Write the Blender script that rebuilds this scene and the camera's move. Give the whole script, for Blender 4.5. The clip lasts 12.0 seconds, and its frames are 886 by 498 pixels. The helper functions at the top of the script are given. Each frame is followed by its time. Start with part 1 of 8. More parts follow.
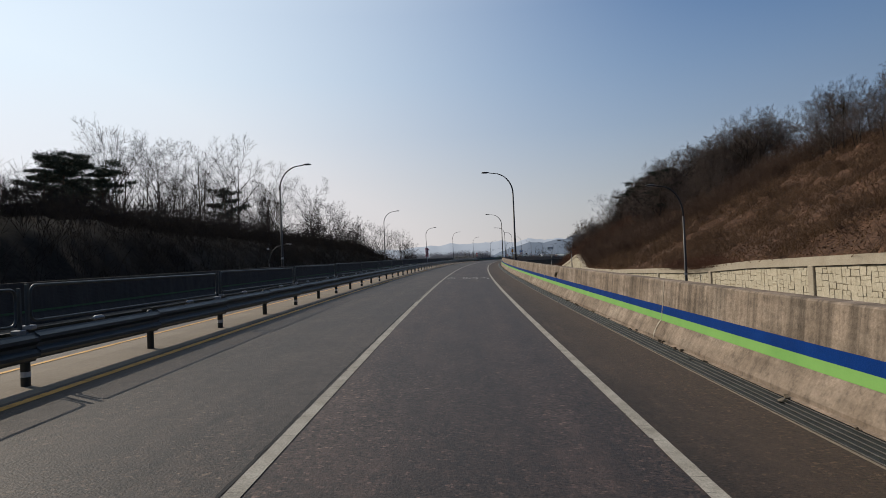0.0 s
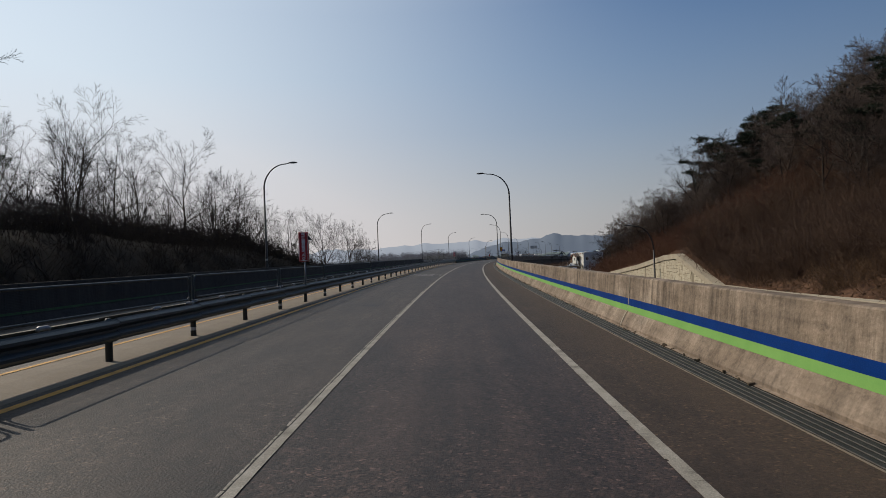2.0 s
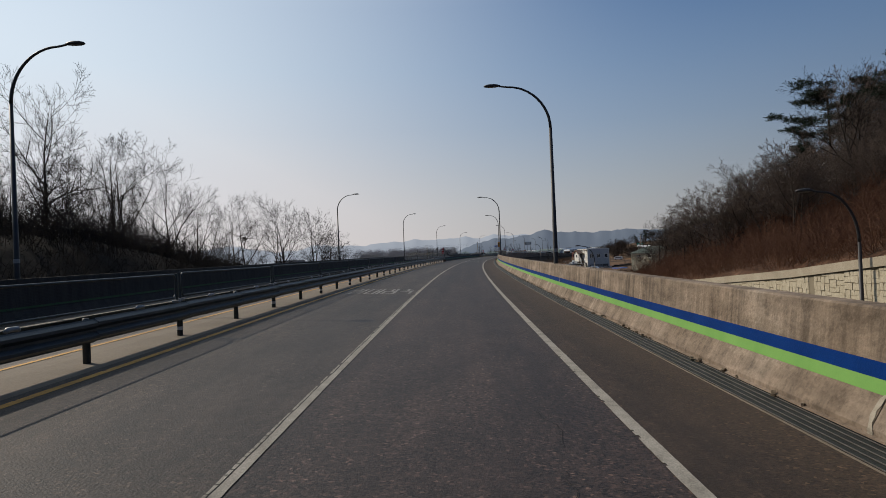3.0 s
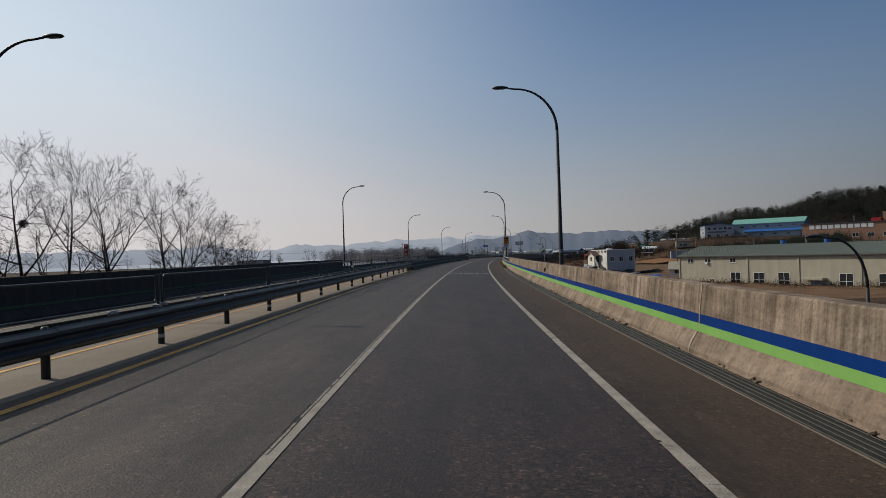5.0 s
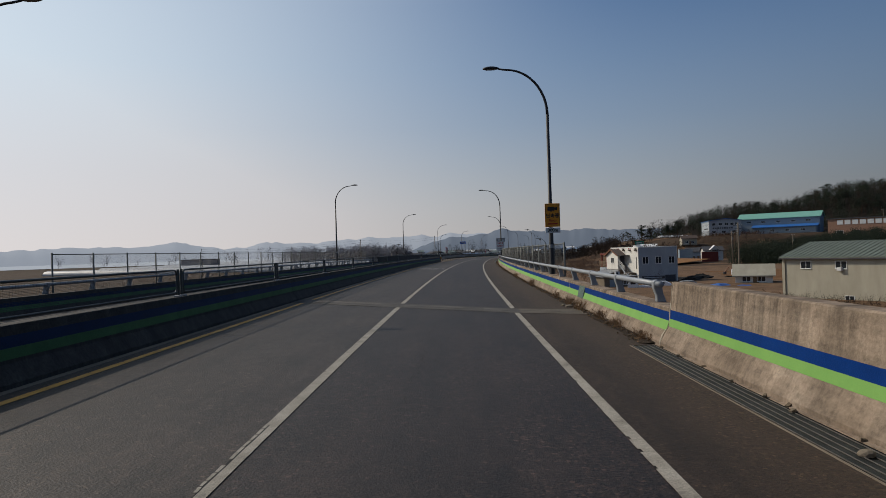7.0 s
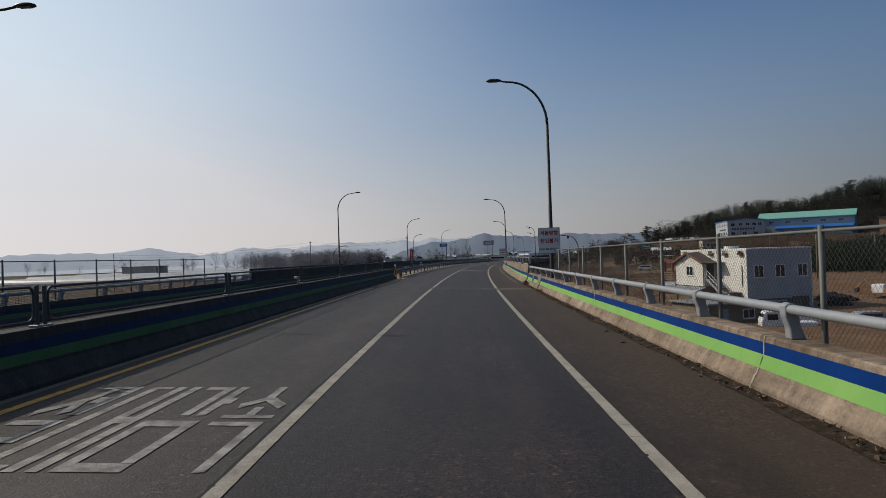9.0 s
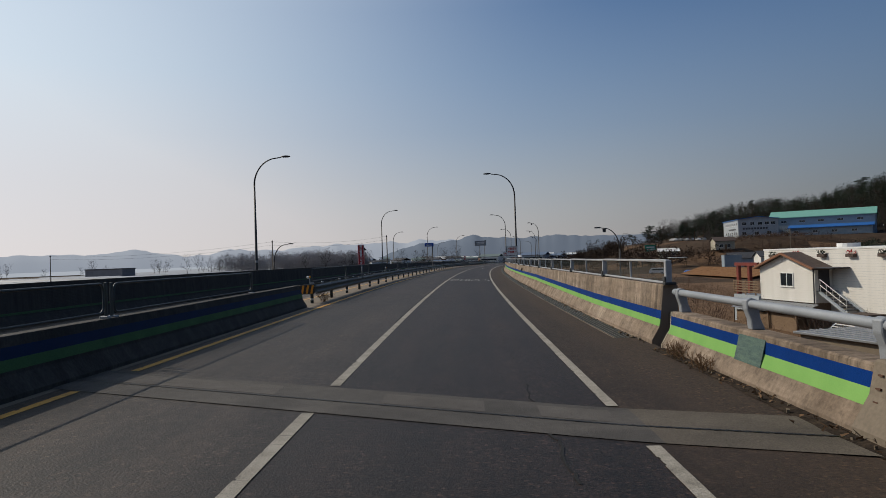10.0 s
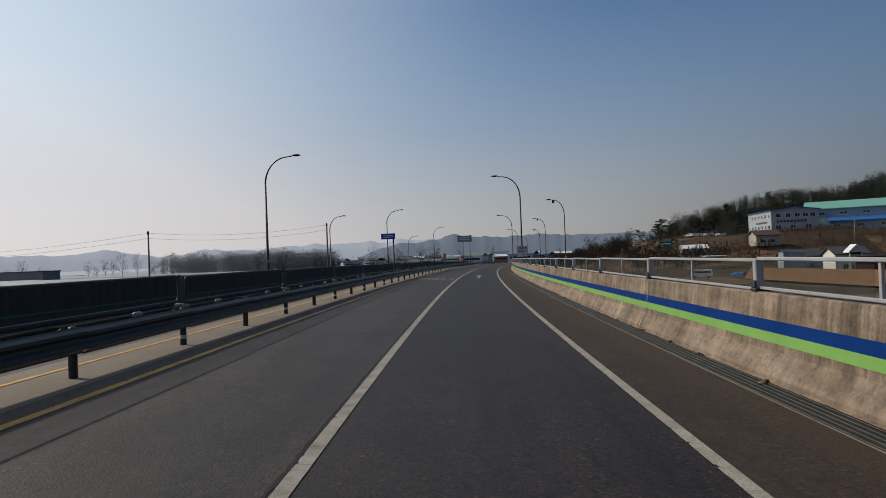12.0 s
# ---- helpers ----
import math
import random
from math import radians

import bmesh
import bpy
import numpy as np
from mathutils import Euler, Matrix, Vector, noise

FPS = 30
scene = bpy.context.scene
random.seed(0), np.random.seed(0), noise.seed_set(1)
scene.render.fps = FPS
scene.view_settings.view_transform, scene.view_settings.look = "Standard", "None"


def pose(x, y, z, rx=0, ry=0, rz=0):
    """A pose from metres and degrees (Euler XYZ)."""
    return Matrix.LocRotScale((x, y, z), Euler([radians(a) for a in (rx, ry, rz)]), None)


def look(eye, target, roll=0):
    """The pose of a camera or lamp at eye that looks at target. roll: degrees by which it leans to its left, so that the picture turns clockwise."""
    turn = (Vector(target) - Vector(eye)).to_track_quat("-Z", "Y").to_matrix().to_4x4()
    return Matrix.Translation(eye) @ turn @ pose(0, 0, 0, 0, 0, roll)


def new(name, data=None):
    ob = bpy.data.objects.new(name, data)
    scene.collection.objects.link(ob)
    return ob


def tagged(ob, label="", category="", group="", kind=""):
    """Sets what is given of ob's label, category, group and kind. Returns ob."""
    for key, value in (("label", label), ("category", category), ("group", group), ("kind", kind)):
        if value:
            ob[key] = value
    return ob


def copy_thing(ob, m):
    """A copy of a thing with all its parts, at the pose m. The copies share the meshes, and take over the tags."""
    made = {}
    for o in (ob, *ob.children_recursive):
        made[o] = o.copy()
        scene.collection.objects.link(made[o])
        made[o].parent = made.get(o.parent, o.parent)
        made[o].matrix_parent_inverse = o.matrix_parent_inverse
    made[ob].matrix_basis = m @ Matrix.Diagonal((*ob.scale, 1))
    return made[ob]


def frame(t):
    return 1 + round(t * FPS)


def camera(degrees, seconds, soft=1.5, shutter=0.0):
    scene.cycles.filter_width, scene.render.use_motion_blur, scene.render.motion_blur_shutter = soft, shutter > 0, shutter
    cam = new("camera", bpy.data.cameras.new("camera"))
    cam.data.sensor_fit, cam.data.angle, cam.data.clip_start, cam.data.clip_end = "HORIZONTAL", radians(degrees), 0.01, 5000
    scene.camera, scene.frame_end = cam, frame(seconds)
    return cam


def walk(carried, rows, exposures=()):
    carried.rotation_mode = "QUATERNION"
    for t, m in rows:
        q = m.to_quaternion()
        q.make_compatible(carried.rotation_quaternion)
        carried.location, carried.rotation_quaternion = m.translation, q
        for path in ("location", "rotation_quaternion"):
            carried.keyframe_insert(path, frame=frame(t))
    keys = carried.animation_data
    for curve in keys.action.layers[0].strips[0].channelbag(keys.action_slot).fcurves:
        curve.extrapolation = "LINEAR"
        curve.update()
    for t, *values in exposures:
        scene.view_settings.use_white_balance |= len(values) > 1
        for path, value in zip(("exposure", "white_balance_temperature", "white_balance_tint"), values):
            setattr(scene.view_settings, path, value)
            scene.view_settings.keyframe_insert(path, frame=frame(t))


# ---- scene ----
cam = camera(66.0, 12.0, soft=0.7, shutter=0.0)
ROWS = [
    (0.0, 0.032, 0.000, 1.754, 90.925, 2.343, 1.312),
    (0.5, 0.055, 14.431, 1.855, 90.990, 2.389, 0.771),
    (1.0, 0.196, 28.859, 1.950, 90.999, 2.443, 0.228),
    (1.5, 0.474, 43.280, 2.038, 90.930, 2.487, -0.326),
    (2.0, 0.902, 57.686, 2.120, 90.823, 2.463, -0.850),
    (2.5, 1.437, 72.079, 2.195, 90.674, 2.392, -1.307),
    (3.0, 2.044, 86.469, 2.264, 90.483, 2.314, -1.700),
    (3.5, 2.713, 100.877, 2.326, 90.411, 2.224, -2.037),
    (4.0, 3.486, 115.309, 2.382, 90.399, 2.120, -2.380),
    (4.5, 4.380, 129.761, 2.432, 90.421, 1.999, -2.756),
    (5.0, 5.413, 144.228, 2.475, 90.450, 1.867, -3.192),
    (5.5, 6.601, 158.706, 2.512, 90.463, 1.746, -3.714),
    (6.0, 7.935, 173.180, 2.542, 90.387, 1.689, -4.277),
    (6.5, 9.408, 187.628, 2.566, 90.309, 1.707, -4.849),
    (7.0, 11.014, 202.023, 2.583, 90.229, 1.800, -5.382),
    (7.5, 12.696, 216.361, 2.594, 90.248, 1.912, -5.844),
    (8.0, 14.443, 230.637, 2.598, 90.343, 1.974, -6.229),
    (8.5, 16.276, 244.850, 2.596, 90.476, 1.984, -6.588),
    (9.0, 18.212, 258.994, 2.587, 90.608, 1.959, -6.969),
    (9.5, 20.271, 273.066, 2.572, 90.735, 1.938, -7.418),
    (10.0, 22.412, 287.051, 2.551, 90.721, 1.943, -7.889),
    (10.5, 24.631, 300.923, 2.524, 90.677, 1.966, -8.324),
    (11.0, 26.931, 314.684, 2.492, 90.613, 2.006, -8.713),
    (11.5, 29.357, 328.397, 2.453, 90.606, 2.066, -9.126),
    (12.0, 31.906, 342.073, 2.408, 90.631, 2.132, -9.532),
]
walk(cam, [(t, pose(x, y, z, a, b, c)) for t, x, y, z, a, b, c in ROWS],
     exposures=[(0.0, 0.28), (1.5, 0.06), (2.5, 0.12), (5.0, -0.02), (7.0, 0.0), (9.0, 0.07), (12.0, 0.07)])

# ---- light ----
SUN_EL, SUN_AZ = radians(37.6), radians(-56.0)   # azimuth clockwise from +y
world = bpy.data.worlds.new("world")
scene.world = world
world.use_nodes = True
wn = world.node_tree
sky = wn.nodes.new("ShaderNodeTexSky")
sky.sky_type = "NISHITA"
sky.sun_disc = False
sky.sun_elevation = SUN_EL
sky.sun_rotation = SUN_AZ
sky.altitude = 50
sky.air_density = 1.15
sky.dust_density = 1.2
sky.ozone_density = 1.0
wsep = wn.nodes.new("ShaderNodeSeparateXYZ")
wramp = wn.nodes.new("ShaderNodeValToRGB")     # thin winter haze, thickest at the horizon and towards the sun
wmix = wn.nodes.new("ShaderNodeMix")
wmix.data_type = "RGBA"
wtc = wn.nodes.new("ShaderNodeTexCoord")
wn.links.new(wtc.outputs["Generated"], wsep.inputs[0])
wn.links.new(wsep.outputs[2], wramp.inputs[0])
for pos, v in ((0.0, 0.92), (0.06, 0.8), (0.18, 0.42), (0.34, 0.1), (0.6, 0.0)):
    el = wramp.color_ramp.elements.new(pos)
    el.color = (v, v, v, 1)
wramp.color_ramp.elements.remove(wramp.color_ramp.elements[-1])
wdot = wn.nodes.new("ShaderNodeVectorMath")
wdot.operation = "DOT_PRODUCT"
wn.links.new(wtc.outputs["Generated"], wdot.inputs[0])
wdot.inputs[1].default_value = (math.sin(SUN_AZ) * math.cos(SUN_EL), math.cos(SUN_AZ) * math.cos(SUN_EL), math.sin(SUN_EL))
wglow = wn.nodes.new("ShaderNodeMapRange")
wglow.interpolation_type = "SMOOTHERSTEP"
wglow.inputs[1].default_value, wglow.inputs[2].default_value = 0.25, 1.05
wglow.inputs[3].default_value, wglow.inputs[4].default_value = 0.0, 0.85
wn.links.new(wdot.outputs["Value"], wglow.inputs[0])
wmax = wn.nodes.new("ShaderNodeMath")          # either haze hides the blue
wmax.operation = "ADD"
wmax.use_clamp = True
wn.links.new(wramp.outputs[0], wmax.inputs[0])
wn.links.new(wglow.outputs[0], wmax.inputs[1])
wn.links.new(wmax.outputs[0], wmix.inputs[0])
wlev = wn.nodes.new("ShaderNodeMapRange")
wlev.inputs[1].default_value, wlev.inputs[2].default_value = -0.2, 1.0
wlev.inputs[3].default_value, wlev.inputs[4].default_value = 0.28, 2.25
wn.links.new(wdot.outputs["Value"], wlev.inputs[0])
wcol = wn.nodes.new("ShaderNodeVectorMath")
wcol.operation = "SCALE"
wtint = wn.nodes.new("ShaderNodeValToRGB")     # faintly rosy at the horizon, bluish white above
wn.links.new(wsep.outputs[2], wtint.inputs[0])
wtint.color_ramp.elements[0].color = (1.0, 0.938, 0.925, 1)
wtint.color_ramp.elements[1].position = 0.26
wtint.color_ramp.elements[1].color = (0.78, 0.89, 1.0, 1)
wtint.color_ramp.elements.new(0.12).color = (0.88, 0.89, 0.935, 1)
wbase = wn.nodes.new("ShaderNodeVectorMath")
wbase.operation = "SCALE"
wbase.inputs["Scale"].default_value = 5.1
wn.links.new(wtint.outputs[0], wbase.inputs[0])
wn.links.new(wbase.outputs[0], wcol.inputs[0])
wn.links.new(wlev.outputs[0], wcol.inputs["Scale"])
wdim = wn.nodes.new("ShaderNodeVectorMath")
wdim.operation = "MULTIPLY"
wdim.inputs[1].default_value = (0.38, 0.595, 0.85)
wn.links.new(sky.outputs[0], wdim.inputs[0])
wn.links.new(wdim.outputs[0], wmix.inputs[6])
wn.links.new(wcol.outputs[0], wmix.inputs[7])
wn.links.new(wmix.outputs[2], wn.nodes["Background"].inputs[0])
wn.nodes["Background"].inputs[1].default_value = 0.08
sun = new("sun", bpy.data.lights.new("sun", "SUN"))
sun.data.energy = 2.95
sun.data.angle = radians(0.6)
sun.data.color = (1.0, 0.885, 0.73)
sun_dir = Vector((math.sin(SUN_AZ) * math.cos(SUN_EL), math.cos(SUN_AZ) * math.cos(SUN_EL), math.sin(SUN_EL)))
sun.matrix_basis = look(sun_dir * 300, (0, 0, 0))

# ---- road line: stations along the lane's middle ----
ST = np.linspace(-240, 3600, 1921)
KAPPA = np.where(ST < 0, 5.06e-4, np.where(ST < 700, 5.06e-4 + 0.341e-6 * ST, 0.0))
HEAD = np.concatenate([[0], np.cumsum((KAPPA[1:] + KAPPA[:-1]) * 0.5 * 2.0)])
HEAD -= np.interp(0, ST, HEAD)
MID = (HEAD[1:] + HEAD[:-1]) * 0.5
RX = np.concatenate([[0], np.cumsum(np.sin(MID) * 2.0)])
RY = np.concatenate([[0], np.cumsum(np.cos(MID) * 2.0)])
RX -= np.interp(0, ST, RX)
RY -= np.interp(0, ST, RY)
RZ = np.where(ST < 620, 0.00723 * ST - 1.55e-5 * ST * ST, -1.475 - 0.004 * (ST - 620))
RZ = np.where(ST < 0, 0.0, RZ)


def bank(s, n):
    """How far the road's surface rises towards the median, and falls again beyond it."""
    if n > 1.7:
        return 0.0
    b = float(np.interp(s, [0, 150, 300, 335], [0.040, 0.032, 0.032, 0.044]))
    return b * (1.7 - n) if n > -6.0 else b * 7.7 * max(0.0, (n + 14.0) / 8.0)


def rp(s, n, h=0.0):
    """A point at station s, n to the right of the lane's middle, h over the road."""
    a = float(np.interp(s, ST, HEAD))
    return Vector((float(np.interp(s, ST, RX)) + n * math.cos(a), float(np.interp(s, ST, RY)) - n * math.sin(a), float(np.interp(s, ST, RZ)) + bank(s, n) + h))


def rm(s, n, h=0.0, turn=0.0):
    """A pose at that point: y along the road, x to the right, z up."""
    a = float(np.interp(s, ST, HEAD))
    return Matrix.Translation(rp(s, n, h)) @ Matrix.Rotation(-a + turn, 4, "Z")


def lerp(s, *pairs):
    return float(np.interp(s, [p[0] for p in pairs], [p[1] for p in pairs]))


def drawn(n, drift=False, after=0.0):
    """How far a line that would run at n on a level road is shifted on the banked one; drift: it follows the median."""
    def shift(s):
        m = n + (lerp(s, (0, 0.0), (150, 0.38)) if drift else 0.0) - lerp(s, (300, 0.0), (318, after))
        q = m
        for _ in range(24):
            q = m * (1 - bank(s, q) / 1.755)
        return q - n
    return shift


MEDIAN = -5.64


# ---- materials ----
def material(name, colours, scale=4.0, detail=6.0, rough=0.8, metal=0.0, bump=0.2, bump_scale=60.0, spread=0.5, stretch=(1, 1, 1), fine=0.0, random_tint=0.0, spec=0.4, coords="Object", streak=0.0):
    """A surface of two or more colours mixed by noise, with a finer grain and a small relief."""
    m = bpy.data.materials.new(name)
    m.use_nodes = True
    t = m.node_tree
    b = t.nodes["Principled BSDF"]
    co = t.nodes.new("ShaderNodeTexCoord")
    mp = t.nodes.new("ShaderNodeMapping")
    mp.inputs["Scale"].default_value = stretch
    t.links.new(co.outputs[coords], mp.inputs[0])
    nz = t.nodes.new("ShaderNodeTexNoise")
    nz.inputs["Scale"].default_value = scale
    nz.inputs["Detail"].default_value = detail
    nz.inputs["Roughness"].default_value = 0.62
    t.links.new(mp.outputs[0], nz.inputs["Vector"])
    ramp = t.nodes.new("ShaderNodeValToRGB")
    e = ramp.color_ramp.elements
    lo, hi = 0.5 - spread / 2, 0.5 + spread / 2
    while len(e) < len(colours):
        e.new(0.5)
    for i, c in enumerate(colours):
        e[i].position = lo + (hi - lo) * i / max(1, len(colours) - 1)
        e[i].color = (*c, 1)
    t.links.new(nz.outputs[0], ramp.inputs[0])
    out = ramp.outputs[0]
    g = t.nodes.new("ShaderNodeTexNoise")
    g.inputs["Scale"].default_value = bump_scale
    g.inputs["Detail"].default_value = 4.0
    t.links.new(co.outputs[coords], g.inputs["Vector"])
    if fine:
        mr = t.nodes.new("ShaderNodeMapRange")
        mr.inputs[1].default_value, mr.inputs[2].default_value = 0.3, 0.7
        mr.inputs[3].default_value, mr.inputs[4].default_value = 1 - fine, 1 + fine
        t.links.new(g.outputs[0], mr.inputs[0])
        mx = t.nodes.new("ShaderNodeMix")
        mx.data_type, mx.blend_type = "RGBA", "MULTIPLY"
        mx.inputs[0].default_value = 1.0
        t.links.new(out, mx.inputs[6])
        t.links.new(mr.outputs[0], mx.inputs[7])
        out = mx.outputs[2]
    if streak:
        # rain streaks and larger stains over the base
        for scale, sc, amount in (((2.4, 0.2, 0.16) if coords == "UV" else (3.2, 3.2, 0.16), 1.0, streak), ((0.4, 0.9, 0.7), 1.0, streak * 0.8)):
            m2 = t.nodes.new("ShaderNodeMapping")
            m2.inputs["Scale"].default_value = scale
            t.links.new(co.outputs[coords], m2.inputs[0])
            n2 = t.nodes.new("ShaderNodeTexNoise")
            n2.inputs["Scale"].default_value = sc
            n2.inputs["Detail"].default_value = 7.0
            n2.inputs["Roughness"].default_value = 0.65
            t.links.new(m2.outputs[0], n2.inputs["Vector"])
            mr = t.nodes.new("ShaderNodeMapRange")
            mr.inputs[1].default_value, mr.inputs[2].default_value = 0.38, 0.6
            mr.inputs[3].default_value, mr.inputs[4].default_value = 1 - amount, 1.12
            t.links.new(n2.outputs[0], mr.inputs[0])
            mx = t.nodes.new("ShaderNodeMix")
            mx.data_type, mx.blend_type = "RGBA", "MULTIPLY"
            mx.inputs[0].default_value = 1.0
            t.links.new(out, mx.inputs[6])
            t.links.new(mr.outputs[0], mx.inputs[7])
            out = mx.outputs[2]
    if random_tint:
        oi = t.nodes.new("ShaderNodeObjectInfo")
        mr = t.nodes.new("ShaderNodeMapRange")
        mr.inputs[3].default_value, mr.inputs[4].default_value = 1 - random_tint, 1 + random_tint
        t.links.new(oi.outputs["Random"], mr.inputs[0])
        mx = t.nodes.new("ShaderNodeMix")
        mx.data_type, mx.blend_type = "RGBA", "MULTIPLY"
        mx.inputs[0].default_value = 1.0
        t.links.new(out, mx.inputs[6])
        t.links.new(mr.outputs[0], mx.inputs[7])
        out = mx.outputs[2]
    t.links.new(out, b.inputs["Base Color"])
    if bump:
        bp = t.nodes.new("ShaderNodeBump")
        bp.inputs["Strength"].default_value = bump
        bp.inputs["Distance"].default_value = 0.02
        t.links.new(g.outputs[0], bp.inputs["Height"])
        t.links.new(bp.outputs[0], b.inputs["Normal"])
    b.inputs["Roughness"].default_value = rough
    b.inputs["Metallic"].default_value = metal
    b.inputs["Specular IOR Level"].default_value = spec
    return m


def layer(t, out, coords, scale, detail, lo, hi, dark, light, factor=None, rough=0.6):
    """Multiplies a colour by a noise of its own scale along and across; factor may be a socket that says where."""
    mp = t.nodes.new("ShaderNodeMapping")
    mp.inputs["Scale"].default_value = (*scale, 1)
    t.links.new(coords, mp.inputs[0])
    nz = t.nodes.new("ShaderNodeTexNoise")
    nz.inputs["Scale"].default_value = 1.0
    nz.inputs["Detail"].default_value = detail
    nz.inputs["Roughness"].default_value = rough
    t.links.new(mp.outputs[0], nz.inputs["Vector"])
    mr = t.nodes.new("ShaderNodeMapRange")
    mr.inputs[1].default_value, mr.inputs[2].default_value = lo, hi
    mr.inputs[3].default_value, mr.inputs[4].default_value = dark, light
    t.links.new(nz.outputs[0], mr.inputs[0])
    if out is None:
        return mr.outputs[0]
    mx = t.nodes.new("ShaderNodeMix")
    mx.data_type, mx.blend_type = "RGBA", "MULTIPLY"
    mx.inputs[0].default_value = 1.0
    if factor is not None:
        t.links.new(factor, mx.inputs[0])
    t.links.new(out, mx.inputs[6])
    t.links.new(mr.outputs[0], mx.inputs[7])
    return mx.outputs[2]


def asphalt(name, lane, dust, dust_from, dust_to, rough=0.72, grain=1.0, newer=()):
    """Bitumen with stone grains; u is metres across, v metres along. Dust gathers from one offset to the other."""
    m = material(name, lane, 0.55, 8, rough, bump=0.4, bump_scale=42, fine=0.18, stretch=(1, 0.12, 1), spec=0.33, coords="UV", spread=0.45)
    t = m.node_tree
    b = t.nodes["Principled BSDF"]
    out = b.inputs["Base Color"].links[0].from_socket
    uv = t.nodes.new("ShaderNodeTexCoord").outputs["UV"]
    # wheel tracks, oil and patchy wear
    out = layer(t, out, uv, (1.7, 0.012), 3, 0.36, 0.64, 0.74, 1.2)
    out = layer(t, out, uv, (1.3, 0.45), 6, 0.36, 0.64, 0.72, 1.24)
    out = layer(t, out, uv, (7.0, 3.2), 5, 0.34, 0.66, 0.76, 1.22)
    # dust
    sx = t.nodes.new("ShaderNodeSeparateXYZ")
    t.links.new(uv, sx.inputs[0])
    wisp = layer(t, None, uv, (1.4, 0.35), 8, 0.0, 1.0, 0.0, (dust_to - dust_from) * 0.9)
    ad = t.nodes.new("ShaderNodeMath")
    ad.operation = "ADD"
    t.links.new(wisp, ad.inputs[0])
    t.links.new(sx.outputs[0], ad.inputs[1])
    mr = t.nodes.new("ShaderNodeMapRange")
    mr.interpolation_type = "SMOOTHSTEP"
    mr.inputs[1].default_value, mr.inputs[2].default_value = dust_from + (dust_to - dust_from) * 0.45, dust_to + (dust_to - dust_from) * 0.45
    mr.inputs[3].default_value, mr.inputs[4].default_value = 0.0, 0.8
    t.links.new(ad.outputs[0], mr.inputs[0])
    mx = t.nodes.new("ShaderNodeMix")
    mx.data_type = "RGBA"
    mx.inputs[7].default_value = (*dust, 1)
    t.links.new(mr.outputs[0], mx.inputs[0])
    t.links.new(out, mx.inputs[6])
    # pale and dark grains, each a stone of one or two centimetres, laid bare in patches
    bare = layer(t, None, uv, (1.1, 0.3), 5, 0.4, 0.62, 0.55 * grain, 1.4 * grain)
    vo = t.nodes.new("ShaderNodeTexVoronoi")
    vo.inputs["Scale"].default_value = 34.0
    t.links.new(uv, vo.inputs["Vector"])
    vs = t.nodes.new("ShaderNodeSeparateColor")
    t.links.new(vo.outputs["Color"], vs.inputs[0])
    gr = t.nodes.new("ShaderNodeValToRGB")
    gr.color_ramp.interpolation = "CONSTANT"
    gr.color_ramp.elements[0].color = (0.3, 0.3, 0.3, 1)
    gr.color_ramp.elements[1].position = 0.22
    gr.color_ramp.elements[1].color = (0.94, 0.94, 0.94, 1)
    e = gr.color_ramp.elements.new(0.84)
    e.color = (1.8, 1.74, 1.66, 1)
    e = gr.color_ramp.elements.new(0.975)
    e.color = (3.4, 3.3, 3.1, 1)
    t.links.new(vs.outputs[0], gr.inputs[0])
    m2 = t.nodes.new("ShaderNodeMix")
    m2.data_type, m2.blend_type = "RGBA", "MULTIPLY"
    t.links.new(bare, m2.inputs[0])
    t.links.new(mx.outputs[2], m2.inputs[6])
    t.links.new(gr.outputs[0], m2.inputs[7])
    # coarse torn texture drawn out along the road by traffic
    out = layer(t, m2.outputs[2], uv, (24, 6.5), 4, 0.3, 0.7, 0.5, 1.45, factor=bare, rough=0.7)
    for v0, v1, tone in newer:
        # the surface course grows newer and darker along the way
        sv = t.nodes.new("ShaderNodeSeparateXYZ")
        t.links.new(uv, sv.inputs[0])
        mr = t.nodes.new("ShaderNodeMapRange")
        mr.interpolation_type = "SMOOTHSTEP"
        mr.inputs[1].default_value, mr.inputs[2].default_value = v0, v1
        mr.inputs[3].default_value, mr.inputs[4].default_value = 1.0, tone
        t.links.new(sv.outputs[1], mr.inputs[0])
        mx = t.nodes.new("ShaderNodeMix")
        mx.data_type, mx.blend_type = "RGBA", "MULTIPLY"
        mx.inputs[0].default_value = 1.0
        t.links.new(out, mx.inputs[6])
        t.links.new(mr.outputs[0], mx.inputs[7])
        out = mx.outputs[2]
    t.links.new(out, b.inputs["Base Color"])
    return m


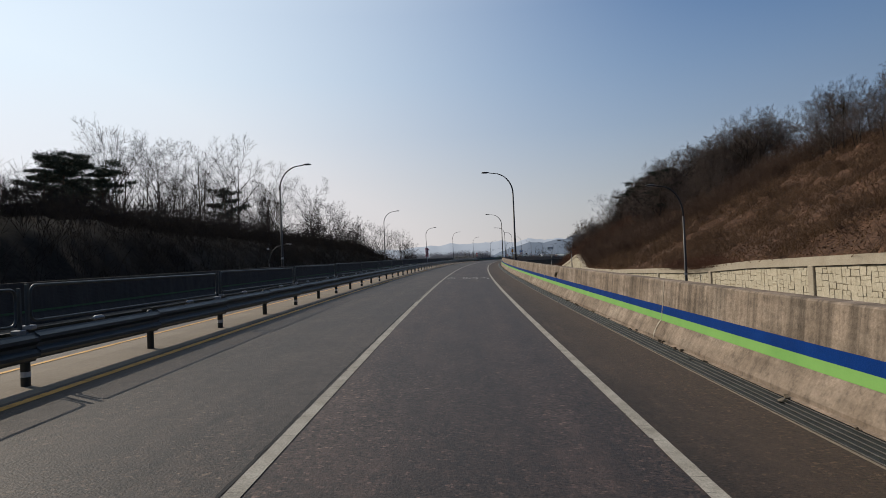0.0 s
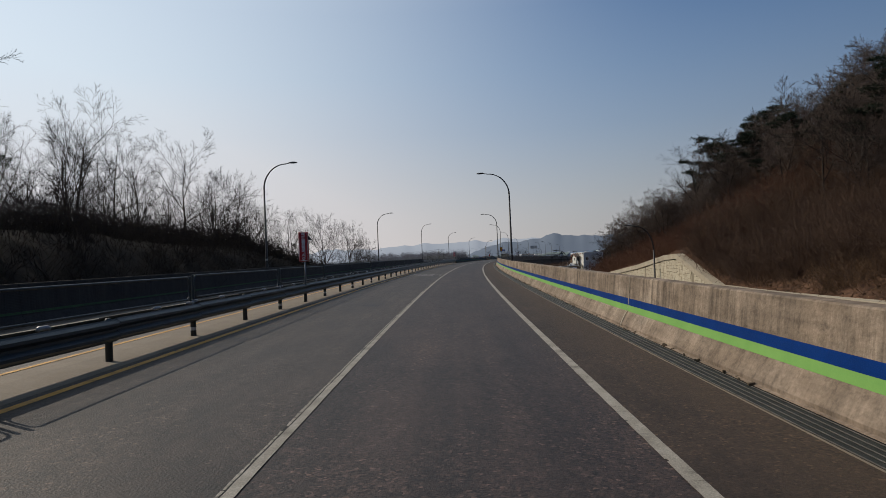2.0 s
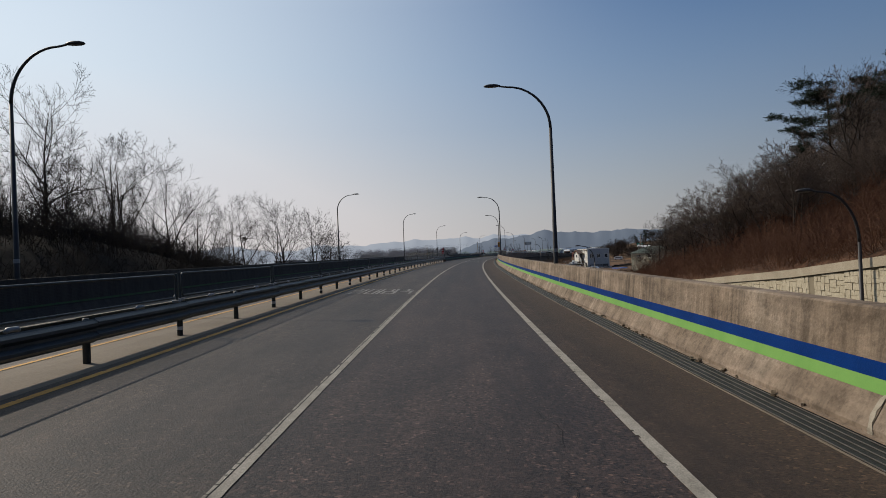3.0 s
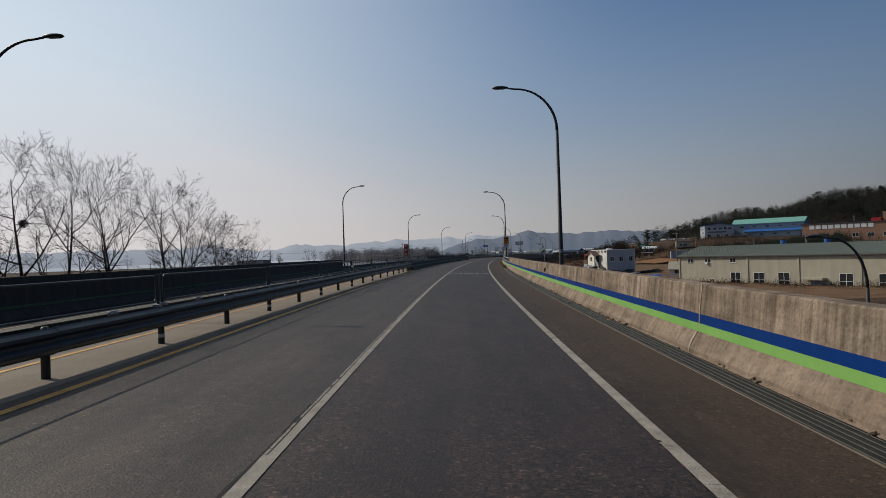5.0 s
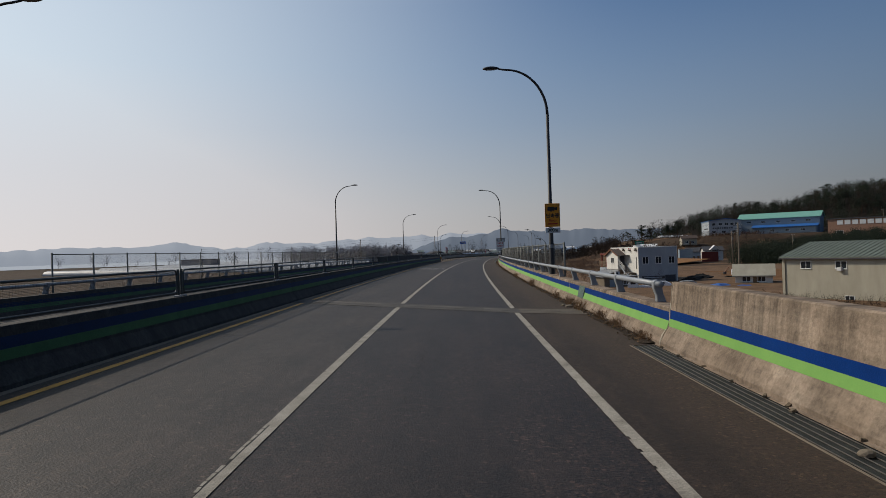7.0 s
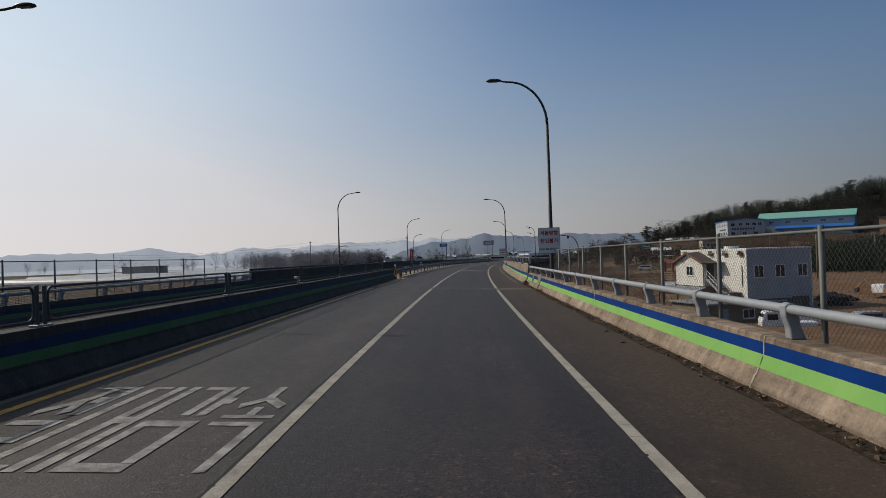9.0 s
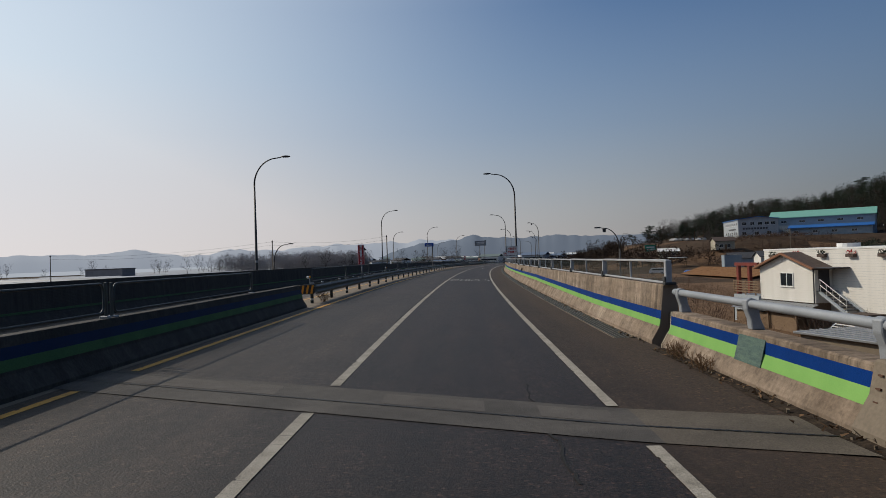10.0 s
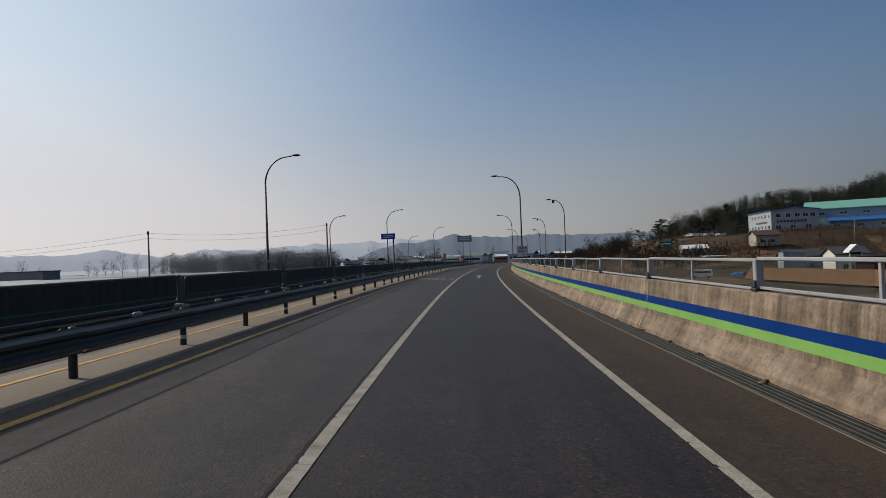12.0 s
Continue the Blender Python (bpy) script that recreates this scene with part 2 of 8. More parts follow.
def weathered_concrete(name, colours):
    """Cast concrete with rain runs down its face; u is metres along, v metres round the section."""
    m = material(name, colours, 0.5, 10, 0.92, bump=0.5, bump_scale=22, fine=0.14, spread=0.42, stretch=(1.0, 1.6, 1), coords="UV", spec=0.2)
    t = m.node_tree
    b = t.nodes["Principled BSDF"]
    out = b.inputs["Base Color"].links[0].from_socket
    uv = t.nodes.new("ShaderNodeTexCoord").outputs["UV"]
    where = layer(t, None, uv, (0.45, 0.6), 4, 0.36, 0.6, 0.25, 1.0)
    sx = t.nodes.new("ShaderNodeSeparateXYZ")
    t.links.new(uv, sx.inputs[0])
    steep = t.nodes.new("ShaderNodeMapRange")      # water runs straight down the steep face only
    steep.inputs[1].default_value, steep.inputs[2].default_value = 0.4, 0.56
    steep.inputs[3].default_value, steep.inputs[4].default_value = 0.3, 1.0
    t.links.new(sx.outputs[1], steep.inputs[0])
    mu = t.nodes.new("ShaderNodeMath")
    mu.operation = "MULTIPLY"
    t.links.new(where, mu.inputs[0])
    t.links.new(steep.outputs[0], mu.inputs[1])
    out = layer(t, out, uv, (8.0, 0.42), 6, 0.38, 0.62, 0.55, 1.2, factor=mu.outputs[0], rough=0.6)
    out = layer(t, out, uv, (1.9, 0.35), 6, 0.38, 0.6, 0.72, 1.1)
    out = layer(t, out, uv, (0.8, 5.0), 6, 0.36, 0.6, 0.82, 1.1)
    out = layer(t, out, uv, (6.0, 6.0), 8, 0.36, 0.5, 0.72, 1.06, rough=0.7)
    t.links.new(out, b.inputs["Base Color"])
    return m


ASPHALT = asphalt("asphalt_dark", [(0.0230, 0.0147, 0.0118), (0.0358, 0.0229, 0.0182), (0.0519, 0.0332, 0.0258)], (0.0426, 0.0278, 0.0203), 1.2, 1.9, 0.66, newer=((80, 165, 0.74), (166, 200, 0.69)))
ASPHALT_OLD = asphalt("asphalt_worn", [(0.0267, 0.0190, 0.0143), (0.0377, 0.0269, 0.0202), (0.0501, 0.0359, 0.0264)], (0.0559, 0.0396, 0.0271), -4.6, -5.6, 0.66, 0.55, newer=((150, 195, 0.8),))
ASPHALT_EDGE = asphalt("asphalt_dusty", [(0.0238, 0.0151, 0.0105), (0.0319, 0.0203, 0.0136), (0.0423, 0.0269, 0.0175)], (0.0516, 0.0328, 0.0200), 1.9, 3.1, 0.85, 0.4, newer=((150, 195, 0.85),))
CONCRETE = weathered_concrete("concrete", [(0.137, 0.1, 0.07), (0.2, 0.152, 0.11), (0.258, 0.2, 0.149), (0.325, 0.265, 0.202)])
CONCRETE_PALE = material("concrete_pale", [(0.14, 0.112, 0.08), (0.2, 0.163, 0.12)], 0.8, 8, 0.88, bump=0.2, bump_scale=25, fine=0.12)
LINE_WHITE = material("road_paint_white", [(0.06, 0.053, 0.044), (0.24, 0.218, 0.178), (0.32, 0.293, 0.245), (0.36, 0.332, 0.283)], 3.0, 12, 0.7, bump=0.4, bump_scale=60, spread=0.62, fine=0.25, spec=0.2)
TEXT_WHITE = material("road_paint_worn", [(0.035, 0.031, 0.028), (0.13, 0.12, 0.105), (0.27, 0.255, 0.225), (0.35, 0.33, 0.295)], 4.5, 12, 0.7, bump=0.3, bump_scale=80, spread=0.55, fine=0.3)
LINE_YELLOW = material("road_paint_yellow", [(0.26, 0.14, 0.035), (0.52, 0.26, 0.035), (0.6, 0.31, 0.05)], 3.0, 10, 0.65, bump=0.3, bump_scale=80, fine=0.2)
PAINT_BLUE = material("barrier_paint_blue", [(0.0012, 0.022, 0.12), (0.002, 0.034, 0.175)], 1.5, 8, 0.7, bump=0.15, fine=0.08, spec=0.06)
PAINT_GREEN = material("barrier_paint_green", [(0.15, 0.32, 0.08), (0.2, 0.38, 0.1)], 1.5, 8, 0.7, bump=0.04, fine=0.03, spec=0.08)
# darker concrete and paints: shade on median and far walls, put into colour
SHADED_WALL = material("shaded_concrete", [(0.0180, 0.0156, 0.0132), (0.0360, 0.0318, 0.0270), (0.0600, 0.0534, 0.0456)], 0.9, 10, 0.92, bump=0.5, bump_scale=22, fine=0.25, stretch=(4, 4, 0.5))
SHADED_BLUE = material("shaded_blue_paint", [(0.003, 0.014, 0.048), (0.004, 0.024, 0.078)], 1.5, 8, 0.7, bump=0.15, fine=0.2, spec=0.15)
SHADED_GREEN = material("shaded_green_paint", [(0.035, 0.095, 0.036), (0.065, 0.15, 0.056)], 1.5, 8, 0.7, bump=0.15, fine=0.2, spec=0.15)
GALV = material("galvanised_steel", [(0.2, 0.21, 0.22), (0.3, 0.31, 0.32)], 2.5, 6, 0.5, metal=0.5, bump=0.1, fine=0.08)
RAIL_GREEN = material("weathered_rail_steel", [(0.028, 0.036, 0.038), (0.055, 0.066, 0.069)], 2.0, 6, 0.5, metal=0.35, bump=0.1, fine=0.1)
POLE = material("lamp_pole_paint", [(0.022, 0.02, 0.02), (0.04, 0.037, 0.036)], 2.0, 5, 0.5, bump=0.05)
ALU = material("aluminium_rail", [(0.3, 0.305, 0.31), (0.42, 0.425, 0.43)], 3.0, 5, 0.5, metal=0.3, bump=0.06)
DARK = material("dark_rubber_iron", [(0.02, 0.02, 0.021), (0.05, 0.048, 0.045)], 5, 5, 0.7, bump=0.2)
GRATE_DARK = material("drain_slats", [(0.009, 0.0105, 0.0098), (0.02, 0.0225, 0.0205), (0.034, 0.036, 0.032)], 3, 8, 0.7, metal=0.2, bump=0.5, bump_scale=70, fine=0.4, stretch=(1, 1, 1))
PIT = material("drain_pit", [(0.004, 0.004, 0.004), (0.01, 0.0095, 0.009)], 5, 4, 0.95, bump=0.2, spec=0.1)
GRATE = material("drain_grate_iron", [(0.09, 0.085, 0.078), (0.16, 0.15, 0.135)], 6, 6, 0.6, metal=0.4, bump=0.2)


# ---- building helpers ----
def mesh_object(name, bm, mat, parent=None, label="", smooth=False):
    me = bpy.data.meshes.new(name)
    bm.normal_update()
    bm.to_mesh(me)
    bm.free()
    for m in (mat if isinstance(mat, (list, tuple)) else [mat]):
        me.materials.append(m)
    if smooth:
        me.polygons.foreach_set("use_smooth", [True] * len(me.polygons))
    ob = new(name, me)
    if parent is not None:
        ob.parent = parent
    if label:
        ob["label"] = label
    return ob


def part(name, bm, mat, parent, label="", smooth=False):
    return mesh_object(name, bm, mat, parent, label, smooth)


def shared(name, me, parent, m):
    """Another object on the same mesh, under a thing, at the pose m relative to it."""
    ob = new(name, me)
    ob.parent = parent
    ob.matrix_basis = m
    return ob


def empty(name, m, label, category, group=""):
    ob = new(name)
    ob.matrix_basis = m
    return tagged(ob, label, category, group)


def mesh_data(name, bm, mat, smooth=False):
    me = bpy.data.meshes.new(name)
    bm.normal_update()
    bm.to_mesh(me)
    bm.free()
    me.materials.append(mat)
    if smooth:
        me.polygons.foreach_set("use_smooth", [True] * len(me.polygons))
    return me


def add_box(bm, x0, y0, z0, x1, y1, z1, bevel=0.0, m=None):
    before = set(bm.verts)
    r = bmesh.ops.create_cube(bm, size=1.0)
    vs = r["verts"]
    for v in vs:
        v.co = Vector((x0 + (v.co.x + 0.5) * (x1 - x0), y0 + (v.co.y + 0.5) * (y1 - y0), z0 + (v.co.z + 0.5) * (z1 - z0)))
    if bevel:
        es = {e for v in vs for e in v.link_edges}
        bmesh.ops.bevel(bm, geom=list(es), offset=bevel, segments=1, affect="EDGES", profile=0.5)
    if m is not None:
        bmesh.ops.transform(bm, matrix=m, verts=[v for v in bm.verts if v not in before])
    return bm


def box(x0, y0, z0, x1, y1, z1, bevel=0.0):
    return add_box(bmesh.new(), x0, y0, z0, x1, y1, z1, bevel)


def add_tube(bm, pts, radii, sides=8, caps=True):
    """A tube along a line of points."""
    rings = []
    pts = [Vector(p) for p in pts]
    if not isinstance(radii, (list, tuple)):
        radii = [radii] * len(pts)
    u = None
    for i, p in enumerate(pts):
        d = (pts[min(i + 1, len(pts) - 1)] - pts[max(i - 1, 0)]).normalized()
        if u is None:
            u = d.orthogonal().normalized()
        else:
            u = (u - d * u.dot(d))
            u = u.normalized() if u.length > 1e-6 else d.orthogonal().normalized()
        w = d.cross(u)
        rings.append([bm.verts.new(p + (u * math.cos(2 * math.pi * k / sides) + w * math.sin(2 * math.pi * k / sides)) * radii[i]) for k in range(sides)])
    for a, b in zip(rings, rings[1:]):
        for k in range(sides):
            bm.faces.new((a[k], a[(k + 1) % sides], b[(k + 1) % sides], b[k]))
    if caps:
        bm.faces.new(rings[0][::-1])
        bm.faces.new(rings[-1])
    return bm


def tube(pts, radii, sides=8, caps=True):
    return add_tube(bmesh.new(), pts, radii, sides, caps)


def sweep(profile, s0, s1, step=2.0, closed=True, shift=None, bm=None):
    """A cross-section of (n, h) pairs drawn along the road from s0 to s1, in world metres."""
    bm = bm or bmesh.new()
    k = max(1, int(math.ceil((s1 - s0) / step)))
    uv = bm.loops.layers.uv.verify()
    rings, ss = [], []
    for i in range(k + 1):
        s = s0 + (s1 - s0) * i / k
        d = shift(s) if shift else 0.0
        rings.append([bm.verts.new(rp(s, n + d, h)) for n, h in profile])
        ss.append(s)
    q = len(profile)
    run = [0.0]
    for j in range(q):
        run.append(run[-1] + math.dist(profile[j], profile[(j + 1) % q]))
    for i, (a, b) in enumerate(zip(rings, rings[1:])):
        for j in range(q if closed else q - 1):
            f = bm.faces.new((a[j], a[(j + 1) % q], b[(j + 1) % q], b[j]))
            for lo, c in zip(f.loops, ((ss[i], run[j]), (ss[i], run[j + 1]), (ss[i + 1], run[j + 1]), (ss[i + 1], run[j]))):
                lo[uv].uv = c
    if closed:
        bm.faces.new(rings[0][::-1])
        bm.faces.new(rings[-1])
        bmesh.ops.recalc_face_normals(bm, faces=bm.faces)
    return bm


# ---- ground ----
VALLEY = -5.0


def smooth(a, b, x):
    t = min(1.0, max(0.0, (x - a) / (b - a)))
    return t * t * (3 - 2 * t)


def side_road(s):
    return lerp(s, (-60, -0.2), (0, -0.8), (45, -1.6), (112, -3.6), (171, -4.9), (210, VALLEY))


def wall_n(s):
    """Offset of the stone-faced retaining wall, which swings away from the road."""
    return lerp(s, (-60, 13.2), (0, 13.6), (30, 14.2), (60, 14.9), (100, 15.6))


def wall_top(s):
    return lerp(s, (-60, 2.2), (0, 1.75), (23.9, 1.34), (34.4, 1.05), (43.7, 0.6), (75, -0.1), (92, -0.25), (100, -0.25), (107.8, 1.72), (111, 1.6), (119, 0.85), (132.4, -0.1), (145, -1.0), (165, -3.0))


def far_hill(x, y):
    """Height of the wooded hill over the valley: a main top and a long shoulder."""
    a = 41 * math.exp(-(((x - 345) / 80) ** 2 + ((y - 640) / 105) ** 2))
    b = 26 * math.exp(-(((x - 268) / 50) ** 2 + ((y - 705) / 62) ** 2))
    return max(a, b, 0.75 * (a + b))


def ground_h(s, n):
    """Ground height over z = 0 at a station and an offset."""
    z0 = float(np.interp(s, ST, RZ))
    wob = noise.noise(Vector((s * 0.06, n * 0.06, 0.3))) * 0.6 + noise.noise(Vector((s * 0.3, n * 0.3, 4.3))) * 0.3 + noise.noise(Vector((s * 0.75, n * 0.75, 7.7))) * 0.3
    far = noise.noise(Vector((s * 0.004, n * 0.004, 9.1)))
    base = VALLEY + far * 0.8 + wob * 0.25
    if -15.2 < n < 4.3:
        return min(z0 - 0.6, z0 - 0.6 if not 216 < s < 300 else VALLEY)
    if n <= -15.2:
        d = -n - 15.2
        fill = z0 - 0.3 - d * 0.55
        z = max(base, fill) if not 216 < s < 300 else base
        crest = lerp(s, (-200, 6.0), (30, 5.2), (60, 4.7), (110, 4.4), (121, 4.4), (127, 4.1), (136, 3.0), (142, 2.2), (152, 0.9), (172, -2.8), (195, VALLEY - 1))
        if crest > VALLEY:
            hill = -0.6 + (crest + 0.6) * smooth(0.3, 7.0, d) + wob * 0.8
            hill += max(0.0, d - 10) * 0.02
            hill = base + (hill - base) * (1 - smooth(70, 130, d))
            z = max(z, hill)
        return z
    d = n - 4.3
    wn = wall_n(s)
    if n < wn + 0.25:
        return side_road(s) + 0.0
    top = wall_top(s)
    rise = lerp(s, (-200, 0.53), (60, 0.53), (100, 0.5), (125, 0.46), (150, 0.36), (180, 0.0))
    e = n - wn - 0.3
    lump = 0.0
    if -10 < s < 125 and e < 40:
        lump = 0.75 * noise.fractal(Vector((s * 0.45, n * 0.7, 2.2)), 0.8, 2.1, 5) - 0.4 * abs(noise.noise(Vector((s * 0.13, n * 0.4, 8.1))))
    hill = top + rise * min(e, 22.0) + (wob + lump) * min(1.0, e * 0.2) + max(0.0, min(e, 60) - 22) * 0.1 * rise
    hill = base + (hill - base) * (1 - smooth(60, 110, e)) * (1 - smooth(156, 190, s - max(0.0, e) * 0.3))
    z = max(base, hill) if s < 190 else base
    # the wooded hill and the terraces before it
    q = rp(s, n)
    k = far_hill(q.x, q.y)
    if k > 0.5:
        z = max(z, VALLEY + k + wob)
    if 110 < q.x < 420 and 440 < q.y < 760:
        e = min(smooth(128, 200, q.x), 1 - smooth(330, 400, q.x), smooth(515, 560, q.y), 1 - smooth(690, 740, q.y))
        z = max(z, VALLEY + 12.0 * e)
    return z


# ---- the large structure ----
DRY_GRASS = material("dry_grass_soil", [(0.0252, 0.0173, 0.0108), (0.0576, 0.0374, 0.0230), (0.0900, 0.0634, 0.0396)], 0.25, 10, 0.95, bump=0.8, bump_scale=3.0, fine=0.35, spec=0.1)
LITTER = material("leaf_litter", [(0.026, 0.015, 0.01), (0.072, 0.039, 0.024), (0.118, 0.066, 0.042)], 0.5, 12, 0.95, bump=0.9, bump_scale=4.0, fine=0.5, spec=0.1)
# shade under the trees is put into this near-black floor colour
SHADED_SOIL = material("shaded_wood_floor", [(0.005, 0.0042, 0.0036), (0.011, 0.0088, 0.007), (0.02, 0.0155, 0.0115)], 0.4, 10, 0.95, bump=0.8, bump_scale=4.0, fine=0.4, spec=0.1)
FIELD = material("ploughed_field", [(0.08, 0.049, 0.029), (0.135, 0.083, 0.048), (0.19, 0.12, 0.072)], 0.3, 10, 0.95, bump=0.6, bump_scale=4.0, fine=0.3, spec=0.1)


def axis(parts):
    out = []
    for a, b, step in parts:
        out += list(np.arange(a, b, step))
    return out + [parts[-1][1]]


def build_ground():
    ss = axis([(-230, -60, 12), (-60, 0, 3.0), (0, 110, 0.6), (110, 136, 1.3), (136, 240, 3.0), (240, 420, 6.0), (420, 800, 20), (800, 3600, 140)])
    ns = axis([(-2400, -400, 200), (-400, -80, 20), (-80, -16.2, 3.0), (-16.2, -14.2, 1.0), (-14.2, 4.0, 6.066), (4.0, 12.6, 4.3), (12.6, 16.2, 0.4), (16.2, 36, 0.6), (36, 38, 1.0), (38, 60, 2.5), (60, 340, 14), (340, 1100, 95)])
    vs, fs, mi = [], [], []
    for s in ss:
        for n in ns:
            p = rp(s, n)
            vs.append((p.x, p.y, ground_h(s, n)))
    w = len(ns)
    for i in range(len(ss) - 1):
        for j in range(w - 1):
            fs.append((i * w + j, i * w + j + 1, (i + 1) * w + j + 1, (i + 1) * w + j))
            s, n = ss[i], ns[j]
            litter = n > wall_n(s) and s < 200 and n < 90
            edge = 22 * noise.noise(Vector((s * 0.03, n * 0.03, 5.5)))
            field = 226 + edge < s < 700 and 12 < n < 110 + 2 * edge and (s < 430 or (int(s / 34) + int(n / 26)) % 3 == 0)
            q = rp(s, n)
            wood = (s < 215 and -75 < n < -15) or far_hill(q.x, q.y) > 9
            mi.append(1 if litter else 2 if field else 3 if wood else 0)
    me = bpy.data.meshes.new("ground")
    me.from_pydata(vs, [], fs)
    for m in (DRY_GRASS, LITTER, FIELD, SHADED_SOIL):
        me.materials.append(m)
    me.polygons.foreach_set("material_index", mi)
    me.polygons.foreach_set("use_smooth", [True] * len(fs))
    me.update()
    tagged(new("ground", me), "brown winter ground of dry grass and fields", "ground", kind="structure")


build_ground()


def strip(name, n0, n1, s0, s1, h, mat, label, category="road", shift0=None, shift1=None, step=4.0):
    bm = bmesh.new()
    uv = bm.loops.layers.uv.verify()
    k = int(math.ceil((s1 - s0) / step))
    rows = []
    for i in range(k + 1):
        s = s0 + (s1 - s0) * i / k
        a, b = n0 + (shift0(s) if shift0 else 0), n1 + (shift1(s) if shift1 else 0)
        q = max(1, int(round((n1 - n0) / 1.2)))
        row = []
        for j in range(q + 1):
            n = a + (b - a) * j / q
            row.append((bm.verts.new(rp(s, n, h)), (n, s)))
        rows.append(row)
    for a, b in zip(rows, rows[1:]):
        for j in range(len(a) - 1):
            c = (a[j], a[j + 1], b[j + 1], b[j])
            f = bm.faces.new([x[0] for x in c])
            for lo, x in zip(f.loops, c):
                lo[uv].uv = x[1]
    return tagged(mesh_object(name, bm, mat), label, category, kind="structure")


FAR = 900
strip("road_lane", -1.64, 1.75, -230, FAR, 0.0, ASPHALT, "dark grey asphalt driving lane with fine cracks")
strip("road_left_lane", -5.2, -1.64, -230, FAR, 0.0, ASPHALT_OLD, "grey worn asphalt lane beside the median")
strip("road_shoulder", 1.75, 3.22, -230, FAR, 0.0, ASPHALT_EDGE, "dusty grey asphalt shoulder beside the concrete wall")
strip("road_median_strip", -7.0, -5.2, -230, FAR, 0.0, CONCRETE_PALE, "pale dusty pavement under the median rail")
strip("road_opposite", -14.35, -7.0, -230, FAR, 0.0, ASPHALT_OLD, "grey asphalt carriageway of the opposite direction")
for a, b in ((214.5, 302.5), (420, FAR)):
    strip("road_edge_strip", 3.22, 3.7, a, b, -0.004, ASPHALT_EDGE, "dusty pavement edge along the bridge wall")


BRIDGE_JOINTS = ((222.0, -0.5), (295.18, -0.35))     # station on the lane's middle, skew


def line(name, n, w, s0, s1, mat, label, shift=None, broken=()):
    """Thick road paint in short lengths; along the broken stretches its left part has split off into small blocks."""
    rnd = random.Random(int(n * 100) + 5)
    vs, fs = [], []

    def quad(a, b, l, r, l2, r2):
        o = len(vs)
        for q, x in ((a, l), (a, r), (b, r2), (b, l2)):
            vs.append(tuple(rp(q, n + (shift(q) if shift else 0) + x, 0.008)))
        fs.append((o, o + 1, o + 2, o + 3))

    s, l, r = s0, -w / 2, w / 2
    split = None
    while s < s1:
        near = -2 < s < 372
        at = n + (shift(s) if shift else 0)
        for j, sk in BRIDGE_JOINTS:
            if j + sk * at - 0.1 < s < j + sk * at + 1.55:
                s = j + sk * at + 1.55
        e = s + (rnd.uniform(0.1, 0.22) if near else 2.0)
        loose = near and any(a < s < b for a, b in broken)
        l2 = -w / 2 + (abs(rnd.gauss(0, 0.0025)) if near else 0)
        r2 = w / 2 - (abs(rnd.gauss(0, 0.0015)) if near else 0)
        if near and not loose and rnd.random() < 0.12:
            # a chip broken out of the left edge
            e = s + rnd.uniform(0.03, 0.1)
            c = rnd.uniform(0.008, 0.03)
            quad(s, e, l + c, r, l2 + c * rnd.uniform(0.5, 1), r2)
            s, l, r, split = e, l2, r2, None
            continue
        if loose:
            c2 = -w / 2 + 0.038 + 0.012 * noise.noise(Vector((e * 0.9, n, 0))) + rnd.uniform(-0.004, 0.004)
            c1 = split if split is not None else c2
            quad(s, e, c1 + 0.008, r, c2 + 0.008, r2)
            g = rnd.uniform(0.005, 0.016)
            if rnd.random() < 0.93:
                quad(s + g, e - g, l + rnd.uniform(0, 0.008), c1 - rnd.uniform(0.003, 0.01), l2, c2 - rnd.uniform(0.003, 0.01))
            split = c2
        else:
            quad(s, e - (rnd.uniform(0.003, 0.007) if near and rnd.random() < 0.16 else 0), l, r, l2, r2)
            split = None
        s, l, r = e, l2, r2
    me = bpy.data.meshes.new(name)
    me.from_pydata(vs, [], fs)
    me.materials.append(mat)
    return tagged(new(name, me), label, "road marking", kind="structure")


line("lane_line", -1.75, 0.14, -200, 700, LINE_WHITE, "white painted lane line, cracked and worn", shift=drawn(-1.75), broken=((24, 128), (150, 209)))
line("lane_line", 1.765, 0.135, -200, 700, LINE_WHITE, "white painted edge line of the lane, worn")
line("edge_line", -5.95, 0.13, -200, 700, LINE_YELLOW, "orange-yellow painted edge line beside the median", shift=drawn(-5.95, True, 0.12))
line("edge_line", -8.1, 0.13, -200, 700, LINE_YELLOW, "orange-yellow painted edge line of the opposite road", shift=drawn(-8.1, True))
line("edge_line", -13.0, 0.15, -200, 700, LINE_WHITE, "white painted edge line of the opposite road", shift=drawn(-13.0))


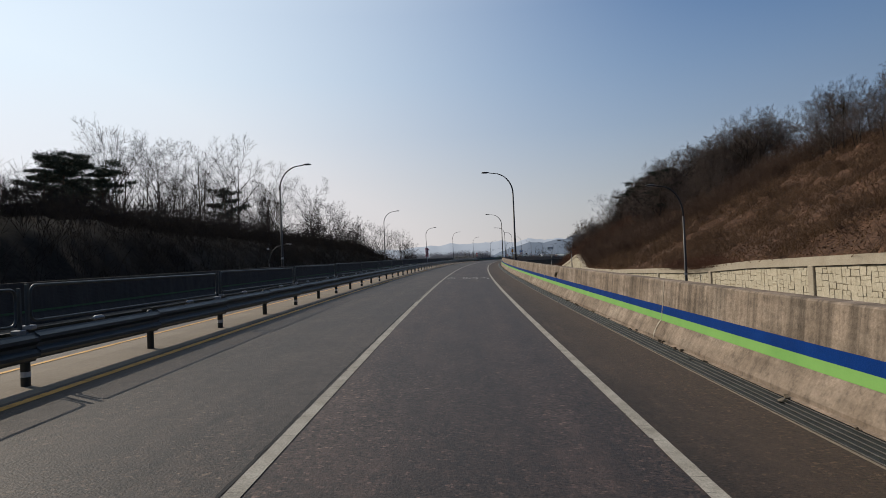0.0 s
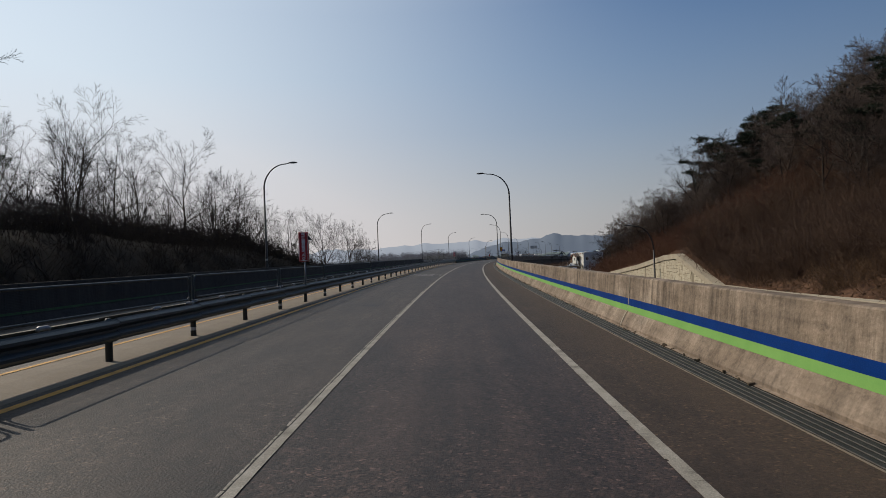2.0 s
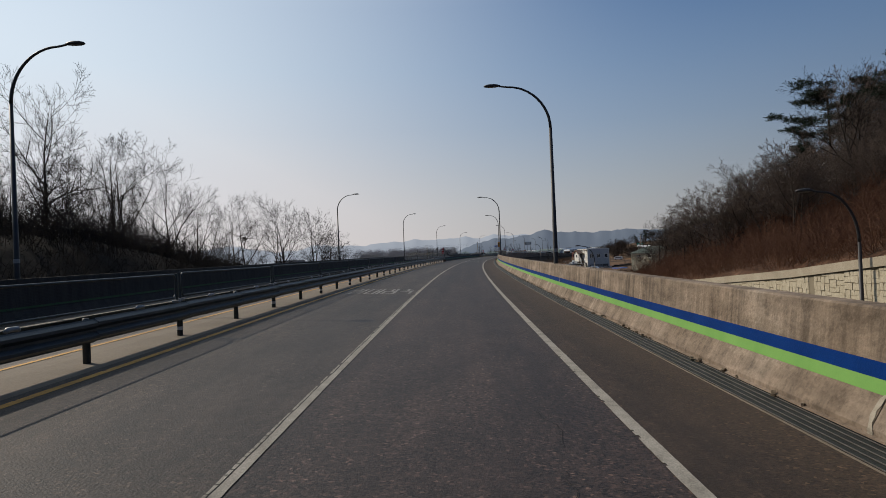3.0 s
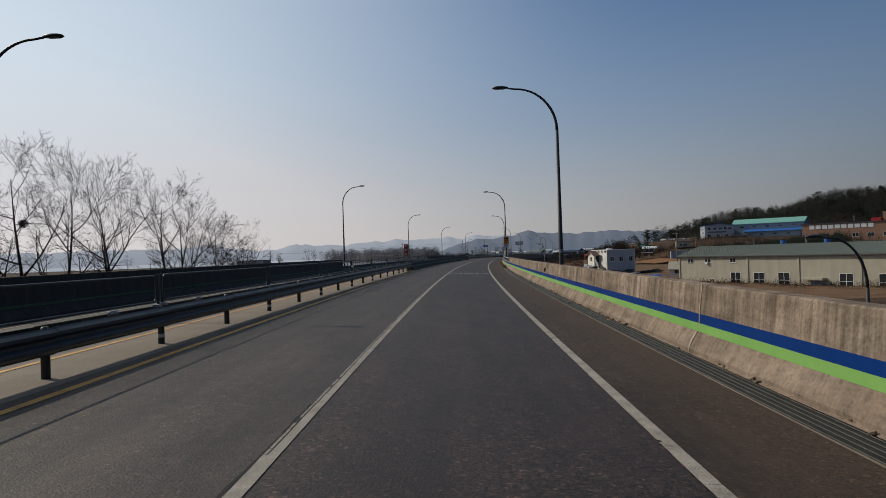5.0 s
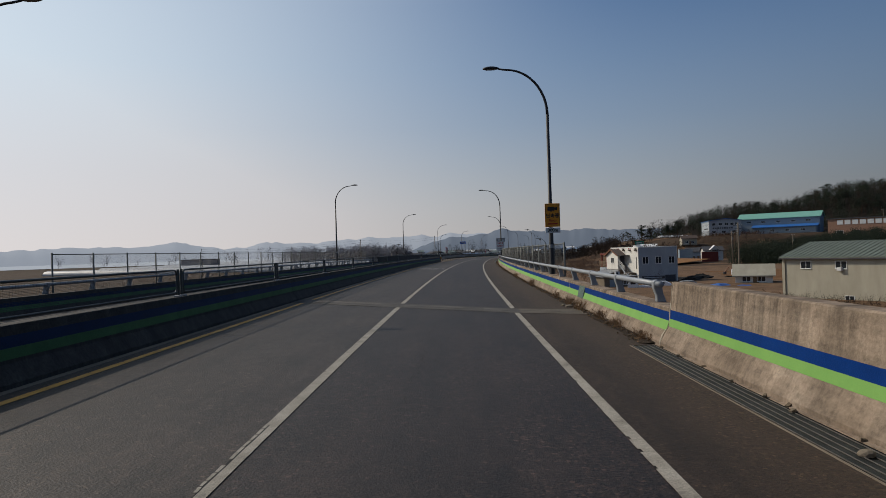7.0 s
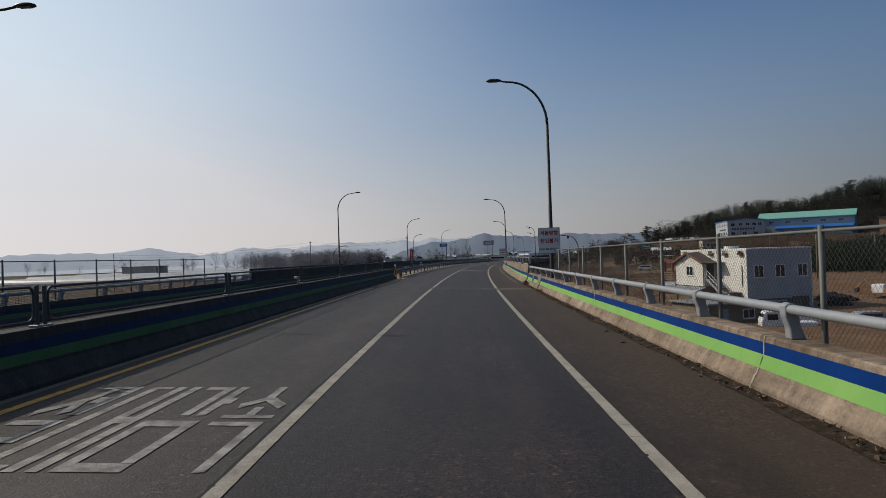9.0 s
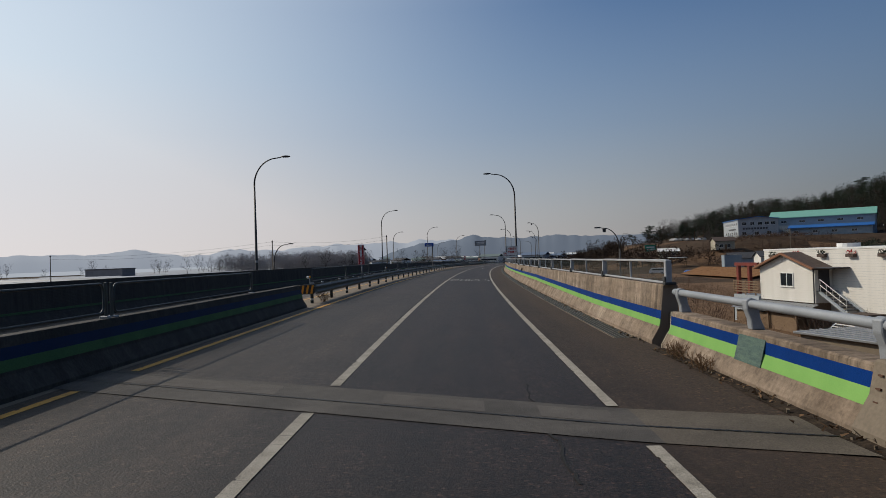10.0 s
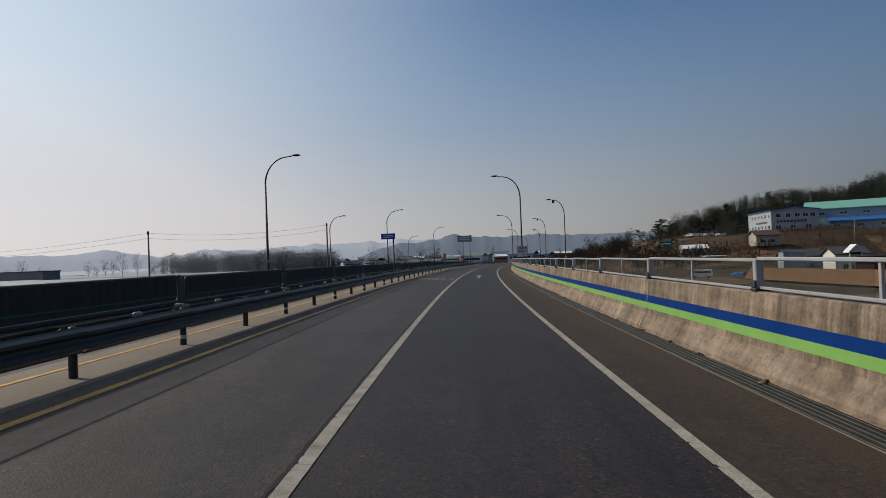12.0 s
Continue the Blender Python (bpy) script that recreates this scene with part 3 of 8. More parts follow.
# ---- concrete walls beside the road ----
def striped(root, profile_n, h, s0, s1, shift=None, side=1, paints=(PAINT_GREEN, PAINT_BLUE)):
    """The blue and the green band painted on a wall's face; profile_n gives the face's n at a height."""
    g0, g1, b1 = h
    o = -0.004 * side
    for name, lo, hi, mat in (("green_stripe", g0, g1, paints[0]), ("blue_stripe", g1, b1, paints[1])):
        if paints[0] is PAINT_GREEN and 300 < s0 < 330:
            # here the bands climb from the low bridge parapet
            bm = bmesh.new()
            rows = []
            for i in range(13):
                s = s0 + (s1 - s0) * i / 12
                d = lerp(s, (308.0, -0.13), (326.0, 0.0))
                rows.append([bm.verts.new(rp(s, profile_n(q + d) + o, q + d)) for q in (lo, hi)])
            for a, b in zip(rows, rows[1:]):
                bm.faces.new((a[0], a[1], b[1], b[0]))
        else:
            bm = sweep([(profile_n(lo) + o, lo), (profile_n(hi) + o, hi)], s0, s1, 2.0, closed=False, shift=shift)
        part(name, bm, mat, root, "green painted band" if name[0] == "g" else "dark blue painted band")


JOINT_LIME = material("joint_lime", [(0.16, 0.135, 0.1), (0.3, 0.26, 0.2), (0.38, 0.34, 0.27)], 9, 6, 0.9, bump=0.3, bump_scale=60)


def face_n(h, n0=3.64):
    return lerp(h, (0.0, n0), (0.07, n0), (0.36, n0 + 0.17), (1.2, n0 + 0.26))


def wall_segment(s0, s1, top, n0, stripes, label):
    prof = [(n0, -0.05), (n0, 0.07), (n0 + 0.17, 0.36), (face_n(top - 0.02, n0), top - 0.02), (face_n(top, n0) + 0.02, top), (n0 + 0.5, top), (n0 + 0.52, top - 0.02), (n0 + 0.52, -0.9), (n0, -0.9)]
    root = empty("concrete_barrier", Matrix.Identity(4), label, "concrete barrier", "roadside concrete walls")
    part("wall_body", sweep(prof, s0 + 0.008, s1 - 0.008, 2.0), CONCRETE, root)
    striped(root, lambda h: face_n(h, n0), stripes, s0 + 0.012, s1 - 0.012)
    seal = [(n0 - 0.007, 0.0), (n0 - 0.007, 0.07), (n0 + 0.163, 0.36), (face_n(top, n0) - 0.007, top), (face_n(top, n0) + 0.1, top)]
    rnd = random.Random(int(s1))
    bm = bmesh.new()
    rows = []
    for (na, ha), (nb, hb) in zip(seal, seal[1:]):
        for q in range(6):
            f = q / 6
            w = rnd.uniform(0.012, 0.026) * (1.8 if ha < 0.3 and top > 1 else 1.0)
            o = rnd.uniform(-0.012, 0.012) + (0.06 * math.sin(3 * f) if 0.05 < ha < 0.3 and top > 1 else 0.0)
            rows.append([bm.verts.new(rp(s1 + o + x, na + (nb - na) * f, ha + (hb - ha) * f)) for x in (-w, w)])
    for a, b in zip(rows, rows[1:]):
        bm.faces.new((a[0], a[1], b[1], b[0]))
    part("joint_seal", bm, JOINT_LIME, root, "pale lime-stained joint")
    return root


joints = [-64, -44, -26, -6.5, 13.2, 33, 53, 73, 92.5, 112, 132, 155.6, 173, 193, 214.3]
for a, b in zip(joints, joints[1:]):
    wall_segment(a, b, 1.1, 3.66, (0.34, 0.47, 0.62), "tall stained concrete roadside barrier with blue and green bands")
BN = 3.66
jb = [214.3 + (300.72 - 214.3) * i / 8 for i in range(9)]
for a, b in zip(jb, jb[1:]):
    wall_segment(a, b, 0.66, BN, (0.27, 0.43, 0.58), "low concrete bridge parapet with blue and green bands")
jc = [301.36] + [320.9 + 19.5 * i for i in range(26)]
for a, b in zip(jc, jc[1:]):
    wall_segment(a, b, 1.12, 3.66, (0.46, 0.6, 0.76), "weathered concrete parapet with blue and green bands below a glass rail")


# the open gap before the taller wall, a repaired block with bolts, patch plates
# the filler's dark colour stands in for the gap's shade
gap = empty("barrier_gap_filler", Matrix.Identity(4), "dark filler standing in for shade in the open joint between two walls", "concrete barrier")
part("filler_body", sweep([(3.98, -0.05), (4.0, 0.6), (4.16, 0.6), (4.16, -0.5), (3.98, -0.5)], 300.73, 301.35, 0.6), SHADED_WALL, gap)


def repaired_block(s0, s1):
    root = empty("concrete_barrier", Matrix.Identity(4), "pale repaired concrete block of the parapet with rusty bolts", "concrete barrier", "roadside concrete walls")
    n0 = 3.63
    prof = [(n0, -0.05), (n0, 0.09), (n0 + 0.17, 0.38), (n0 + 0.235, 0.68), (n0 + 0.26, 0.7), (n0 + 0.56, 0.7), (n0 + 0.56, -0.5), (n0, -0.5)]
    part("wall_body", sweep(prof, s0, s1, 0.6), CONCRETE_PALE, root)
    for h in (0.2, 0.33, 0.45, 0.57):
        part("bolt", box(-0.02, -0.035, -0.008, 0.008, 0.035, 0.008), RUST, root).matrix_basis = rm(s1 - 0.14, n0 + 0.08 + 0.14 * h / 0.6, h)


def patch_plate(s0, s1, lo, hi):
    root = empty("patch_plate", Matrix.Identity(4), "weathered grey-green plate over the painted bands", "plate", "parapet patch plates")
    part("plate", sweep([(face_n(lo, 3.66) + 0.006, lo), (face_n(hi, 3.66) + 0.006, hi), (face_n(hi, 3.66) - 0.009, hi), (face_n(lo, 3.66) - 0.009, lo)], s0, s1, 0.5), PLATE_GREEN, root)


RUST = material("rusty_bolt", [(0.06, 0.03, 0.02), (0.12, 0.06, 0.035)], 8, 4, 0.9, bump=0.2)
PLATE_GREEN = material("weathered_green_plate", [(0.03, 0.06, 0.055), (0.06, 0.1, 0.085), (0.09, 0.14, 0.1)], 5, 8, 0.8, bump=0.2, fine=0.3, stretch=(1, 1, 6))
repaired_block(293.3, 294.63)
patch_plate(296.86, 297.67, 0.26, 0.6)
patch_plate(222.3, 223.2, 0.26, 0.6)


# ---- drain channel ----
def drain(s0, s1):
    root = empty("drain_channel", Matrix.Identity(4), "dark iron trench drain grate along the concrete wall", "drain")
    trough = [(3.215, 0.0), (3.215, -0.4), (3.6, -0.4), (3.6, 0.0), (3.62, 0.0), (3.62, -0.42), (3.195, -0.42), (3.195, 0.0)]
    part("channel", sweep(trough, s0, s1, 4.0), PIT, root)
    part("concrete_ledge", sweep([(3.62, 0.012), (3.7, 0.03), (3.7, -0.12), (3.62, -0.12)], s0, s1, 4.0), CONCRETE, root, "stained concrete ledge between drain and wall")
    part("drain_kerb", sweep([(3.175, 0.004), (3.2, 0.004), (3.2, -0.02), (3.175, -0.02)], s0, s1, 1.0), CONCRETE_PALE, root, "worn pale edge of the drain")
    part("grate_plate", sweep([(3.216, -0.012), (3.6, -0.012), (3.6, -0.03), (3.216, -0.03)], s0, s1, 4.0), GRATE_DARK, root, "dark greenish iron slats of the grate")
    for i in range(5):
        n = 3.228 + i * 0.0885
        part("grate_bar", sweep([(n, 0.004), (n + 0.008, 0.004), (n + 0.008, -0.004), (n, -0.004)], s0, s1, 4.0), GRATE, root)


drain(-60, 214.5)
drain(302.5, 420)


# ---- median ----
def wbeam(side):
    """Two-wave rail section, 4.1 m, facing the side."""
    pr = [(0.0, 0.0), (0.01, 0.02), (0.08, 0.06), (0.08, 0.10), (0.012, 0.15), (0.012, 0.19), (0.08, 0.24), (0.08, 0.28), (0.01, 0.32), (0.0, 0.34)]
    bm = bmesh.new()
    rings = []
    for y in (-2.06, 2.06):
        rings.append([bm.verts.new((side * x, y, z)) for x, z in pr] + [bm.verts.new((side * (x - 0.005), y, z)) for x, z in reversed(pr)])
    q = len(rings[0])
    for j in range(q):
        bm.faces.new((rings[0][j], rings[0][(j + 1) % q], rings[1][(j + 1) % q], rings[1][j]))
    bm.faces.new(rings[0][::-1])
    bm.faces.new(rings[1])
    bmesh.ops.recalc_face_normals(bm, faces=bm.faces)
    return bm


BEAM_R = mesh_data("rail_beam", wbeam(1), RAIL_GREEN)
BEAM_L = mesh_data("rail_beam", wbeam(-1), RAIL_GREEN)
POST = mesh_data("rail_post", tube([(0, 0, -0.3), (0, 0, 0.74), (0, 0, 0.8)], [0.07, 0.07, 0.05], 10), RAIL_GREEN, True)
bmx = box(-0.16, -0.06, 0.45, 0.16, 0.06, 0.72, 0.01)
BLOCK = mesh_data("spacer", bmx, RAIL_GREEN)


J1 = [15.75 + 7.06 * i for i in range(-10, 27)] + [205.4, 208.1]
J2 = [209.15 + 7.5 * i for i in range(14)]
J3 = [313.6 + 7.2 * i for i in range(38)]
CHROME_BAND = material("reflective_band_white", [(0.42, 0.42, 0.4), (0.55, 0.55, 0.52)], 6, 4, 0.5, bump=0.02)
BAND_W = mesh_data("reflective_band", tube([(0, 0, 0.13), (0, 0, 0.21)], 0.0725, 10, False), CHROME_BAND, True)


def guardrail(js):
    root = empty("guardrail", Matrix.Identity(4), "double-sided weathered steel guardrail on round posts in the median", "guardrail", "median guardrails")
    ps = []
    for a, b in zip(js, js[1:]):
        ps += [a, (a + b) / 2]
    ps.append(js[-1])
    small = Matrix.Diagonal((0.86, 0.86, 0.87, 1))
    for i, s in enumerate(ps):
        shared("post", POST, root, rm(s, MEDIAN) @ small)
        shared("spacer", BLOCK, root, rm(s, MEDIAN) @ small)
        if i % 2 == 0:
            shared("reflective_band", BAND_W, root, rm(s, MEDIAN) @ small)
        if i < len(ps) - 1:
            e = ps[i + 1]
            sm, k = (s + e) / 2, Matrix.Diagonal((0.87, (e - s) / 4.1, 1.06, 1))
            shared("beam", BEAM_R, root, rm(sm, MEDIAN + 0.14, 0.335) @ k)
            shared("beam", BEAM_L, root, rm(sm, MEDIAN - 0.14, 0.335) @ k)
            shared("post_cap", CAP, root, rm((s + e) / 2, MEDIAN + 0.02, 0.7))
    return root


CAP = mesh_data("rail_cap", tube([(0, -0.13, 0.0), (0, -0.1, 0.025), (0, 0.1, 0.025), (0, 0.13, 0.0)], 0.035, 6), GALV, True)
g1 = guardrail(J1)
g2 = guardrail(J3)


def median_wall(s0, s1):
    n0 = MEDIAN
    prof = [(n0 + 0.31, 0.0), (n0 + 0.31, 0.06), (n0 + 0.17, 0.28), (n0 + 0.1, 0.75), (n0 - 0.1, 0.75), (n0 - 0.17, 0.28), (n0 - 0.31, 0.06), (n0 - 0.31, 0.0)]
    root = empty("concrete_barrier", Matrix.Identity(4), "dark concrete median barrier with blue and green bands", "concrete barrier", "median barrier pieces")
    part("wall_body", sweep(prof, s0 + 0.01, s1 - 0.01, 2.0), SHADED_WALL, root)
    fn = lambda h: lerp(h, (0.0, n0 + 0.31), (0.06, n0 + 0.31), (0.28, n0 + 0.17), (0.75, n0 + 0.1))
    striped(root, fn, (0.33, 0.47, 0.62), s0 + 0.01, s1 - 0.01, side=-1, paints=(SHADED_GREEN, SHADED_BLUE))


ms = [208.3 + 17.2 * i for i in range(7)]
for a, b in zip(ms, ms[1:]):
    median_wall(a, b)


# ---- anti-glare screens on the median ----
def screen():
    root = empty("antiglare_screen", Matrix.Identity(4), "dark tubular anti-glare screen with rounded corners on the median", "screen", "anti-glare screens")
    L, z0, z1, r = 3.36, 0.08, 0.55, 0.11
    pts = []
    for cx, cy, a0 in ((L - r, z1 - r, 0), (-L + r, z1 - r, 90), (-L + r, z0 + r, 180), (L - r, z0 + r, 270)):
        for k in range(5):
            a = radians(a0 + 22.5 * k)
            pts.append((0, cx + r * math.cos(a), cy + r * math.sin(a)))
    pts.append(pts[0])
    part("frame", tube(pts, 0.02, 8, False), RAIL_GREEN, root, smooth=True)
    vs, fs = [], []

    def lath(y0, za, y1, zb, w):
        o, d = len(vs), Vector((0, zb - za, y0 - y1)).normalized() * w
        vs.extend(((0, y0 - d.y, za - d.z), (0, y1 - d.y, zb - d.z), (0, y1 + d.y, zb + d.z), (0, y0 + d.y, za + d.z)))
        fs.append((o, o + 1, o + 2, o + 3))

    for i in range(22):
        z = z0 + 0.02 + (z1 - z0 - 0.04) * i / 21
        e = 0.05 if 1 < i < 20 else 0.11
        lath(-L + e, z, L - e, z, 0.0018)
    for i in range(112):
        y = -L + 0.05 + (2 * L - 0.1) * i / 111
        lath(y, z0 + 0.02, y, z1 - 0.02, 0.0022)
    me = bpy.data.meshes.new("wire_infill")
    me.from_pydata(vs, [], fs)
    me.materials.append(DARK)
    infill = new("wire_infill", me)
    infill.parent = root
    infill["label"] = "dark see-through expanded metal infill"
    for y in (-3.43, 3.43):
        part("bracket_post", box(-0.022, y - 0.022, -0.04, 0.022, y + 0.022, 0.57, 0.005), RAIL_GREEN, root)
    for y in (-3.4, 3.4):
        part("clamp_foot", box(-0.07, y - 0.06, -0.03, 0.07, y + 0.06, 0.03, 0.01), GALV, root, "bare metal clamp foot")
    return root


scr, first = screen(), True
for js, base in ((J1, 0.72), (J2, 0.75), (J3, 0.74)):
    for a, b in zip(js, js[1:]):
        q = (a + b) / 2
        m = rm(q, MEDIAN, base)
        if first:
            scr.matrix_basis, first, o = m, False, scr
        else:
            o = copy_thing(scr, m)
        o.scale = (1, (b - a) / 7.0, 1)


# ---- barrier on the far side of the opposite road ----
def far_wall(s0, s1, top):
    root = empty("concrete_barrier", Matrix.Identity(4), "shaded concrete barrier along the opposite road", "concrete barrier", "far side barrier pieces")
    n0 = -14.3
    prof = [(n0, -0.3), (n0, 0.07), (n0 - 0.17, 0.36), (n0 - 0.25, top), (n0 - 0.5, top), (n0 - 0.5, -0.8)]
    part("wall_body", sweep(prof, s0 + 0.008, s1 - 0.008, 2.0), SHADED_WALL, root)
    striped(root, lambda h: lerp(h, (0, n0), (0.07, n0), (0.36, n0 - 0.17), (1.2, n0 - 0.26)), (0.41, 0.52, 0.66) if top > 0.8 else (0.24, 0.38, 0.52), s0 + 0.01, s1 - 0.01, side=-1, paints=(SHADED_GREEN, SHADED_BLUE))


FAR_JOINTS = [-60 + 20 * i for i in range(18)] + [306] + [326 + 20 * i for i in range(13)]
FAR_JOINTS = [q for q in FAR_JOINTS if q <= 280 or q >= 306]
for a, b in zip(FAR_JOINTS, FAR_JOINTS[1:]):
    far_wall(a, b, 0.66 if 219 < a and b < 307 else 1.42)


# ---- street lamps ----
def lamp(label, height=9.35, arm=2.25, group="street lamps"):
    root = empty("street_lamp", Matrix.Identity(4), label, "street lamp", group)
    hs = height - 2.0
    part("pole", tube([(0, 0, -1.0), (0, 0, 0.5), (0, 0, hs)], [0.105, 0.1, 0.062], 12), POLE, root, smooth=True)
    pts = [(0, 0, hs)]
    for i in range(1, 13):
        a = radians(90 * i / 12)
        pts.append((-(arm - 0.55) * (1 - math.cos(a)), 0, hs + 1.93 * math.sin(a)))
    pts.append((-arm + 0.25, 0, height - 0.02))
    part("arm", tube(pts, [0.062 - 0.024 * i / 13 for i in range(14)], 10), POLE, root, smooth=True)
    bm = bmesh.new()
    bmesh.ops.create_icosphere(bm, subdivisions=2, radius=1.0)
    for v in bm.verts:
        x = v.co.x
        v.co = Vector((-arm - 0.05 + x * 0.36, v.co.y * 0.15 * (1 - 0.25 * x), max(-0.03, v.co.z * 0.1) + 0.0 + height))
    part("lamp_head", bm, POLE, root, "oval dark lamp housing", smooth=True)
    part("lens", box(-arm - 0.25, -0.09, height - 0.05, -arm + 0.12, 0.09, height - 0.03, 0.008), GALV, root)
    part("collar", tube([(0, 0, 1.75), (0, 0, 1.9)], 0.104, 12), GALV, root, "pale tape band round the pole")
    return root


lampR = lamp("tall dark street lamp with a curved arm behind the wall")
for s, k in [(58.9, 0.935), (114.3, 0.9), (172.8, 0.912), (290.2, 1.016), (347.4, 0.965), (408, 1), (466, 1), (524, 1), (582, 1)]:
    copy_thing(lampR, rm(s, 4.05, 0) @ Matrix.Diagonal((1, 1, k, 1)))
lampR.matrix_basis = rm(231.1, 4.05, 0)
for s, k in [(-5, 1), (54.4, 0.995), (109.4, 0.975), (165.4, 0.932), (223.0, 1.03), (279.8, 1.01), (336.0, 0.98), (392.3, 1), (447, 1), (503, 1), (560, 1)]:
    o = copy_thing(lampR, rm(s, -14.95, 0.25, math.pi) @ Matrix.Diagonal((1, 1, k, 1)))
    o["label"] = "tall dark street lamp with a curved arm along the opposite road"
    o["group"] = "opposite street lamps"


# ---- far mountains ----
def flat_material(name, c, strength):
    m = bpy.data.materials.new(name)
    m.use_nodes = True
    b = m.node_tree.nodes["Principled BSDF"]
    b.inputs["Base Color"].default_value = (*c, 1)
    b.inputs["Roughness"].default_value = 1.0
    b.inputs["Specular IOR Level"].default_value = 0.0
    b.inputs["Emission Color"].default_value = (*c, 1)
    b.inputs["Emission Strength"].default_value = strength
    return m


def ridge(name, dist, az0, az1, heights, mat, seed):
    """A hilly skyline on an arc about the road; heights are (azimuth, metres)."""
    k = 240
    vs, fs = [], []
    for i in range(k + 1):
        a = az0 + (az1 - az0) * i / k
        h = lerp(a, *heights) + 14 * noise.fractal(Vector((a * 0.7, seed, 0)), 1.0, 2.0, 5) * dist / 3000
        x, y = math.sin(radians(a)), math.cos(radians(a))
        for f, e in ((0.0, -30), (0.35, 0.45), (0.7, 0.8), (1.0, 1.0)):
            d = dist + f * 500
            vs.append((x * d, y * d + 300, e if e < 0 else h * e))
    for i in range(k):
        for j in range(3):
            a = i * 4 + j
            fs.append((a, a + 4, a + 5, a + 1))
    me = bpy.data.meshes.new(name)
    me.from_pydata(vs, [], fs)
    me.materials.append(mat)
    me.polygons.foreach_set("use_smooth", [True] * len(fs))
    tagged(new(name, me), "hazy blue wooded mountain ridge far off", "mountain", kind="structure")


# distance haze is put into these ridge colours and their faint glow
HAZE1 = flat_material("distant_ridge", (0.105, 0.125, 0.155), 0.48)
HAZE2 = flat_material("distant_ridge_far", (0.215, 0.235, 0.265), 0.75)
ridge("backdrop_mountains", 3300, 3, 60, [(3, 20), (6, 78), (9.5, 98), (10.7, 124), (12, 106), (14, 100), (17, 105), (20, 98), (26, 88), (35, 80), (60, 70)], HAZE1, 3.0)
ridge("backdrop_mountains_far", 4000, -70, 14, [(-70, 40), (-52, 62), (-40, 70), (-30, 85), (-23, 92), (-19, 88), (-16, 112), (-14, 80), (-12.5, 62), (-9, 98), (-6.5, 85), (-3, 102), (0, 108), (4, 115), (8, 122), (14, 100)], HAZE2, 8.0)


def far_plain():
    """Haze over the valley floor beyond the fields: a flat glowing backdrop below the ridges."""
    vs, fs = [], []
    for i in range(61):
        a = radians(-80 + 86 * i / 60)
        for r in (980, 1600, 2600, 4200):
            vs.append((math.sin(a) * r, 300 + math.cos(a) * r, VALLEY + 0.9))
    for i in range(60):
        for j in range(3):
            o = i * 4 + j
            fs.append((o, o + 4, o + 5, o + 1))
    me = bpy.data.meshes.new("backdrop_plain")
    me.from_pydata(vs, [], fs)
    # the sheet's pale colour and glow stand in for haze
    me.materials.append(flat_material("haze_plain", (0.235, 0.255, 0.28), 0.8))
    tagged(new("backdrop_plain", me), "pale glowing sheet for the haze over the far valley floor", "backdrop", kind="structure")


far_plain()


# ---- writing ----
def text_bm(body, size, depth=0.004, spacing=1.0, bold=0.03):
    cu = bpy.data.curves.new("text", "FONT")
    cu.body = body
    cu.size = size
    cu.align_x, cu.align_y = "CENTER", "CENTER"
    cu.extrude = depth / 2
    cu.resolution_u = 2
    cu.offset = size * bold
    cu.space_character = spacing
    ob = bpy.data.objects.new("text", cu)
    scene.collection.objects.link(ob)
    dg = bpy.context.evaluated_depsgraph_get()
    me = bpy.data.meshes.new_from_object(ob.evaluated_get(dg))
    bm = bmesh.new()
    bm.from_mesh(me)
    bpy.data.objects.remove(ob)
    bpy.data.curves.remove(cu)
    bpy.data.meshes.remove(me)
    return bm


def face_text(name, body, size, mat, parent, x, y, z, label="", bold=0.0):
    """Lettering that faces back along the road, at x, y, z of its thing."""
    bm = text_bm(body, size)
    bmesh.ops.transform(bm, matrix=Matrix.Translation((x, y, z)) @ Matrix.Rotation(radians(90), 4, "X"), verts=bm.verts)
    return part(name, bm, mat, parent, label)


RED = material("sign_red", [(0.3, 0.014, 0.014), (0.4, 0.02, 0.02)], 2, 4, 0.45, bump=0.02)
WHITE = material("sign_white", [(0.6, 0.6, 0.58), (0.7, 0.7, 0.68)], 3, 5, 0.5, bump=0.02)
ORANGE = material("sign_orange", [(0.6, 0.22, 0.01), (0.72, 0.28, 0.015)], 3, 5, 0.45, bump=0.02)
BLACK = material("sign_black", [(0.012, 0.012, 0.012), (0.02, 0.02, 0.02)], 3, 4, 0.5, bump=0.02)
SIGN_BLUE = material("sign_blue", [(0.01, 0.06, 0.3), (0.015, 0.08, 0.38)], 2, 4, 0.45, bump=0.02)
SIGN_GREEN = material("sign_green", [(0.01, 0.16, 0.1), (0.012, 0.2, 0.13)], 2, 4, 0.45, bump=0.02)
RED_INK = material("sign_red_ink", [(0.3, 0.012, 0.012), (0.36, 0.018, 0.018)], 2, 4, 0.5, bump=0.0)


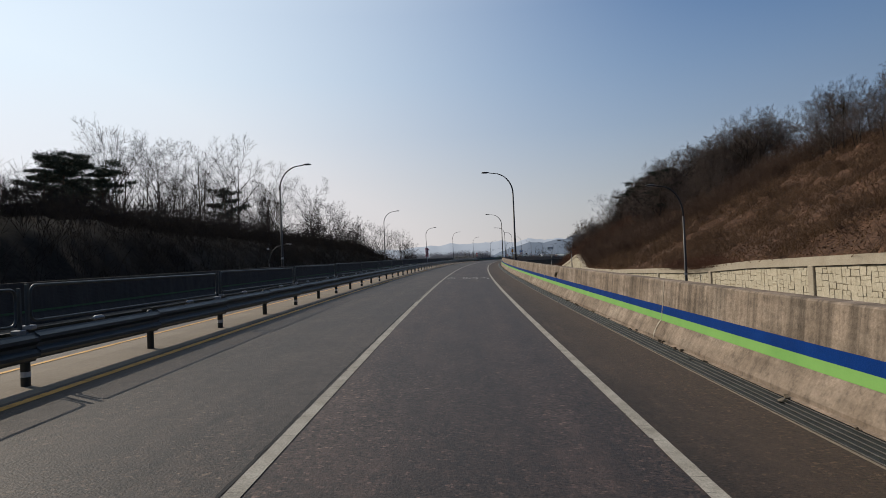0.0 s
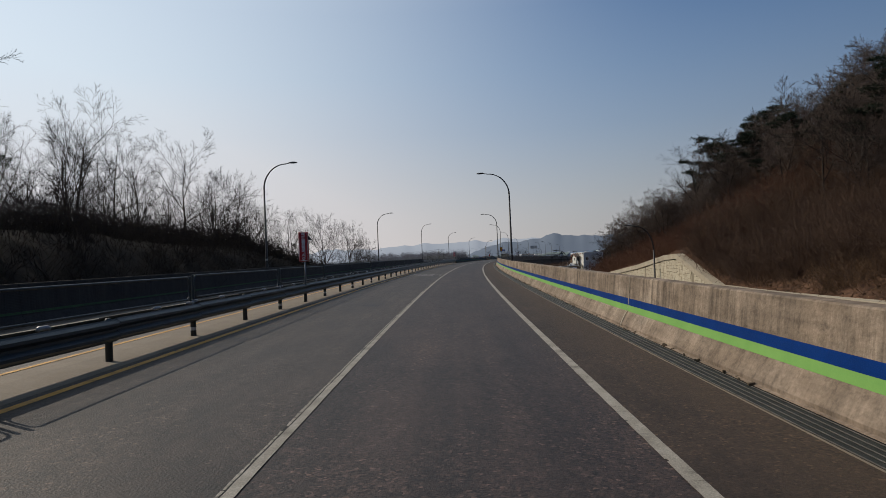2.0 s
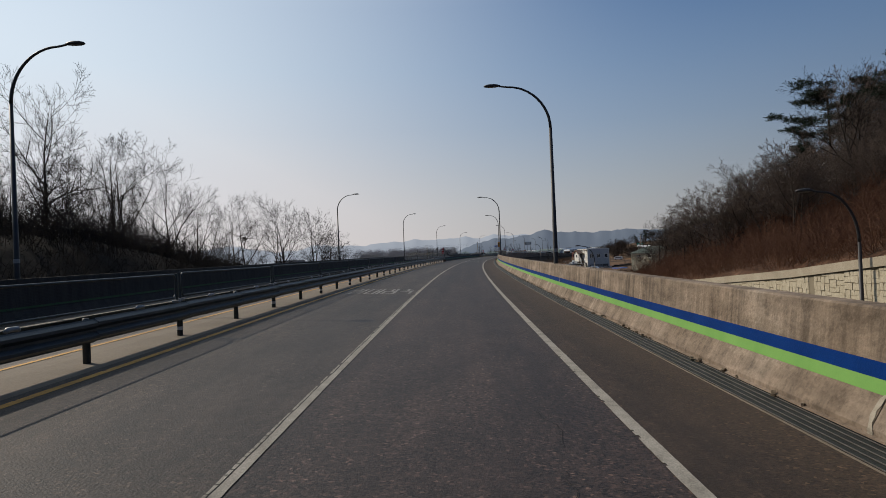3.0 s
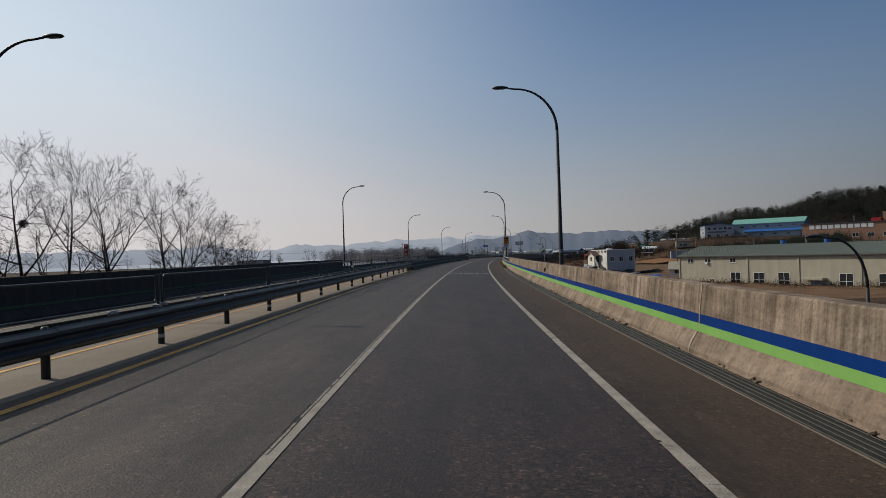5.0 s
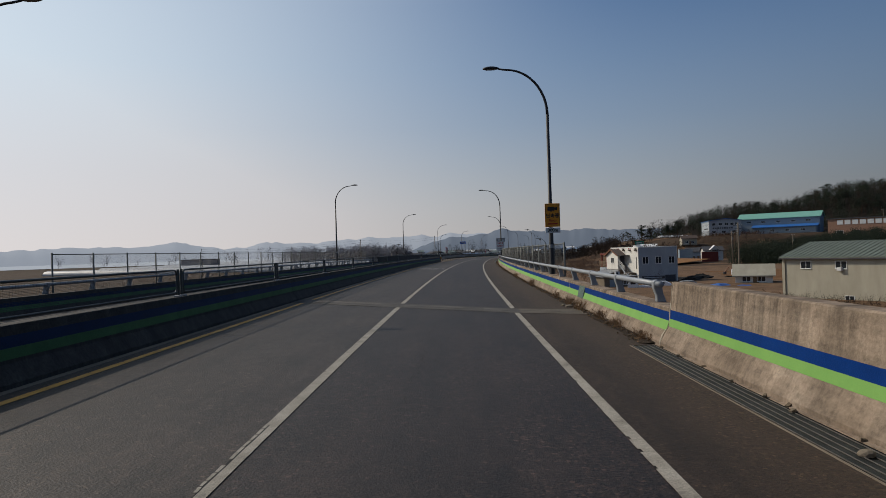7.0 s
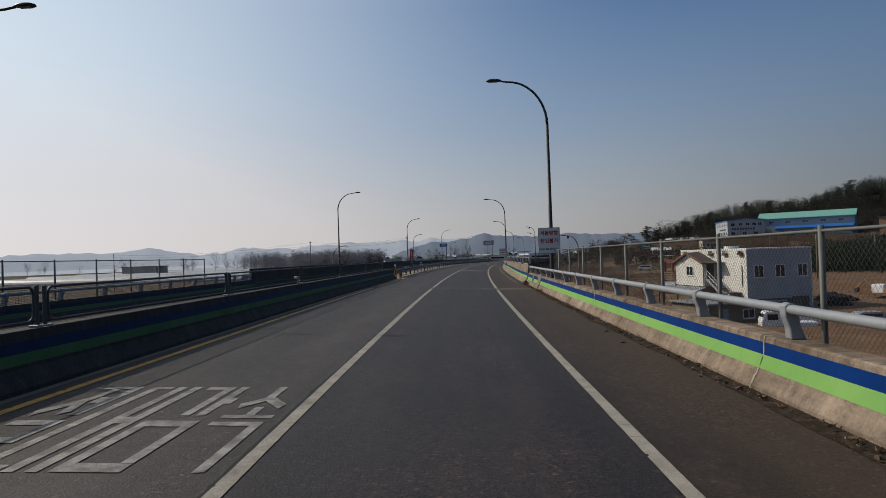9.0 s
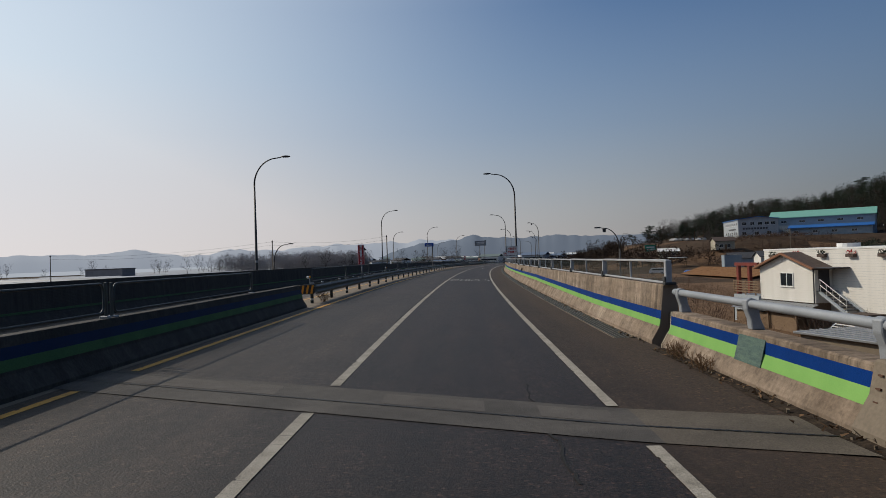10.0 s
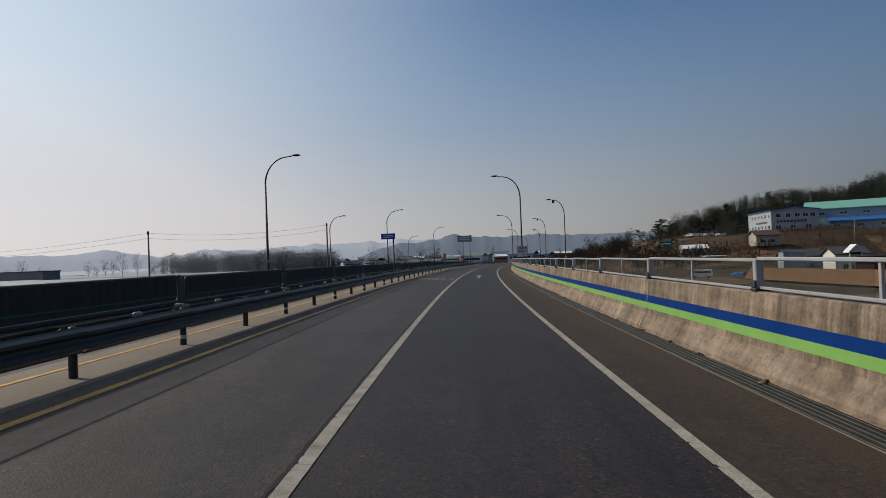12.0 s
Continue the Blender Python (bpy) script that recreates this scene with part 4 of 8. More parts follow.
def red_sign(s, n, words, z0, w, h, label):
    root = empty("warning_sign", rm(s, n), label, "sign", "red warning signs")
    part("sign_box", box(-w / 2, 0, z0, w / 2, 0.12, z0 + h, 0.025), RED, root)
    for x0, x1, a, b in ((-w / 2 + 0.02, -w / 2 + 0.03, z0 + 0.03, z0 + h - 0.03), (w / 2 - 0.03, w / 2 - 0.02, z0 + 0.03, z0 + h - 0.03), (-w / 2 + 0.02, w / 2 - 0.02, z0 + h - 0.035, z0 + h - 0.025), (-w / 2 + 0.02, w / 2 - 0.02, z0 + 0.025, z0 + 0.035)):
        part("border", box(x0, -0.004, a, x1, 0.003, b), WHITE, root)
    k = len(words)
    for i, c in enumerate(words):
        face_text("letter", c, min(0.21, h / k * 1.05), WHITE, root, 0, -0.003, z0 + h - h * (i + 0.5) / k)
    part("post", tube([(0.02, 0.06, 0.6), (0.02, 0.06, z0 + 0.1)], 0.03, 8), GALV, root, smooth=True)
    bm = bmesh.new()
    v = [bm.verts.new(p) for p in ((w / 2, 0.02, z0 + h - 0.14), (w / 2 + 0.15, 0.02, z0 + h - 0.3), (w / 2, 0.02, z0 + h - 0.3), (w / 2, 0.1, z0 + h - 0.14), (w / 2 + 0.15, 0.1, z0 + h - 0.3), (w / 2, 0.1, z0 + h - 0.3))]
    for f in ((0, 1, 2), (5, 4, 3), (0, 3, 4, 1), (1, 4, 5, 2), (2, 5, 3, 0)):
        bm.faces.new([v[i] for i in f])
    part("solar_panel", bm, DARK, root, "small dark tilted solar panel")
    return root


red_sign(82.2, -5.5, "속도를줄이시오", 1.49, 0.35, 1.07, "tall red box sign with white vertical lettering on the median rail")
red_sign(203.0, -5.4, "천천히", 1.37, 0.36, 1.04, "red box sign with three white letters on the median rail")
red_sign(323.8, -5.4, "속도를줄이시오", 1.31, 0.34, 1.06, "tall red box sign with white vertical lettering on the median rail")
red_sign(437.0, -5.4, "천천히", 1.36, 0.34, 0.95, "red box sign with three white letters on the median rail")


def camera_sign(s, n):
    root = empty("enforcement_sign", rm(s, n), "orange speed camera warning sign with distance plate on a lamp pole", "sign")
    part("panel", box(-0.31, -0.04, 2.63, 0.31, 0.0, 3.6, 0.008), ORANGE, root)
    part("border", box(-0.285, -0.046, 2.655, 0.285, -0.038, 2.665), BLACK, root)
    part("border", box(-0.285, -0.046, 3.565, 0.285, -0.038, 3.575), BLACK, root)
    part("border", box(-0.285, -0.046, 2.655, -0.275, -0.038, 3.575), BLACK, root)
    part("border", box(0.275, -0.046, 2.655, 0.285, -0.038, 3.575), BLACK, root)
    bm = box(-0.2, -0.047, 3.3, 0.08, -0.039, 3.46)
    add_box(bm, 0.08, -0.047, 3.33, 0.14, -0.039, 3.43)
    add_box(bm, 0.14, -0.047, 3.31, 0.2, -0.039, 3.45)
    add_box(bm, -0.08, -0.047, 3.26, -0.03, -0.039, 3.3)
    part("camera_symbol", bm, BLACK, root, "black camera pictogram")
    face_text("lettering", "단속중", 0.2, BLACK, root, 0, -0.043, 3.08)
    face_text("lettering", "Photo", 0.13, RED_INK, root, 0, -0.043, 2.89)
    part("text_bar", box(-0.2, -0.046, 2.73, 0.2, -0.039, 2.78), RED_INK, root)
    part("distance_plate", box(-0.31, -0.04, 2.38, 0.31, 0.0, 2.6, 0.006), WHITE, root)
    face_text("lettering", "300m", 0.19, BLACK, root, 0, -0.043, 2.49)
    for z in (2.75, 3.45):
        part("bracket", box(-0.14, 0.0, z - 0.02, 0.14, 0.05, z + 0.02), GALV, root)


camera_sign(230.9, 4.1)


def direction_sign(s, n, z0, w, h):
    root = empty("notice_sign", rm(s, n), "white notice sign with red and black lettering on a lamp pole", "sign", "white notice signs")
    part("panel", box(-w / 2, -0.04, z0, w / 2, 0.0, z0 + h, 0.01), WHITE, root)
    for x0, x1, a, b in ((-w / 2, -w / 2 + 0.02, z0, z0 + h), (w / 2 - 0.02, w / 2, z0, z0 + h), (-w / 2, w / 2, z0, z0 + 0.02), (-w / 2, w / 2, z0 + h - 0.02, z0 + h)):
        part("border", box(x0, -0.048, a, x1, -0.038, b), GALV, root)
    face_text("lettering", "서울방향", w * 0.225, RED_INK, root, 0, -0.043, z0 + h * 0.78)
    face_text("lettering", "진입불가", w * 0.225, RED_INK, root, 0, -0.043, z0 + h * 0.48)
    face_text("lettering", "진입시 우측 회차로 이용", w * 0.098, BLACK, root, 0, -0.043, z0 + h * 0.16)
    for z in (z0 + 0.25 * h, z0 + 0.75 * h):
        part("bracket", box(-0.15, 0.0, z - 0.02, 0.44, 0.06, z + 0.02), GALV, root)


direction_sign(290.0, 3.93, 1.76, 0.95, 1.13)
direction_sign(347.24, 3.66, 1.73, 0.93, 0.94)
direction_sign(407.8, 4.05, 1.75, 1.0, 1.0)

# ---- painted words on the road: stretched letters ----
def stroke_letters():
    """Block letters of road stencils: bars (u0, w0, u1, w1) and slanting strokes (u0, w0, u1, w1, half width), on a unit cell."""
    jeol = [(0.2, 0.955, 0.74, 1.0), (0.74, 0.55, 0.9, 1.0), (0.56, 0.72, 0.74, 0.81), (0.14, 0.425, 0.92, 0.48), (0.76, 0.29, 0.92, 0.425), (0.14, 0.235, 0.92, 0.29), (0.14, 0.055, 0.3, 0.235), (0.14, 0.0, 0.92, 0.055),
            (0.48, 0.955, 0.44, 0.76, 0.075), (0.44, 0.77, 0.1, 0.57, 0.08), (0.42, 0.74, 0.6, 0.57, 0.07)]
    dae = [(0.06, 0.05, 0.21, 1.0), (0.21, 0.955, 0.46, 1.0), (0.06, 0.0, 0.5, 0.05), (0.55, 0.0, 0.71, 1.0), (0.84, 0.0, 1.0, 1.0), (0.71, 0.45, 0.84, 0.53)]
    gam = [(0.1, 0.95, 0.62, 1.0), (0.47, 0.55, 0.62, 0.95), (0.72, 0.55, 0.87, 1.0), (0.87, 0.72, 0.99, 0.81), (0.08, 0.0, 0.94, 0.065), (0.08, 0.415, 0.94, 0.48), (0.08, 0.065, 0.24, 0.415), (0.78, 0.065, 0.94, 0.415)]
    sok = [(0.12, 0.52, 0.94, 0.56), (0.46, 0.56, 0.61, 0.67), (0.1, 0.425, 0.9, 0.475), (0.75, 0.0, 0.9, 0.425), (0.5, 1.0, 0.5, 0.79, 0.075), (0.5, 0.8, 0.16, 0.68, 0.06), (0.5, 0.8, 0.9, 0.68, 0.06)]
    return jeol, dae, gam, sok


def road_word(s0, length, n, width, label, worn=()):
    root = empty("road_lettering", Matrix.Identity(4), label, "road marking", "painted road words")
    cw = width / 4
    rnd = random.Random(int(s0))
    for i, bars in enumerate(stroke_letters()):
        bm = bmesh.new()
        for j, bar in enumerate(bars):
            if (i, j) in worn:
                continue
            u0, w0, u1, w1 = bar[:4]
            if len(bar) == 5:
                d = Vector((u1 - u0, (w1 - w0) * 1.6)).normalized()
                e = Vector((-d.y, d.x * 0.62)) * bar[4]
                ring = [(u0 - e.x, w0 - e.y), (u0 + e.x, w0 + e.y), (u1 + e.x, w1 + e.y), (u1 - e.x, w1 - e.y)]
            else:
                ring = [(u0, w0), (u1, w0), (u1, w1), (u0, w1)]
            vs = [bm.verts.new(rp(s0 + length * (w + rnd.uniform(-0.004, 0.004)), n - width / 2 + cw * (i + 0.02 + 0.96 * u), 0.006 + 0.0004 * j)) for u, w in ring]
            f = bm.faces.new(vs)
            f.normal_update()
            if f.normal.z < 0:
                f.normal_flip()
        part("painted_letter", bm, TEXT_WHITE, root)


road_word(47.15, 3.6, 0.02, 3.15, "worn white painted warning word across the lane", worn=((0, 1), (1, 0), (1, 1), (1, 2)))
road_word(196.9, 3.55, 0.06, 3.2, "white painted warning word across the lane")
road_word(339.3, 4.0, 0.08, 3.2, "white painted warning word across the lane")
road_word(114.0, 3.4, -3.2, 2.75, "worn white painted warning word beside the median")
road_word(265.2, 3.5, -3.22, 2.8, "white painted warning word beside the median")
road_word(396.0, 3.6, -3.22, 2.8, "white painted warning word beside the median")

root = empty("road_arrow", Matrix.Identity(4), "white painted arrow on the lane", "road marking")
bm = bmesh.new()
for pts in (((-0.12, 401), (0.12, 401), (0.12, 407), (-0.12, 407)), ((-0.5, 407), (0.35, 407), (-0.05, 412))):
    bm.faces.new([bm.verts.new(rp(s, n, 0.007)) for n, s in pts])
part("painted_arrow", bm, TEXT_WHITE, root)

# ---- bridge joints, patches and cracks ----
JOINT_BAND = material("joint_concrete", [(0.034, 0.030, 0.026), (0.056, 0.05, 0.0435), (0.092, 0.082, 0.07)], 1.2, 8, 0.85, bump=0.4, fine=0.3)
JOINT = material("joint_steel_rubber", [(0.006, 0.006, 0.006), (0.016, 0.0155, 0.015)], 3, 6, 0.6, metal=0.2, bump=0.3, fine=0.3)


def skew_strip(name, s, w, h, mat, label, n0=-5.3, n1=3.6, skew=-0.6):
    bm = bmesh.new()
    k = 20
    row = []
    for i in range(k + 1):
        n = n0 + (n1 - n0) * i / k
        row.append((bm.verts.new(rp(s + skew * n, n, h)), bm.verts.new(rp(s + skew * n + w, n, h))))
    for a, b in zip(row, row[1:]):
        bm.faces.new((a[0], b[0], b[1], a[1]))
    return tagged(mesh_object(name, bm, mat), label, "expansion joint", kind="structure")


JOINT_PALE = material("joint_pale_mortar", [(0.05, 0.044, 0.038), (0.078, 0.069, 0.06), (0.11, 0.098, 0.085)], 1.4, 8, 0.88, bump=0.4, fine=0.3)
JOINT_DUST = material("joint_dusty_concrete", [(0.05, 0.042, 0.032), (0.085, 0.07, 0.052), (0.11, 0.092, 0.07)], 1.2, 8, 0.88, bump=0.4, fine=0.3)


def joint_teeth(s, h, n0, n1, skew):
    """The straight steel gap in the middle of the band, with small square teeth on both lips."""
    vs, fs = [], []
    k = int((n1 - n0) / 0.042)
    d = (n1 - n0) / k
    for i in range(k):
        n = n0 + d * i
        lo, hi = (-0.026, 0.012) if i % 2 else (-0.012, 0.026)
        o = len(vs)
        for q, e in ((n, lo), (n + d, lo), (n + d, hi), (n, hi)):
            vs.append(tuple(rp(s + skew * q + e, q, h)))
        fs.append((o, o + 1, o + 2, o + 3))
    me = bpy.data.meshes.new("expansion_joint_gap")
    me.from_pydata(vs, [], fs)
    me.materials.append(JOINT)
    return tagged(new("expansion_joint_gap", me), "dark toothed steel gap of a bridge expansion joint", "expansion joint", kind="structure")


for s, sk in BRIDGE_JOINTS:
    skew_strip("expansion_joint", s, 1.44, 0.009, JOINT_BAND, "grey concrete band of a bridge expansion joint", n0=-5.9, n1=1.9, skew=sk)
    skew_strip("expansion_joint", s, 1.44, 0.009, JOINT_DUST, "dusty brown concrete band of a bridge expansion joint", n0=1.9, skew=sk)
    # a newer, paler pour between the gap and the far edge of the band
    for a, b in ((-5.2, -2.3), (-0.9, 0.3), (0.9, 1.7)):
        skew_strip("expansion_joint_patch", s + 0.72, 0.55, 0.0115, JOINT_PALE, "paler mortar patch in a bridge expansion joint", n0=a, n1=b, skew=sk)
    joint_teeth(s + 0.62, 0.016, -5.9, 3.6, sk)


def crack(s0, n0, length, wander, w, seed=0, h=0.0085, shift=None):
    rnd = random.Random(seed)
    bm = bmesh.new()
    prev, n, s = None, n0, s0
    while s < s0 + length:
        ww = w * rnd.uniform(0.5, 1.3)
        d = shift(s) if shift else 0.0
        cur = (bm.verts.new(rp(s, n + d - ww, h)), bm.verts.new(rp(s, n + d + ww, h)))
        if prev and (shift or noise.noise(Vector((s * 0.8, n0, seed))) > -0.12):
            bm.faces.new((prev[0], prev[1], cur[1], cur[0]))
        prev = cur
        s += rnd.uniform(0.05, 0.16)
        n += rnd.uniform(-wander, wander) + (n0 - n) * 0.15
    return bm


TAR = material("open_crack", [(0.006, 0.006, 0.006), (0.012, 0.012, 0.012)], 8, 4, 0.9, bump=0.2)
for s0, n0, ln in ((-20, -1.85, 44), (24, -1.782, 104), (128, -1.84, 24), (150, -1.782, 59), (226, -1.84, 50), (306, -1.85, 60)):
    tagged(mesh_object("road_crack", crack(s0, n0, ln, 0.007, 0.019, seed=int(s0), h=0.005, shift=drawn(-1.75)), TAR), "thin dark crack along the lane line", "crack", kind="structure")
for s0, n0, ln in ((75, 0.9, 20), (84, -0.5, 7), (160, 0.2, 14), (210, -0.4, 9), (246, 0.7, 30), (298, 0.9, 14), (318, 0.1, 16), (338, -0.4, 8), (36, 0.5, 9), (270, -3.9, 12), (190, -4.2, 15), (330, -4.2, 18)):
    tagged(mesh_object("road_crack", crack(s0, n0, ln, 0.045, 0.004, seed=int(s0) + 7), TAR), "thin wandering crack in the asphalt", "crack", kind="structure")


tagged(mesh_object("road_crack", crack(292.2, 0.88, 5.4, 0.03, 0.013, seed=3), TAR), "broken dark crack across a bridge joint", "crack", kind="structure")


def patch(s0, s1, n0, n1, label):
    bm = bmesh.new()
    k = 6
    for i in range(k):
        a, b = s0 + (s1 - s0) * i / k, s0 + (s1 - s0) * (i + 1) / k
        bm.faces.new([bm.verts.new(rp(s, n, 0.004)) for s, n in ((a, n0), (a, n1), (b, n1), (b, n0))])
    tagged(mesh_object("road_patch", bm, ASPHALT), label, "road patch", kind="structure")


patch(359.0, 364.4, -4.1, -2.4, "dark rectangular asphalt repair patch")
patch(320.5, 324.2, -4.2, -2.7, "dark asphalt repair patch beside the median")
patch(183, 190.5, -4.4, -3.0, "dark asphalt repair patch beside the median")


# ---- pipe rail on the bridge parapet ----
def pipe_rail(n, stops, base, label, side=1, rad=0.058):
    root = empty("pipe_rail", Matrix.Identity(4), label, "railing", "bridge pipe rails")
    bm = bmesh.new()
    pr = [(0.12, 0.0), (-0.06, 0.0), (-0.07, 0.14), (-0.12, 0.28), (-0.12, 0.4), (-0.06, 0.43), (0.01, 0.41), (0.04, 0.3), (0.06, 0.16)]
    f0 = [bm.verts.new((side * x, -0.075, z)) for x, z in pr]
    f1 = [bm.verts.new((side * x, 0.075, z)) for x, z in pr]
    bm.faces.new(f0)
    bm.faces.new(f1[::-1])
    for j in range(len(pr)):
        bm.faces.new((f0[j], f0[(j + 1) % len(pr)], f1[(j + 1) % len(pr)], f1[j]))
    bmesh.ops.recalc_face_normals(bm, faces=bm.faces)
    bmesh.ops.bevel(bm, geom=list(bm.edges), offset=0.012, segments=1, affect="EDGES")
    me = mesh_data("rail_bracket", bm, RAIL_GREY)
    for s in stops:
        shared("bracket", me, root, rm(s, n, base))
    s0, s1 = stops[0] - 0.3, stops[-1] + 0.3
    pts = [rp(s0 + (s1 - s0) * i / 40, n - side * 0.05, base + 0.35) for i in range(41)]
    part("pipe", tube(pts, rad, 12), RAIL_GREY, root, "pale grey metal pipe", smooth=True)
    return root


RAIL_GREY = material("pale_rail_paint", [(0.22, 0.235, 0.25), (0.3, 0.315, 0.33)], 2.0, 6, 0.5, metal=0.15, bump=0.08, fine=0.06)
STOPS = [215.5 + 3.2 * i for i in range(5)] + [231.5 + (274.0 - 231.5) / 14 * i for i in range(14)] + [274.0 + (300.54 - 274.0) / 9 * i for i in range(10)]
pipe_rail(4.02, STOPS, 0.66, "pale grey pipe rail on cast brackets along the parapet")
pipe_rail(-14.72, [220.5 + 3.05 * i for i in range(29)], 0.66, "pale pipe rail on cast brackets along the far parapet", side=-1)

# ---- chain-link fences ----
WIRE = material("fence_wire", [(0.07, 0.068, 0.062), (0.12, 0.115, 0.105)], 4, 4, 0.6, metal=0.3, bump=0.0)
FENCE_POST = material("fence_post_paint", [(0.075, 0.08, 0.072), (0.15, 0.155, 0.14)], 3, 6, 0.6, metal=0.2, bump=0.1)


def fence(n, s0, s1, pitch, z0, z1, label, cell=0.085, wire=0.0019):
    root = empty("chain_link_fence", Matrix.Identity(4), label, "fence", "chain-link fences")
    pts = [s0 + pitch * i for i in range(int((s1 - s0) / pitch) + 1)]
    post = mesh_data("fence_post", tube([(0, 0, z0 - 0.9), (0, 0, z1 + 0.06)], 0.035, 8), FENCE_POST, True)
    for s in pts:
        shared("fence_post", post, root, rm(s, n))
    part("top_rail", tube([rp(s, n, z1) for s in pts], 0.02, 6), FENCE_POST, root, smooth=True)
    vs, fs = [], []
    h = z1 - z0
    k = int((pts[-1] - pts[0]) / cell)
    off = Vector((0, 0, wire))
    for i in range(-int(h / cell), k):
        for d in (1, -1):
            a = pts[0] + i * cell + (0 if d == 1 else h)
            b = a + d * h
            za, zb = z0, z1
            if min(a, b) < pts[0]:
                continue
            if max(a, b) > pts[-1]:
                continue
            p, q = rp(a, n, za), rp(b, n, zb)
            u = (q - p).normalized()
            w = u.cross(Vector((0.8, -0.3, 0.2))).normalized() * wire
            w2 = u.cross(w).normalized() * wire
            o = len(vs)
            for c in (p, q):
                vs += [tuple(c + w), tuple(c - w * 0.5 + w2 * 0.87), tuple(c - w * 0.5 - w2 * 0.87)]
            for j in range(3):
                fs.append((o + j, o + (j + 1) % 3, o + 3 + (j + 1) % 3, o + 3 + j))
    me = bpy.data.meshes.new("wire_mesh")
    me.from_pydata(vs, [], fs)
    me.materials.append(WIRE)
    ob = new("wire_mesh", me)
    ob.parent = root
    ob["label"] = "woven diamond wire mesh"


fence(4.16, 228.24, 294.0, 3.02, 0.68, 1.9, "weathered chain-link fence behind the bridge parapet")
fence(-15.2, 227.8, 299.5, 2.86, 0.5, 2.1, "chain-link fence along the far side of the bridge", cell=0.12)

# ---- glass rail ----
GLASS = bpy.data.materials.new("rail_glass")
GLASS.use_nodes = True
gb = GLASS.node_tree.nodes["Principled BSDF"]
gb.inputs["Base Color"].default_value = (0.05, 0.06, 0.058, 1)
gb.inputs["Roughness"].default_value = 0.06
gb.inputs["IOR"].default_value = 1.1
gb.inputs["Alpha"].default_value = 0.2
gb.inputs["Specular IOR Level"].default_value = 0.5


def glass_rail(s0, count, pitch):
    heavy = box(-0.07, -0.055, 0.0, 0.05, 0.055, 0.47, 0.012)
    heavy_me = mesh_data("rail_post", heavy, ALU)
    foot = box(-0.1, -0.09, 0.0, 0.12, 0.09, 0.05, 0.01)
    add_box(foot, -0.1, -0.07, 0.05, -0.07, 0.07, 0.16, 0.01)
    foot_me = mesh_data("post_foot", foot, DARK)
    thin_me = mesh_data("mullion", box(-0.02, -0.025, 0.02, 0.02, 0.025, 0.44, 0.004), ALU)
    half = pitch / 2
    pane_me = mesh_data("glass_pane", box(-0.004, -half + 0.07, 0.05, 0.004, half - 0.07, 0.42), GLASS)
    top_me = mesh_data("top_rail", box(-0.035, -half + 0.02, 0.435, 0.035, half - 0.02, 0.485, 0.01), ALU)
    low_me = mesh_data("bottom_rail", box(-0.03, -half + 0.03, 0.02, 0.03, half - 0.03, 0.06, 0.006), ALU)
    for i in range(count):
        s = s0 + pitch * i
        root = empty("glass_rail", rm(s, 4.0, 1.12), "aluminium rail with smoked glass panes on the parapet", "railing", "glass rail bays")
        one = Matrix.Identity(4)
        shared("post", heavy_me, root, one)
        shared("post_foot", foot_me, root, one)
        mid = rm(s, 4.0, 1.12).inverted() @ rm(s + pitch / 2, 4.0, 1.12)
        shared("mullion", thin_me, root, mid)
        shared("top_rail", top_me, root, mid)
        shared("bottom_rail", low_me, root, mid)
        for f in (-0.25, 0.25):
            p = mid @ Matrix.Translation((0, f * pitch, 0)) @ Matrix.Diagonal((1, 0.47, 1, 1))
            g = shared("glass_pane", pane_me, root, p)
            g.visible_shadow = False


glass_rail(301.3, 37, 5.87)

# ---- side road lamps below and beyond ----
def low_lamp(m, height, label, box_head=False):
    o = lamp(label, height, 1.9, "side road lamps")
    o.matrix_basis = m
    if box_head:
        part("camera_box", box(-1.5, -0.1, height - 0.42, -1.2, 0.1, height - 0.12, 0.02), POLE, o, "small grey box under the arm")
    return o


for s, n, top, b in ((43.4, 13.75, 5.6, False), (112.6, 15.2, 3.5, False), (171, 15.4, 1.9, False), (352.3, 13.8, 4.2, True), (433, 10.6, 8.8, True), (474, 10.2, 8.6, True), (520, 9.8, 8.2, True)):
    zg = side_road(s) if s < 300 else VALLEY
    z0 = float(np.interp(s, ST, RZ))
    hh = top + z0 - zg if s < 400 else 9.3
    low_lamp(Matrix.Translation((0, 0, zg - z0 if s < 400 else -0.3)) @ rm(s, n, 0), hh, "dark street lamp with a curved arm on the side road", b)
for s, n, top in ((363.9, -22.5, 4.1), (435.3, -20.8, 8.2), (500, -20.5, 7.6), (24.5, -20.2, 6.2), (62, -18.5, 3.4)):
    z0 = float(np.interp(s, ST, RZ))
    zg = ground_h(s, n)
    o = low_lamp(Matrix.Translation((0, 0, zg - z0)) @ rm(s, n, 0, math.pi), top + z0 - zg, "dark street lamp with a curved arm beyond the opposite road")

